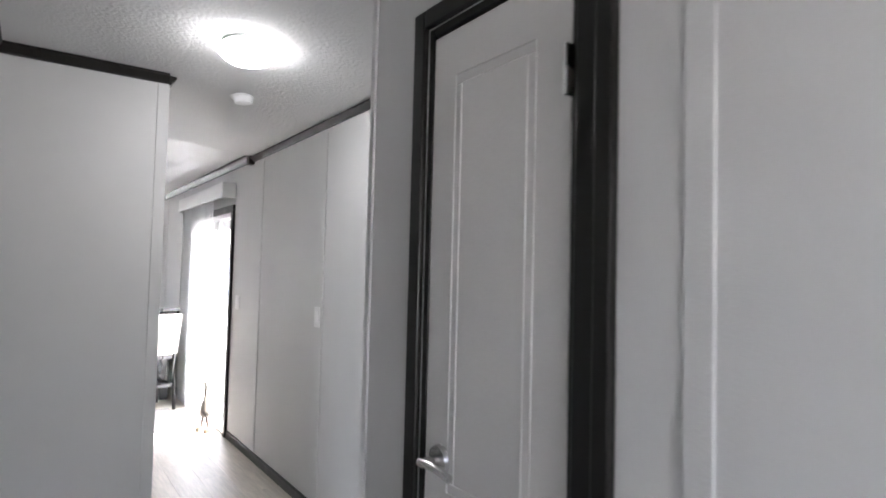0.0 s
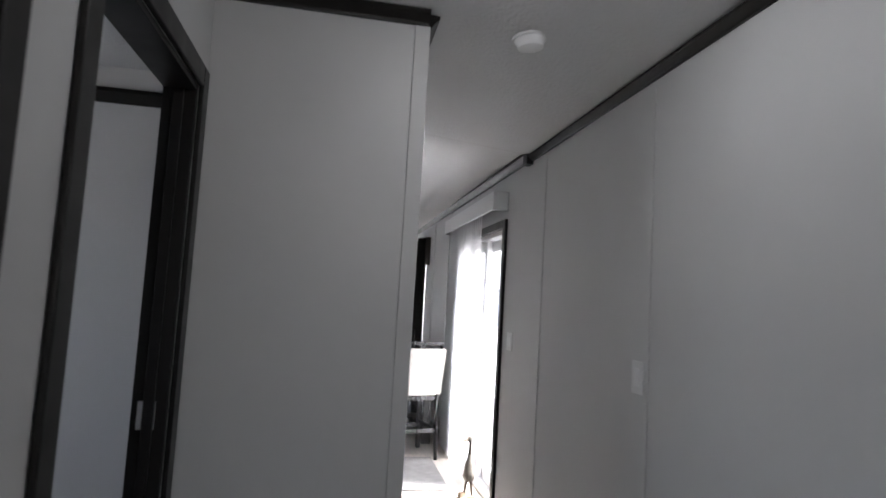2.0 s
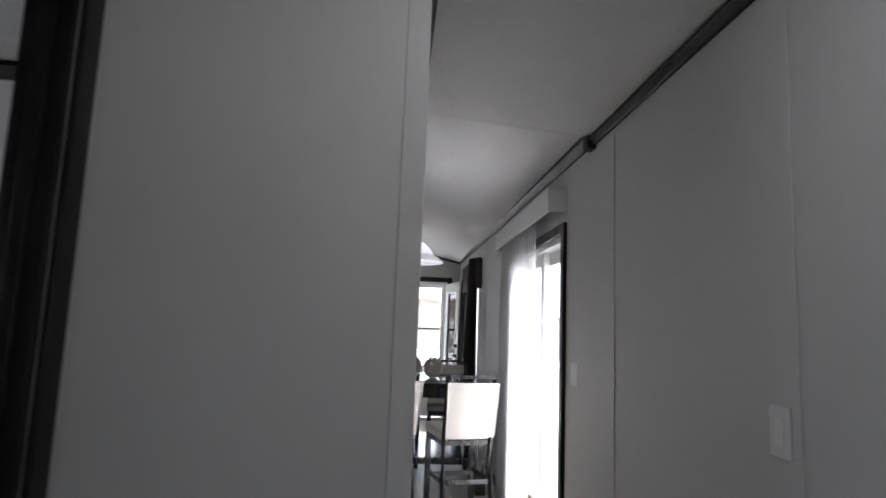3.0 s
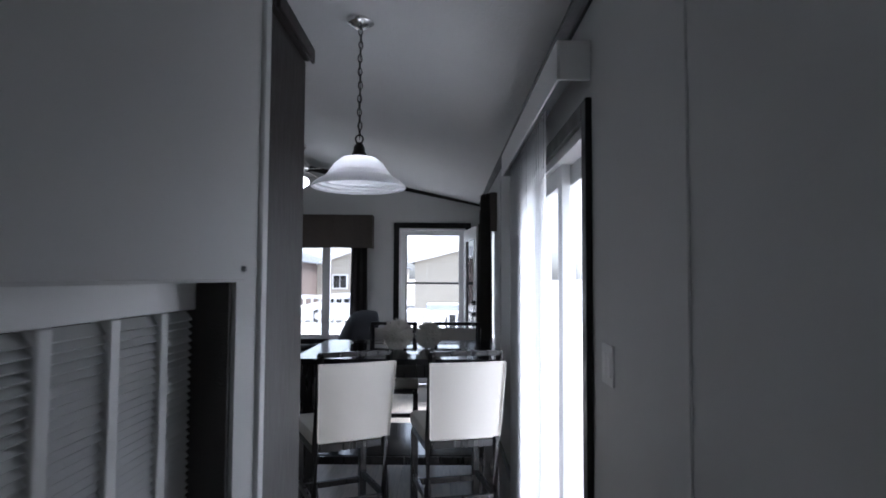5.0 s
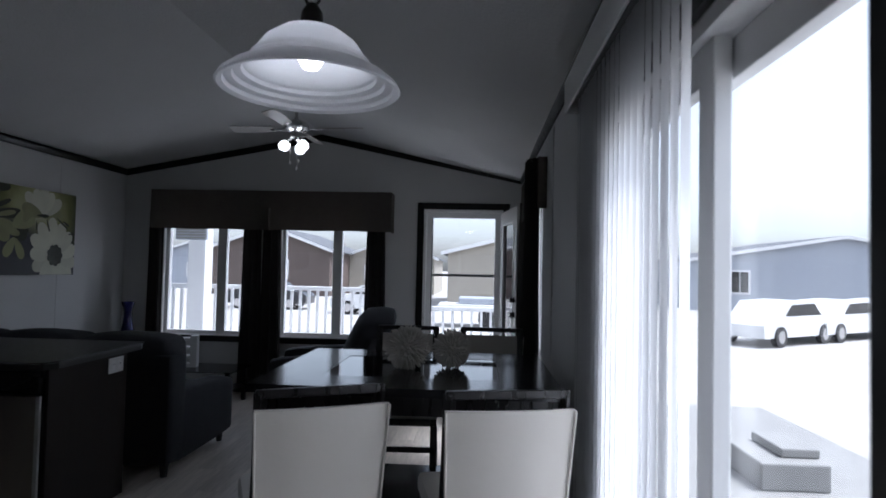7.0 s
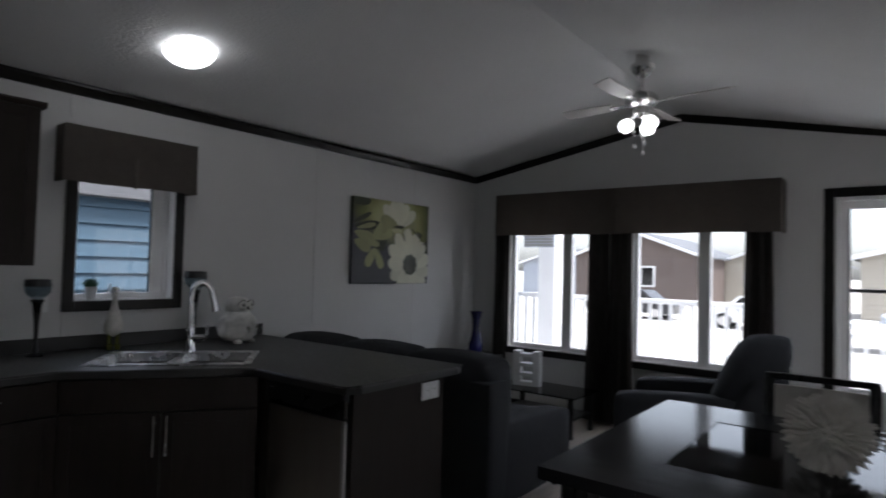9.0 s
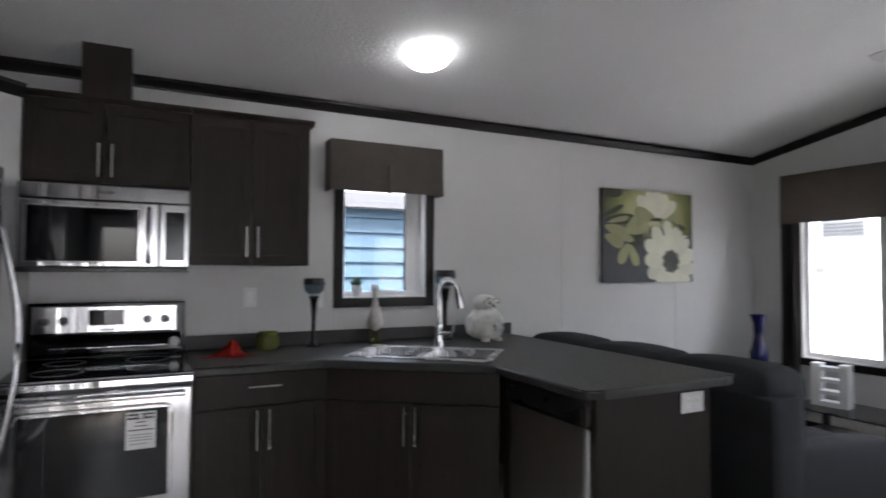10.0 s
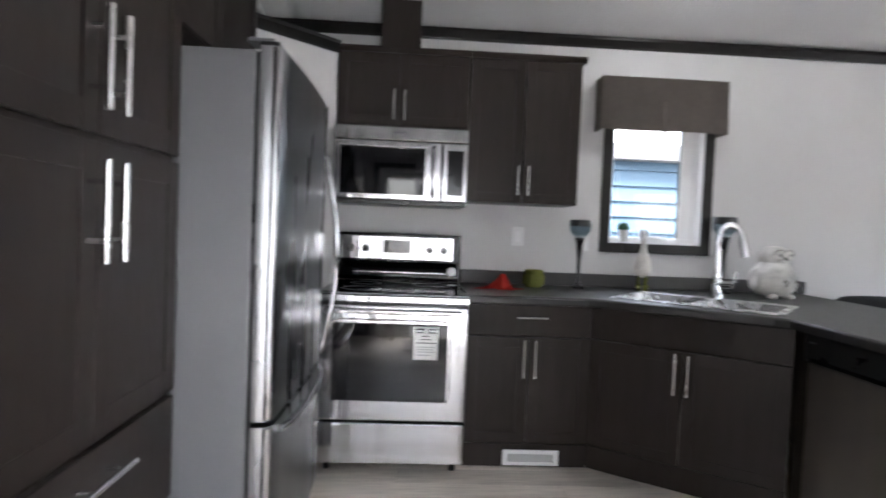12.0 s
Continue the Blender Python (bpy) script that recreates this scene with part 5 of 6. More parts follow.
corner = n_.new("ShaderNodeMapRange")
corner.inputs["From Min"].default_value, corner.inputs["From Max"].default_value = 0.50, 0.68
l_.new(num("MULTIPLY_ADD", sep.outputs["Y"], 0.35, sep.outputs["Z"]), corner.inputs["Value"])
blend_ = n_.new("ShaderNodeMix")
blend_.data_type = "RGBA"
l_.new(corner.outputs["Result"], blend_.inputs["Factor"])
blend_.inputs[6].default_value = (0.055, 0.057, 0.066, 1)
l_.new(ramp.outputs["Color"], blend_.inputs[7])
l_.new(blend_.outputs[2], n_["Principled BSDF"].inputs["Base Color"])
n_["Principled BSDF"].inputs["Roughness"].default_value = 0.6
PETAL = mat("printed_petal", (0.60, 0.60, 0.48), 0.6, vary=0.2, scale=6, random_piece=0.6)
PETALG = mat("printed_pale_petal", (0.29, 0.30, 0.15), 0.6, vary=0.35, scale=7, random_piece=0.5)
PLEAF = mat("printed_leaf", (0.035, 0.040, 0.022), 0.6, vary=0.3, scale=12)
PEYE = mat("printed_flower_eye", (0.085, 0.09, 0.075), 0.7, vary=0.4, scale=40)
cv = empty("canvas_picture", "canvas print of pale daisies on olive green", "picture", pose(WX + 0.001, 10.83, 1.29, 0, 0, 0))
part("canvas", bar(0, 0.035, 0, PW, 0, PH, 0.003), CANVAS, cv)
depth = 0.0355


def petal(u, v, degrees_, length, width, material, tip=0.25):
    """One printed petal that grows from (u, v), in shares of the canvas; each lies a hair over the last."""
    global depth
    depth += 0.00015
    bm = bmesh.new()
    ang, pts = radians(degrees_), []
    for k in range(28):
        a = 2 * math.pi * k / 28
        q, w = length / 2 * (1 + math.cos(a)), width / 2 * math.sin(a) * (1 - tip + tip * math.cos(a)) / (1 - tip * 0.5)
        yy, zz = u * PW + q * math.cos(ang) - w * math.sin(ang), v * PH + q * math.sin(ang) + w * math.cos(ang)
        pts.append((min(PW - 0.002, max(0.002, yy)), min(PH - 0.002, max(0.002, zz))))
    bm.faces.new([bm.verts.new((depth, a, b)) for a, b in pts])
    return part("printed_petal", bm, material, cv)


# dark leaves, the olive flower at the side, then the large daisy over them
for row in ((0.00, 0.70, 24, 0.25, 0.05), (0.02, 0.66, 5, 0.34, 0.10), (0.08, 0.56, -8, 0.36, 0.10), (0.20, 0.50, -14, 0.22, 0.12), (0.00, 0.93, 8, 0.22, 0.08)):
    petal(*row, PLEAF)
for row in ((0.05, 0.64, 12, 0.24, 0.05), (0.02, 0.60, -14, 0.28, 0.11), (0.05, 0.56, -16, 0.30, 0.08), (0.02, 0.50, -20, 0.22, 0.12), (0.27, 0.42, 238, 0.20, 0.11), (0.28, 0.41, 296, 0.20, 0.10), (0.24, 0.55, 25, 0.28, 0.20), (0.36, 0.60, 60, 0.18, 0.12)):
    petal(*row, PETALG)
for k in range(7):
    petal(0.57, 0.69, 8 + 26 * k, 0.26 + 0.03 * (k % 2), 0.13, PETALG if k in (0, 6) else PETAL)
for k, turn in enumerate((205, 236, 262, 288, 318, 345, 14, 45, 72, 98, 126, 152, 178)):
    petal(0.735, 0.235, turn, (0.30, 0.28, 0.30, 0.30, 0.31, 0.30, 0.30, 0.31, 0.33, 0.36, 0.36, 0.35, 0.31)[k], 0.155, PETAL)
for row in ((0.50, 0.69, 2, 0.15, 0.035), (0.62, 0.66, 290, 0.12, 0.022), (0.50, 0.63, 275, 0.09, 0.022), (0.74, 0.69, -32, 0.19, 0.022), (0.82, 0.655, -25, 0.10, 0.03), (0.90, 0.50, 8, 0.09, 0.02)):
    petal(*row, PLEAF)
depth += 0.0003
for k in range(9):
    petal(0.735, 0.235, 40 * k, 0.105, 0.075, PEYE, 0.0)

# ---- lamps ----


def dome_lamp(m, r=0.138):
    root = empty("ceiling_lamp", "round frosted ceiling lamp, switched on", "lamp", m)
    part("pan", lathe(bmesh.new(), [(0.0, 0.0), (r * 0.92, 0.0), (r * 0.95, -0.018), (r * 0.80, -0.024), (0.0, -0.024)], seg=36), WHITE, root, smooth=True)
    part("glass_dome", lathe(bmesh.new(), [(r, -0.016), (r * 0.99, -0.028), (r * 0.85, -0.055), (r * 0.6, -0.078), (r * 0.3, -0.090), (0.001, -0.093)], seg=40), DOME, root, "glowing frosted glass dome", True)
    for k in range(3):
        a = 0.6 + k * 2.094
        part("clip", bar(-0.008, 0.008, -0.004, 0.004, -0.012, 0.012, 0.002), NICKEL, root).matrix_basis = pose(r * 0.985 * math.cos(a), r * 0.985 * math.sin(a), -0.018, 0, 0, math.degrees(a))
    return root


dome_lamp(pose(1.19, 4.16, FLAT - 0.02, 0, -5, 0))
TILT = math.degrees(math.atan2(RIDGE - EAVE, RX - WX))
dome_lamp(pose(-1.885, 8.897, vault_z(-1.885), 0, -TILT, 0))
sm = empty("smoke_detector", "round white smoke detector on the hall ceiling", "detector", pose(1.375, 4.90, FLAT - 0.036, 0, -5, 0))
part("base", lathe(bmesh.new(), [(0.0, 0.0), (0.068, 0.0), (0.068, -0.010), (0.0, -0.010)], seg=32), WHITE, sm, smooth=True)
part("cover", lathe(bmesh.new(), [(0.060, -0.010), (0.060, -0.014), (0.052, -0.022), (0.048, -0.040), (0.030, -0.046), (0.0, -0.047)], seg=32), VINYLW, sm, smooth=True)

pd = empty("pendant_lamp", "frosted glass bell pendant hanging on a chain, lit", "lamp", pose(1.028, 7.585, 0.004))
pz = vault_z(1.04) - 0.012
part("ceiling_canopy", lathe(bmesh.new(), [(0.0, 0.0), (0.062, 0.0), (0.060, -0.012), (0.030, -0.032), (0.0, -0.034)], (0, 0, pz + 0.006), 28), NICKEL, pd, "brushed nickel canopy", True)
BRONZE = mat("dark_bronze", (0.05, 0.045, 0.04), 0.35, 0.8)
link = bmesh.new()
tube(link, [(0.009 * math.cos(k * math.pi / 6), 0, 0.019 * math.sin(k * math.pi / 6)) for k in range(12)], 0.0028, 6, True)
link_me = mesh("chain_link", link, BRONZE, True)
z, k = pz - 0.045, 0
while z > 2.07:
    o = new("chain_link", link_me)
    o.parent = pd
    o.matrix_basis = pose(0.002 * math.sin(k), 0, z, 0, 0, 90 * (k % 2) + 20)
    z -= 0.031
    k += 1
part("cord", tube(bmesh.new(), [(0.004 * math.sin(j * 1.3), 0.004 * math.cos(j * 1.7), pz - 0.03 - (pz - 2.08) * j / 10) for j in range(11)], 0.002, 6), BRONZE, pd)
part("loop", tube(bmesh.new(), [(0.017 * math.cos(j * math.pi / 8), 0, 2.052 + 0.019 * math.sin(j * math.pi / 8)) for j in range(16)], 0.004, 8, True), BRONZE, pd, smooth=True)
part("socket_cap", lathe(bmesh.new(), [(0.0, 2.038), (0.012, 2.036), (0.025, 2.015), (0.027, 1.995), (0.035, 1.983), (0.035, 1.972), (0.0, 1.972)], seg=24), BRONZE, pd, "dark bronze socket cap", True)
prof = [(0.034, 2.030), (0.080, 2.018), (0.118, 1.985), (0.142, 1.945), (0.150, 1.936), (0.152, 1.926), (0.160, 1.920), (0.163, 1.910), (0.200, 1.888), (0.224, 1.866), (0.232, 1.850), (0.227, 1.846), (0.214, 1.853), (0.211, 1.866), (0.192, 1.871), (0.189, 1.884), (0.170, 1.889), (0.166, 1.901), (0.152, 1.908), (0.138, 1.938), (0.112, 1.980), (0.076, 2.012), (0.034, 2.024)]
prof = [(r * 0.92, 1.83 + (z - 1.848) * 0.8) for r, z in prof]
part("glass_shade", lathe(bmesh.new(), prof, seg=48), FROST, pd, "frosted white glass bell", True)
part("bulb", lathe(bmesh.new(), [(0.0, 1.965), (0.014, 1.963), (0.016, 1.945), (0.028, 1.918), (0.029, 1.90), (0.019, 1.882), (0.0, 1.876)], seg=24), PBULB, pd, "glowing bulb", True)

fan = empty("ceiling_fan", "four-blade ceiling fan with lit globes and pull chains", "fan", pose(-0.085, 10.97, 0))
fz = vault_z(-0.085)
part("ceiling_canopy", lathe(bmesh.new(), [(0.0, 0.03), (0.040, 0.03), (0.042, -0.055), (0.072, -0.062), (0.074, -0.085), (0.050, -0.125), (0.020, -0.145), (0.0, -0.145)], (0, 0, fz), 28), NICKEL, fan, smooth=True)
part("downrod", cyl(bmesh.new(), (0, 0, fz - 0.11), (0, 0, 2.605), 0.012, seg=14), NICKEL, fan, smooth=True)
part("motor", lathe(bmesh.new(), [(0.0, 2.628), (0.03, 2.625), (0.085, 2.602), (0.105, 2.580), (0.105, 2.555), (0.085, 2.532), (0.055, 2.520), (0.055, 2.475), (0.03, 2.46), (0.0, 2.455)], seg=32), NICKEL, fan, "brushed nickel motor housing", True)
FANB = mat("pale_fan_blade", (0.42, 0.40, 0.38), 0.4, vary=0.15, scale=8, stretch=(0.6, 5, 1))
for k in range(4):
    a = -4 + 90 * k
    bm = bmesh.new()
    out = [(0.19, -0.040), (0.30, -0.050), (0.52, -0.054), (0.555, -0.050), (0.565, 0.0), (0.555, 0.050), (0.52, 0.054), (0.30, 0.050), (0.19, 0.040)]
    prism(bm, out, -0.003, 0.003)
    bl_ = part("blade", bm, FANB, fan)
    bl_.matrix_basis = pose(0, 0, 2.552, 0, 0, a) @ pose(0, 0, 0, 13, 0, 0)
    part("blade_arm", bar(0.085, 0.22, -0.016, 0.016, -0.010, -0.004, 0.002), NICKEL, bl_)
for k in range(3):
    a = radians(205 + 120 * k)
    q = Vector((0.075 * math.cos(a), 0.075 * math.sin(a), 2.44))
    arm = part("light_arm", tube(bmesh.new(), [(0, 0, 2.475), (q.x * 0.6, q.y * 0.6, 2.47), (q.x, q.y, 2.445)], 0.009, 8), NICKEL, fan, smooth=True)
    gl = part("globe", lathe(bmesh.new(), [(0.018, 0.0), (0.034, -0.012), (0.044, -0.036), (0.042, -0.062), (0.027, -0.080), (0.0, -0.086)], seg=24), BULB, arm, "glowing frosted globe", True)
    gl.matrix_basis = Matrix.Translation(q) @ Matrix.Rotation(radians(26), 4, Vector((math.sin(a), -math.cos(a), 0)))
for x, y, z in ((0.03, -0.03, 2.28), (-0.035, -0.035, 2.265), (0.0, 0.03, 2.23)):
    ch = part("pull_chain", cyl(bmesh.new(), (x, y, 2.46), (x, y, z), 0.0018, seg=6), NICKEL, fan)
    part("chain_bob", lathe(bmesh.new(), [(0.0, 0.016), (0.009, 0.010), (0.010, -0.008), (0.0, -0.016)], (x, y, z), 10), WHITE, ch, smooth=True)

# ---- dining set ----
tb = empty("dining_table", "square counter-height dark table with a glossy inset top", "table")
TX0, TX1, TY0, TY1, TZ = 0.46, 1.80, 8.68, 9.82, 0.92
B = 0.26
for pts in ([(TX0, TY0), (TX1, TY0), (TX1 - B, TY0 + B), (TX0 + B, TY0 + B)], [(TX1, TY0), (TX1, TY1), (TX1 - B, TY1 - B), (TX1 - B, TY0 + B)], [(TX1, TY1), (TX0, TY1), (TX0 + B, TY1 - B), (TX1 - B, TY1 - B)], [(TX0, TY1), (TX0, TY0), (TX0 + B, TY0 + B), (TX0 + B, TY1 - B)]):
    cx, cy = sum(p[0] for p in pts) / 4, sum(p[1] for p in pts) / 4
    q = [(cx + (x - cx) * 0.9985, cy + (y - cy) * 0.9985) for x, y in pts]
    part("top_board", prism(bmesh.new(), q, TZ - 0.035, TZ), TABLE, tb)
part("top_inset", bar(TX0 + B, TX1 - B, TY0 + B, TY1 - B, TZ - 0.03, TZ - 0.002, 0.002), BGLASS, tb, "black glass inset")
for a, b, c, d in ((TX0 + 0.05, TX1 - 0.05, TY0 + 0.05, TY0 + 0.075), (TX0 + 0.05, TX1 - 0.05, TY1 - 0.075, TY1 - 0.05), (TX0 + 0.05, TX0 + 0.075, TY0 + 0.076, TY1 - 0.076), (TX1 - 0.075, TX1 - 0.05, TY0 + 0.076, TY1 - 0.076)):
    part("apron", bar(a, b, c, d, TZ - 0.125, TZ - 0.036, 0.003), LEG, tb)
for x in (TX0 + 0.09, TX1 - 0.09):
    for y in (TY0 + 0.09, TY1 - 0.09):
        part("leg", bar(x - 0.045, x + 0.045, y - 0.045, y + 0.045, 0.0, TZ - 0.04, 0.005), LEG, tb)
part("shelf", bar(TX0 + 0.14, TX1 - 0.14, TY0 + 0.14, TY1 - 0.14, 0.26, 0.285, 0.004), TABLE, tb, "dark lower shelf")
part("shelf_rail", bar(TX0 + 0.13, TX1 - 0.13, TY0 + 0.08, TY0 + 0.10, 0.24, 0.29, 0.003), LEG, tb)


def stool(m):
    """A counter-height chair: it faces +y, with its back at -y."""
    c = empty("dining_chair", "black wooden counter chair with cream leatherette back", "chair", m, "chairs round the table")
    seat = box(bmesh.new(), -0.215, 0.215, -0.20, 0.235, 0.555, 0.635, 0.022)
    part("seat", seat, LEATHER, c, "cream leatherette seat", True)
    part("seat_frame", bar(-0.205, 0.205, -0.19, 0.22, 0.515, 0.556, 0.004), LEG, c)
    bm = bmesh.new()
    rows = []
    for j in range(9):
        f = j / 8
        z = 0.585 + 0.405 * f
        w = 0.192 + 0.014 * f
        rows.append([[bm.verts.new((-w + 2 * w * i / 6, -0.232 - 0.060 * f - s * 0.019 + 0.016 * (1 - (i / 3 - 1) ** 2) * -1, z)) for i in range(7)] for s in (0, 1)])
    for ra, rb in zip(rows, rows[1:]):
        for s in (0, 1):
            for i in range(6):
                bm.faces.new((ra[s][i], ra[s][i + 1], rb[s][i + 1], rb[s][i]))
        for i in (0, 6):
            bm.faces.new((ra[0][i], rb[0][i], rb[1][i], ra[1][i]))
    for r in (rows[0], rows[-1]):
        for i in range(6):
            bm.faces.new((r[0][i], r[0][i + 1], r[1][i + 1], r[1][i]))
    bk = part("backrest", bm, LEATHER, c, "cream leatherette back pad", True)
    for s in (-1, 1):
        part("piping", tube(bmesh.new(), [(s * (0.192 + 0.014 * f), -0.258 - 0.060 * f, 0.587 + 0.40 * f) for f in (0, 0.25, 0.5, 0.75, 1)], 0.004, 6), LEATHER, bk, smooth=True)
    for s in (-1, 1):
        x = s * 0.19
        part("front_leg", bar(x - 0.020, x + 0.020, 0.185, 0.225, 0.0, 0.52, 0.003), LEG, c)
        bm = bmesh.new()
        tube(bm, [(x, -0.245, 0.0), (x, -0.205, 0.30), (x, -0.20, 0.55), (x * 0.96, -0.222, 0.80), (x * 0.98, -0.272, 1.035)], 0.020, 4)
        part("back_leg", bm, LEG, c)
        part("side_stretcher", bar(x - 0.011, x + 0.011, -0.20, 0.19, 0.235, 0.27, 0.003), LEG, c)
    part("top_rail", bar(-0.20, 0.20, -0.285, -0.262, 1.018, 1.045, 0.004), LEG, c, "black top rail")
    part("footrest", bar(-0.17, 0.17, 0.192, 0.216, 0.20, 0.235, 0.003), LEG, c)
    part("back_stretcher", bar(-0.17, 0.17, -0.222, -0.200, 0.235, 0.27, 0.003), LEG, c)
    return c


def seat_pose(bx, by, turn):
    """The pose of a chair whose back pad stands at (bx, by)."""
    m = Matrix.Rotation(radians(turn), 4, "Z")
    off = m @ Vector((0, -0.27, 0))
    return Matrix.Translation((bx - off.x, by - off.y, 0)) @ m


ch = stool(seat_pose(1.535, 8.10, 13))
copy_thing(ch, seat_pose(0.955, 8.06, 25))
copy_thing(ch, seat_pose(0.98, 10.12, 180 + 3))
copy_thing(ch, seat_pose(1.53, 10.12, 180 - 4))

SHAG = mat("cream_spiked_ball", (0.62, 0.59, 0.54), 0.75, vary=0.2, scale=20)


def shaggy_ball(x, y, r, seed):
    rnd_ = random.Random(seed)
    root = empty("spiked_ball", "cream ball of many short blunt petals on the table", "ornament", pose(x, y, TZ + r * 0.93), "spiked balls on the table")
    part("core", lathe(bmesh.new(), [(0.001 if k in (0, 12) else r * 0.60 * math.sin(k * math.pi / 12), -r * 0.60 * math.cos(k * math.pi / 12)) for k in range(13)], seg=20), SHAG, root, smooth=True)
    verts, faces = [], []
    n_sp = 340
    for k in range(n_sp):
        zc = 1 - 2 * (k + 0.5) / n_sp
        a = k * 2.39996
        d = Vector((math.sqrt(1 - zc * zc) * math.cos(a), math.sqrt(1 - zc * zc) * math.sin(a), zc))
        d = (d + Vector([rnd_.uniform(-0.08, 0.08) for _ in range(3)])).normalized()
        q = d.to_track_quat("Z", "Y")
        l0, l1 = r * 0.56, r * rnd_.uniform(0.93, 1.07)
        base = len(verts)
        for rad, ln in ((0.0040, l0), (0.0062, l1 * 0.86), (0.0026, l1)):
            for i in range(6):
                verts.append(tuple(d * ln + q @ Vector((rad * math.cos(i * math.pi / 3), rad * math.sin(i * math.pi / 3), 0))))
        for s in (0, 6):
            for i in range(6):
                faces.append((base + s + i, base + s + (i + 1) % 6, base + s + 6 + (i + 1) % 6, base + s + 6 + i))
        faces.append(tuple(base + 12 + i for i in range(6)))
    me = bpy.data.meshes.new("petals")
    me.from_pydata(verts, [], faces)
    me.materials.append(SHAG)
    o = tagged(new("petals", me), kind="stuff")
    o.parent = root
    return root


shaggy_ball(1.085, 9.185, 0.113, 1)
shaggy_ball(1.305, 9.265, 0.100, 2)

# ---- living room ----


def cushion(bm, x0, x1, y0, y1, z0, z1, puff=0.03, seg=8):
    """A soft block with bulging faces and rounded edges."""
    c = Vector(((x0 + x1) / 2, (y0 + y1) / 2, (z0 + z1) / 2))
    h = Vector(((x1 - x0) / 2, (y1 - y0) / 2, (z1 - z0) / 2))
    vs = bmesh.ops.create_cube(bm, size=2.0)["verts"]
    es = list({e for v in vs for e in v.link_edges})
    bmesh.ops.subdivide_edges(bm, edges=es, cuts=seg, use_grid_fill=True)
    for v in bm.verts:
        if v.tag:
            continue
        v.tag = True
        u = v.co.copy()
        q = Vector([math.copysign(abs(t) ** 1.0, t) for t in u])
        r = min(h) * 0.35
        p = Vector([q[i] * h[i] for i in range(3)])
        inner = Vector([max(-(h[i] - r), min(h[i] - r, p[i])) for i in range(3)])
        d = p - inner
        if d.length > 1e-6:
            p = inner + d.normalized() * min(d.length, r)
        k = (1 - u.x * u.x) * (1 - u.y * u.y) + (1 - u.y * u.y) * (1 - u.z * u.z) + (1 - u.x * u.x) * (1 - u.z * u.z)
        nrm = Vector((u.x ** 5, u.y ** 5, u.z ** 5))
        p += nrm * puff * min(1.0, k)
        v.co = p + c
    return bm


def sofa_like(name, label, m, w, d, seats, arm_h=0.62, back_h=0.94, category="sofa", lean=0.0):
    """An upholstered seat: it faces +y, its back along y=0."""
    s = empty(name, label, category, m)
    part("base", cushion(bmesh.new(), 0.02, w - 0.02, 0.06, d - 0.06, 0.09, 0.34, 0.0), SOFA, s, smooth=True)
    aw = 0.20
    for a in (0.0, w - aw):
        arm = cushion(bmesh.new(), a, a + aw, 0.10, d, 0.08, arm_h, 0.015)
        for v in arm.verts:
            f = max(0.0, (v.co.y - 0.1) / (d - 0.1))
            if v.co.z > arm_h * 0.6:
                v.co.z -= 0.05 * f
        part("arm", arm, SOFA, s, smooth=True)
    def leaning(bm):
        for v in bm.verts:
            up = max(0.0, v.co.z - 0.42)
            v.co.y -= lean * up
            v.co.z -= lean * 0.75 * up * (2 * v.co.x / w - 1) ** 2
        return bm

    part("back", leaning(cushion(bmesh.new(), 0.0, w, 0.0, 0.24, 0.09, back_h - 0.10, 0.01)), SOFA, s, smooth=True)
    cw = (w - 2 * aw) / seats
    for k in range(seats):
        part("seat_cushion", cushion(bmesh.new(), aw + cw * k + 0.004, aw + cw * (k + 1) - 0.004, 0.22, d - 0.02, 0.33, 0.48, 0.02), SOFA, s, smooth=True)
        part("back_cushion", leaning(cushion(bmesh.new(), aw * 0.3 + (w - aw * 0.6) / seats * k + 0.004, aw * 0.3 + (w - aw * 0.6) / seats * (k + 1) - 0.004, 0.03, 0.36, 0.46, back_h, 0.03)), SOFA, s, smooth=True)
    for x in (0.07, w - 0.07):
        for y in (0.10, d - 0.10):
            part("leg", cyl(bmesh.new(), (x, y, 0.0), (x, y, 0.10), 0.022, 0.032, 12), LEG, s)
    return s


sofa_like("sofa", "charcoal upholstered sofa backed against the peninsula", pose(-2.56, 9.99, 0), 2.0, 1.04, 3, 0.56, 0.92)
sofa_like("armchair", "charcoal upholstered armchair by the windows", pose(0.50, 11.46, 0, 0, 0, 97), 0.86, 0.90, 1, 0.64, 1.02, "armchair", 0.42)

st_ = empty("side_table", "low dark side table with a glass top", "table", pose(-1.38, 12.18, 0))
part("glass_top", bar(-0.42, 0.42, -0.27, 0.27, 0.352, 0.362, 0.003), BGLASS, st_, "dark reflecting glass top")
for x in (-0.36, 0.36):
    for y in (-0.21, 0.21):
        part("leg", bar(x - 0.02, x + 0.02, y - 0.02, y + 0.02, 0, 0.352, 0.003), LEG, st_)
part("shelf", bar(-0.37, 0.37, -0.22, 0.22, 0.15, 0.165, 0.003), LEG, st_)
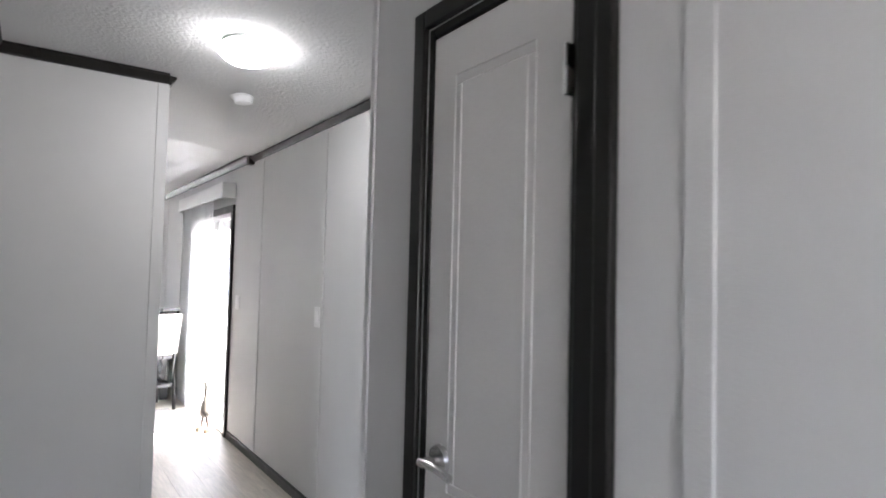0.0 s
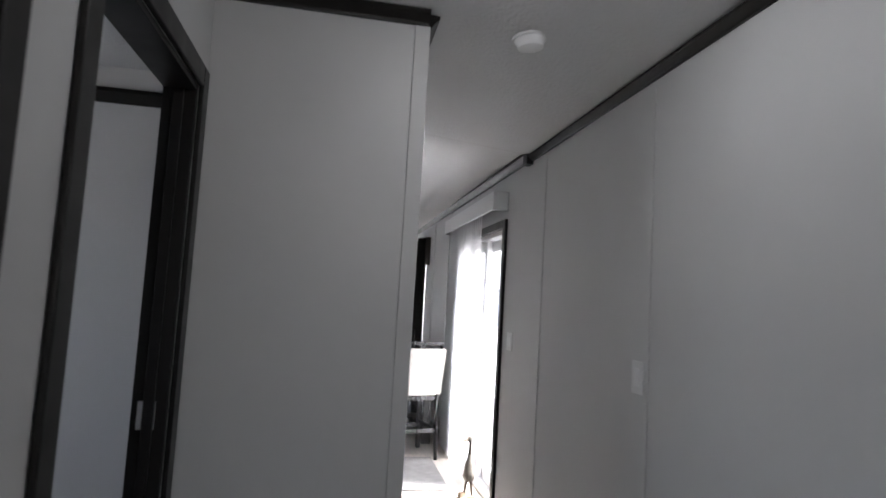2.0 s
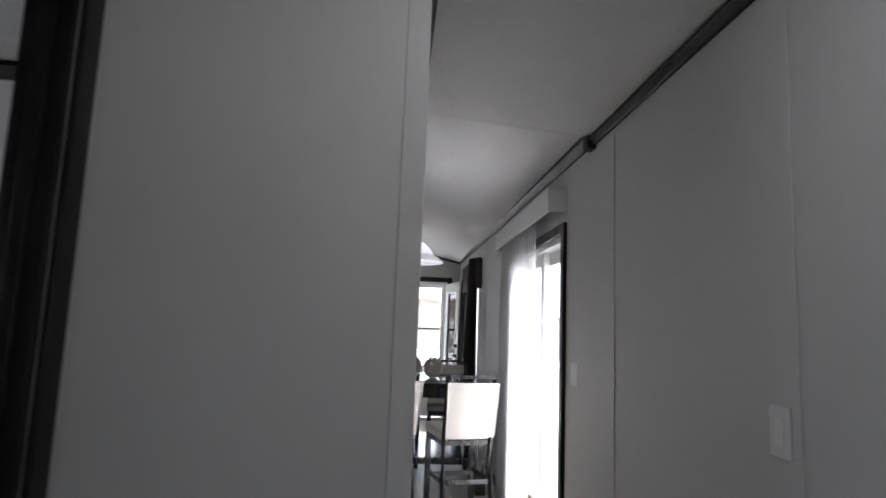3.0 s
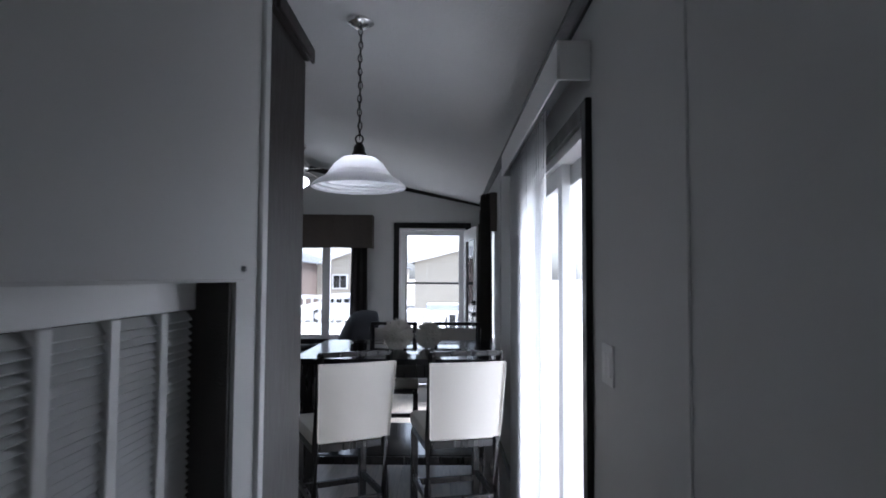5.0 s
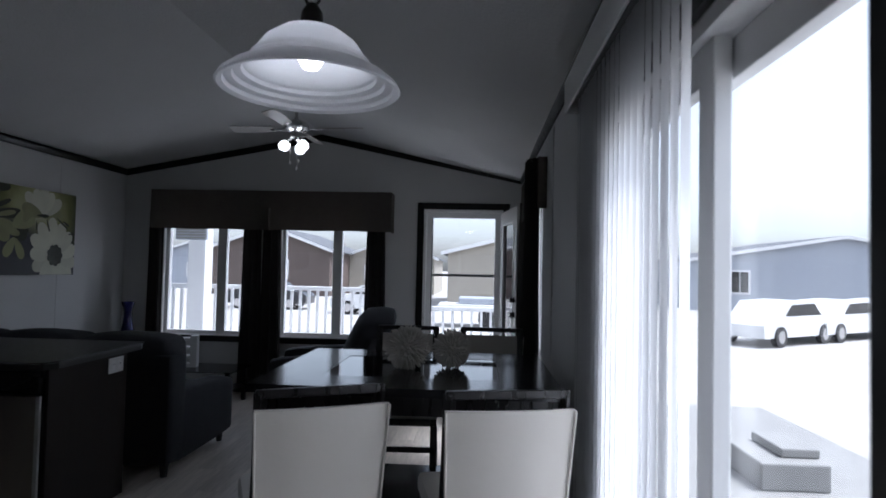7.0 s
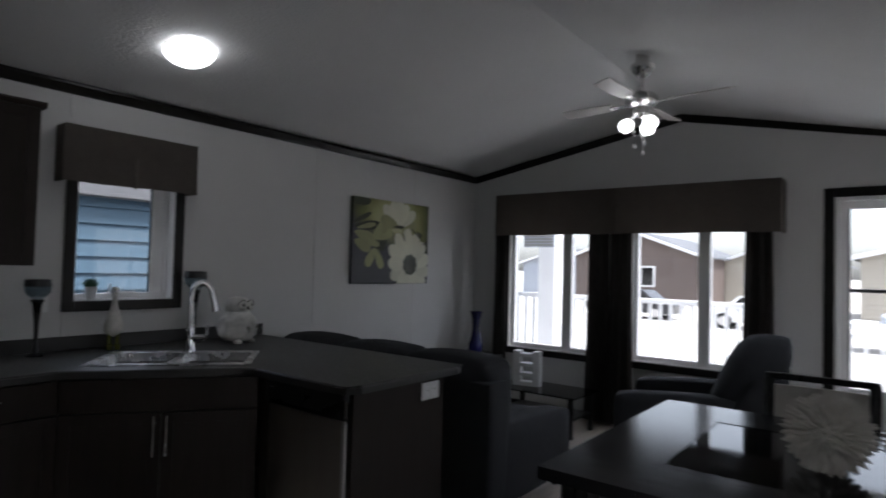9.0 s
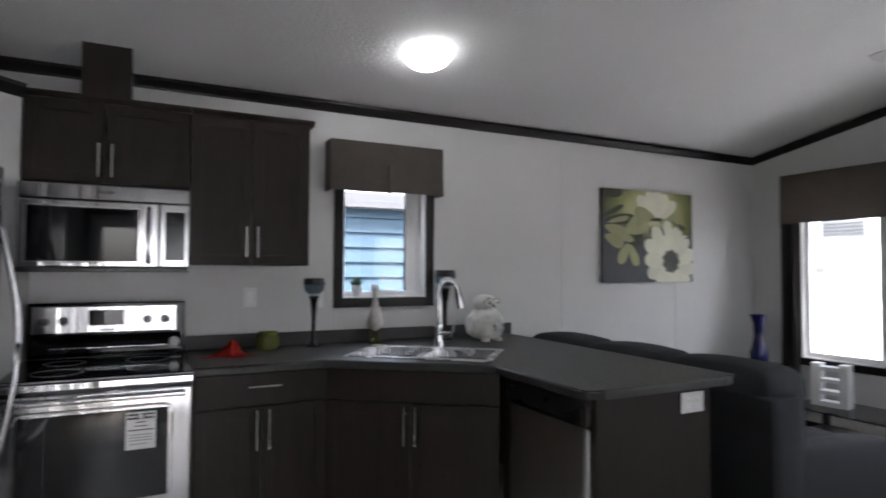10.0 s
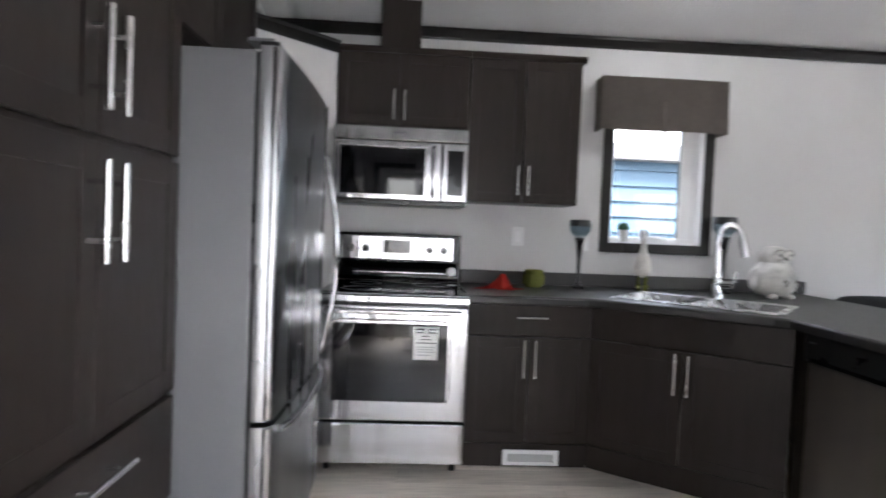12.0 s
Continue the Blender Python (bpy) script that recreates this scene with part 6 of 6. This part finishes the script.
# pierced white block on the side table
pb = empty("pierced_block", "white upright ornament block with round holes", "ornament", pose(-1.57, 12.18, 0.363, 0, 0, 12))
pb.scale = (1.5, 1.3, 0.95)
bm = bmesh.new()
for a, b in ((-0.085, -0.042), (0.042, 0.085)):
    box(bm, a, b, -0.04, 0.04, 0, 0.34)
part("upright", bm, WHITE, pb)
for k in range(4):
    z0 = 0.0 + 0.095 * k
    part("bridge", prism(bmesh.new(), [(-0.042, -0.04), (0.042, -0.04), (0.042, 0.04), (-0.042, 0.04)], z0, z0 + (0.03 if k else 0.04)), WHITE, pb)
et = empty("end_table", "dark square end table in the room corner", "table", pose(-2.34, 12.42, 0))
part("top", bar(-0.22, 0.22, -0.22, 0.22, 0.53, 0.56, 0.004), TABLE, et)
for x in (-0.18, 0.18):
    for y in (-0.18, 0.18):
        part("leg", bar(x - 0.02, x + 0.02, y - 0.02, y + 0.02, 0, 0.53, 0.003), LEG, et)
single("floor_vase", lathe(bmesh.new(), [(0.0, 0.0), (0.055, 0.0), (0.075, 0.03), (0.080, 0.09), (0.055, 0.17), (0.040, 0.26), (0.045, 0.36), (0.068, 0.44), (0.060, 0.44), (0.036, 0.36), (0.0, 0.2)], (-2.34, 12.42, 0.56), 32), COBALT, "tall cobalt glass vase on the end table", "vase", smooth=True)

# hall end: duck, rug
DARKW = mat("dark_carved_wood", (0.09, 0.065, 0.045), 0.5, vary=0.3, scale=20, stretch=(3, 3, 0.7))
PALEW = mat("whitewashed_wood", (0.27, 0.245, 0.21), 0.6, vary=0.4, scale=25, stretch=(3, 3, 0.7))
ds = empty("duck_statue", "tall slender carved wooden duck standing by the patio door", "ornament", pose(1.78, 7.15, 0, 0, 0, 205))
part("body", lathe(bmesh.new(), [(0.0, 0.125), (0.030, 0.130), (0.046, 0.155), (0.046, 0.190), (0.034, 0.240), (0.020, 0.290), (0.015, 0.320)], seg=20), PALEW, ds, "pale washed body", True)
part("neck", lathe(bmesh.new(), [(0.015, 0.316), (0.012, 0.350), (0.011, 0.395), (0.014, 0.412), (0.0, 0.416)], seg=16), DARKW, ds, "dark slim neck", True)
part("head", lathe(bmesh.new(), [(0.0, -0.024), (0.016, -0.018), (0.023, 0.0), (0.018, 0.018), (0.0, 0.026)], (0.006, 0, 0.428), 16), PALEW, ds, smooth=True)
part("bill", cyl(bmesh.new(), (0.022, 0, 0.428), (0.070, 0, 0.420), 0.010, 0.005, 10), BROWNW, ds, smooth=True)
for q in (-1, 1):
    leg = part("leg", cyl(bmesh.new(), (0.0, q * 0.050, 0.014), (0.0, q * 0.018, 0.150), 0.009, 0.012, 10), DARKW, ds, smooth=True)
    part("boot", bar(-0.018, 0.046, q * 0.052 - 0.016, q * 0.052 + 0.016, 0.0, 0.042, 0.008), BROWNW, leg)
RUG = mat("grey_rug", (0.30, 0.29, 0.28), 0.95, vary=0.25, scale=14, bump=0.5, bump_scale=250)
single("floor_mat", box(bmesh.new(), 1.12, 1.68, 7.32, 8.22, 0.003, 0.014, 0.004), RUG, "flat grey rug lying before the patio door", "rug")

# ---- outside ----
GRAVEL = mat("pale_gravel", (0.40, 0.385, 0.365), 0.95, vary=0.2, scale=3, bump=0.4, bump_scale=25)
CONC = mat("concrete", (0.26, 0.255, 0.245), 0.85, vary=0.15, scale=4, bump=0.2, bump_scale=60)
RAILW = mat("white_vinyl_rail", (0.66, 0.66, 0.665), 0.4, vary=0.03)
BRSIDE = mat("brown_siding", (0.11, 0.085, 0.075), 0.7, vary=0.1)
BGSIDE = mat("beige_siding", (0.36, 0.33, 0.28), 0.7, vary=0.08)
GYSIDE = mat("grey_siding", (0.33, 0.355, 0.40), 0.7, vary=0.08)
BLSIDE = mat("blue_siding", (0.034, 0.070, 0.104), 0.6, vary=0.06)
SHINGLE = mat("grey_shingle", (0.11, 0.115, 0.125), 0.9, vary=0.25, scale=2)
CARD = mat("dark_car_paint", (0.03, 0.03, 0.034), 0.25, vary=0.05)
CARW = mat("white_car_paint", (0.7, 0.7, 0.7), 0.2, vary=0.02)
GZ = -0.80
bm = bmesh.new()
bmesh.ops.create_grid(bm, x_segments=40, y_segments=40, size=900)
for v in bm.verts:
    v.co.z = GZ
single("ground", bm, GRAVEL, "pale gravel ground reaching to the horizon", "ground", "structure")
single("pavement_pad", bar(2.06, 6.2, 5.4, 16.5, GZ - 0.05, GZ + 0.04, 0.01), CONC, "pale concrete pad beside the home", "pavement", "structure")
kb = empty("concrete_step", "weathered concrete block step on the pad", "step")
part("block", bar(4.35, 5.05, 12.5, 13.5, GZ + 0.04, GZ + 0.32, 0.02), CONC, kb)
part("upper_block", bar(4.65, 5.05, 12.7, 13.4, GZ + 0.322, GZ + 0.42, 0.02), CONC, kb)

# porch deck, post and railing
dk = empty("porch_deck", "pale board porch deck before the entry door", "deck", kind="structure")
deck_me = mesh("board", bar(0, 8.0, 0, 0.135, -0.03, 0), RAILW)
for k in range(13):
    o = new("board", deck_me)
    o.parent = dk
    o.matrix_basis = pose(-5.6, NY + T + 0.02 + 0.14 * k, -0.06)
part("skirt", bar(-5.6, 2.4, 14.70, 14.73, GZ, -0.095), RAILW, dk)


def railing(name, x0, x1, y, top, label):
    r = empty(name, label, "railing")
    part("top_rail", bar(x0, x1, y - 0.04, y + 0.04, top - 0.06, top, 0.008), RAILW, r)
    part("bottom_rail", bar(x0, x1, y - 0.025, y + 0.025, 0.08, 0.13, 0.006), RAILW, r)
    n = int((x1 - x0) / 0.125)
    me = mesh("baluster", bar(-0.018, 0.018, -0.018, 0.018, 0.13, top - 0.06), RAILW)
    for k in range(1, n):
        o = new("baluster", me)
        o.parent = r
        o.matrix_basis = pose(x0 + (x1 - x0) * k / n, y, 0)
    m = max(1, round((x1 - x0) / 1.9))
    for k in range(m + 1):
        x = x0 + (x1 - x0) * k / m
        p = part("post", bar(x - 0.05, x + 0.05, y - 0.05, y + 0.05, -0.06, top + 0.03, 0.006), RAILW, r)
        part("post_cap", bar(x - 0.06, x + 0.06, y - 0.06, y + 0.06, top + 0.03, top + 0.055, 0.008), RAILW, p)
    return r


railing("porch_railing", -5.5, 0.52, 14.6, 1.14, "white vinyl porch railing with upright balusters")
railing("porch_railing", 0.68, 2.3, 14.6, 0.90, "lower white vinyl railing beside the porch steps")
pp = empty("porch_post", "square white porch post with a trim collar", "post")
part("shaft", bar(-2.62, -2.37, 14.25, 14.49, -0.06, 2.75, 0.01), RAILW, pp)
part("collar", bar(-2.65, -2.34, 14.22, 14.52, -0.06, 0.12, 0.01), RAILW, pp)
pr = empty("porch_roof", "white porch roof over the entry deck", "roof", kind="structure")
part("beam", bar(-5.6, -1.9, 14.2, 14.5, 2.75, 2.95, 0.01), RAILW, pr)
part("roof_board", bar(-5.6, -1.9, NY + T, 14.5, 2.952, 3.0), RAILW, pr)
pv = empty("porch_sign", "small grey slatted board hanging under the porch roof", "sign")
part("board", bar(-2.47, -2.05, 13.6, 13.64, 1.735, 1.90, 0.01), GYSIDE, pv)
for k in range(4):
    part("slat", bar(-2.45, -2.07, 13.590, 13.599, 1.752 + 0.036 * k, 1.772 + 0.036 * k, 0.003), CONC, pv)
for x in (-2.43, -2.09):
    part("hanger", bar(x - 0.008, x + 0.008, 13.612, 13.628, 1.90, 2.951), GYSIDE, pv)


def house(name, label, m, w, d, eave, apex, wall_mat, windows=(), courses=True):
    """A house whose gable end faces local -y; it stands on local z=0."""
    h = empty(name, label, "house", m)
    bm = bmesh.new()
    prof_ = [(-w / 2, 0), (w / 2, 0), (w / 2, eave), (0, apex), (-w / 2, eave)]
    a = [bm.verts.new((x, 0, z)) for x, z in prof_]
    b = [bm.verts.new((x, d, z)) for x, z in prof_]
    bm.faces.new(a)
    bm.faces.new(b[::-1])
    for i in range(5):
        bm.faces.new((a[i], a[(i + 1) % 5], b[(i + 1) % 5], b[i]))
    part("wall", bm, wall_mat, h)
    for s in (-1, 1):
        bm = bmesh.new()
        pts = [(0, apex + 0.02), (s * (w / 2 + 0.4), eave - 0.4 * (apex - eave) / (w / 2) + 0.02), (s * (w / 2 + 0.4), eave - 0.4 * (apex - eave) / (w / 2) + 0.14), (0, apex + 0.14)]
        p0 = [bm.verts.new((x, -0.4, z)) for x, z in pts]
        p1 = [bm.verts.new((x, d + 0.4, z)) for x, z in pts]
        bm.faces.new(p0)
        bm.faces.new(p1[::-1])
        for i in range(4):
            bm.faces.new((p0[i], p0[(i + 1) % 4], p1[(i + 1) % 4], p1[i]))
        rf = part("roof", bm, SHINGLE, h)
        bm = bmesh.new()
        q = [(x, z - 0.08 if i in (0, 1) else z + 0.01) for i, (x, z) in enumerate(pts)]
        p0 = [bm.verts.new((x, -0.44, z)) for x, z in q]
        p1 = [bm.verts.new((x, -0.41, z)) for x, z in q]
        bm.faces.new(p0)
        bm.faces.new(p1[::-1])
        for i in range(4):
            bm.faces.new((p0[i], p0[(i + 1) % 4], p1[(i + 1) % 4], p1[i]))
        part("fascia", bm, RAILW, rf)
    if courses:
        lap = mesh("lap_board", sweep(bmesh.new(), [(0, 0), (0.03, 0), (0.004, 0.20)], (-w / 2, 0, 0), (w / 2, 0, 0), (0, -1, 0)), wall_mat)
        for k in range(int(eave / 0.21)):
            o = new("lap_board", lap)
            o.parent = h
            o.matrix_basis = pose(0, 0, 0.21 * k)
    for x, z, ww, hh in windows:
        wn = part("window", bar(x - ww / 2 - 0.12, x + ww / 2 + 0.12, -0.07, 0, z - 0.12, z + hh + 0.12, 0.01), RAILW, h)
        for s in (-1, 1):
            part("pane", bar(x + (s - 1) * ww / 4 + 0.03, x + (s + 1) * ww / 4 - 0.03, -0.085, -0.065, z, z + hh), BGLASS, wn)
    return h


house("house", "brown sided house with a grey gable roof", pose(-14.7, 51, GZ), 9.5, 14, 3.5, 5.25, BRSIDE, ((0.55, 1.35, 1.75, 1.3),))
house("house", "beige sided house beyond the car park", pose(-6.4, 58, GZ), 8.0, 12, 3.2, 4.7, BGSIDE, ((-1.5, 1.3, 1.2, 1.1),))
house("house", "beige sided house facing the porch steps", pose(2.6, 41, GZ), 5.9, 12, 3.25, 4.0, BGSIDE)
house("house", "pale house at the far end of the lane", pose(-25, 60, GZ), 9, 12, 3.0, 4.4, GYSIDE, ((0, 1.2, 1.4, 1.1),))
house("house", "blue-grey sided house across the lot", pose(24.5, 45, GZ), 19, 12, 3.2, 4.8, GYSIDE, ((-6.4, 1.2, 1.1, 1.3),))

FASC = mat("grey_fascia", (0.09, 0.09, 0.095), 0.6, vary=0.1)
nb = empty("neighbour_wall", "blue lap-sided wall of the neighbouring home", "house")
part("backing", bar(-6.2, -6.05, 4.0, 16.0, GZ, 2.2), BLSIDE, nb)
lap = mesh("lap_board", sweep(bmesh.new(), [(0, 0), (0.035, 0), (0.005, 0.188)], (-6.05, 4.0, 0), (-6.05, 16.0, 0), (1, 0, 0)), BLSIDE)
for k in range(16):
    o = new("lap_board", lap)
    o.parent = nb
    o.matrix_basis = pose(0, 0, GZ + 0.19 * k)
part("fascia", bar(-6.05, -5.85, 4.0, 16.0, 2.16, 2.35, 0.01), FASC, nb, "grey fascia board")


def car(m, paint, label):
    c = empty("car", label, "car", m)
    bm = bmesh.new()
    side = [(-2.2, 0.30), (-2.25, 0.70), (-2.05, 0.88), (-1.3, 0.95), (-0.75, 1.40), (0.75, 1.45), (1.45, 0.98), (2.1, 0.88), (2.25, 0.65), (2.2, 0.30)]
    a = [bm.verts.new((x, -0.86, z)) for x, z in side]
    b = [bm.verts.new((x, 0.86, z)) for x, z in side]
    bm.faces.new(a)
    bm.faces.new(b[::-1])
    for i in range(len(side)):
        j = (i + 1) % len(side)
        bm.faces.new((a[i], a[j], b[j], b[i]))
    body = part("body", bm, paint, c)
    bmesh_side = prism(bmesh.new(), [(-1.05, 0.98), (-0.68, 1.33), (0.68, 1.37), (1.15, 0.99)], -0.87, 0.87)
    bmesh.ops.rotate(bmesh_side, verts=bmesh_side.verts, matrix=Matrix.Rotation(radians(90), 3, "X"))
    part("side_window", bmesh_side, BGLASS, body)
    for x in (-1.35, 1.35):
        for y in (-0.82, 0.82):
            wl = part("wheel", cyl(bmesh.new(), (x, y - 0.09, 0.33), (x, y + 0.09, 0.33), 0.33, seg=28), BLACK, c, smooth=True)
            bm = bmesh.new()
            cyl(bm, (x, y - 0.10, 0.33), (x, y + 0.10, 0.33), 0.20, seg=20)
            part("rim", bm, STEEL, wl, smooth=True)
    return c


c1 = car(pose(-3.4, 35, GZ, 0, 0, 0), CARW, "white parked car seen from the side")
car(pose(-9.6, 37, GZ, 0, 0, 180), CARD, "dark parked car beyond the porch railing")
for k, (x, y) in enumerate(((11.6, 27), (14.6, 29), (17.6, 31))):
    copy_thing(c1, pose(x, y, GZ, 0, 0, 35))
tr = empty("flatbed_trailer", "grey flatbed trailer parked by a house", "trailer", pose(2.3, 30, GZ))
part("bed", bar(-2.4, 2.4, -0.9, 0.9, 0.72, 0.90, 0.02), CARW, tr)
part("load", bar(-1.6, 2.2, -0.8, 0.8, 0.905, 1.15, 0.04), GYSIDE, tr)
for x in (-0.5, 0.5):
    part("wheel", cyl(bmesh.new(), (x, -0.95, 0.33), (x, -0.75, 0.33), 0.33, seg=24), BLACK, tr, smooth=True)
    part("wheel", cyl(bmesh.new(), (x, 0.75, 0.33), (x, 0.95, 0.33), 0.33, seg=24), BLACK, tr, smooth=True)
part("tongue", bar(-3.6, -2.4, -0.06, 0.06, 0.55, 0.68, 0.01), GYSIDE, tr)

# ---- floor planks ----
fl = empty("floor", "grey vinyl plank floor", "floor", kind="structure")
part("underlay", bar(WX - T, EX + T, SY - T, NY + T, -0.10, -0.0035), JOINT, fl)
PWD, PLN = 0.178, 1.22
plank_me = {}


def plank(x0, x1, y0, y1):
    key = (round(x1 - x0, 3), round(y1 - y0, 3))
    if key not in plank_me:
        w, l = key
        plank_me[key] = mesh("plank", box(bmesh.new(), 0.0008, w - 0.0008, 0.0008, l - 0.0008, -0.003, 0.0, 0.0), PLANK)
    o = new("plank", plank_me[key])
    o.parent = fl
    o.matrix_basis = pose(x0, y0, 0)


spill = []
x, col = WX, 0
while x < EX - 0.001:
    xb = min(EX, x + PWD)
    y = SY - ((col * 0.397) % PLN)
    while y < NY:
        a, b = max(y, SY), min(y + PLN, NY)
        if b - a > 0.02:
            near = b > 6.2 or x > 0.0
            if near:
                plank(x, xb, a, b)
            else:
                spill.append((x, xb, a, b))
        y += PLN
    x, col = xb, col + 1
bm = bmesh.new()
for q in spill:
    box(bm, q[0] + 0.0008, q[1] - 0.0008, q[2] + 0.0008, q[3] - 0.0008, -0.003, 0.0)
tagged(part("rear_planks", bm, PLANK, fl), kind="stuff")
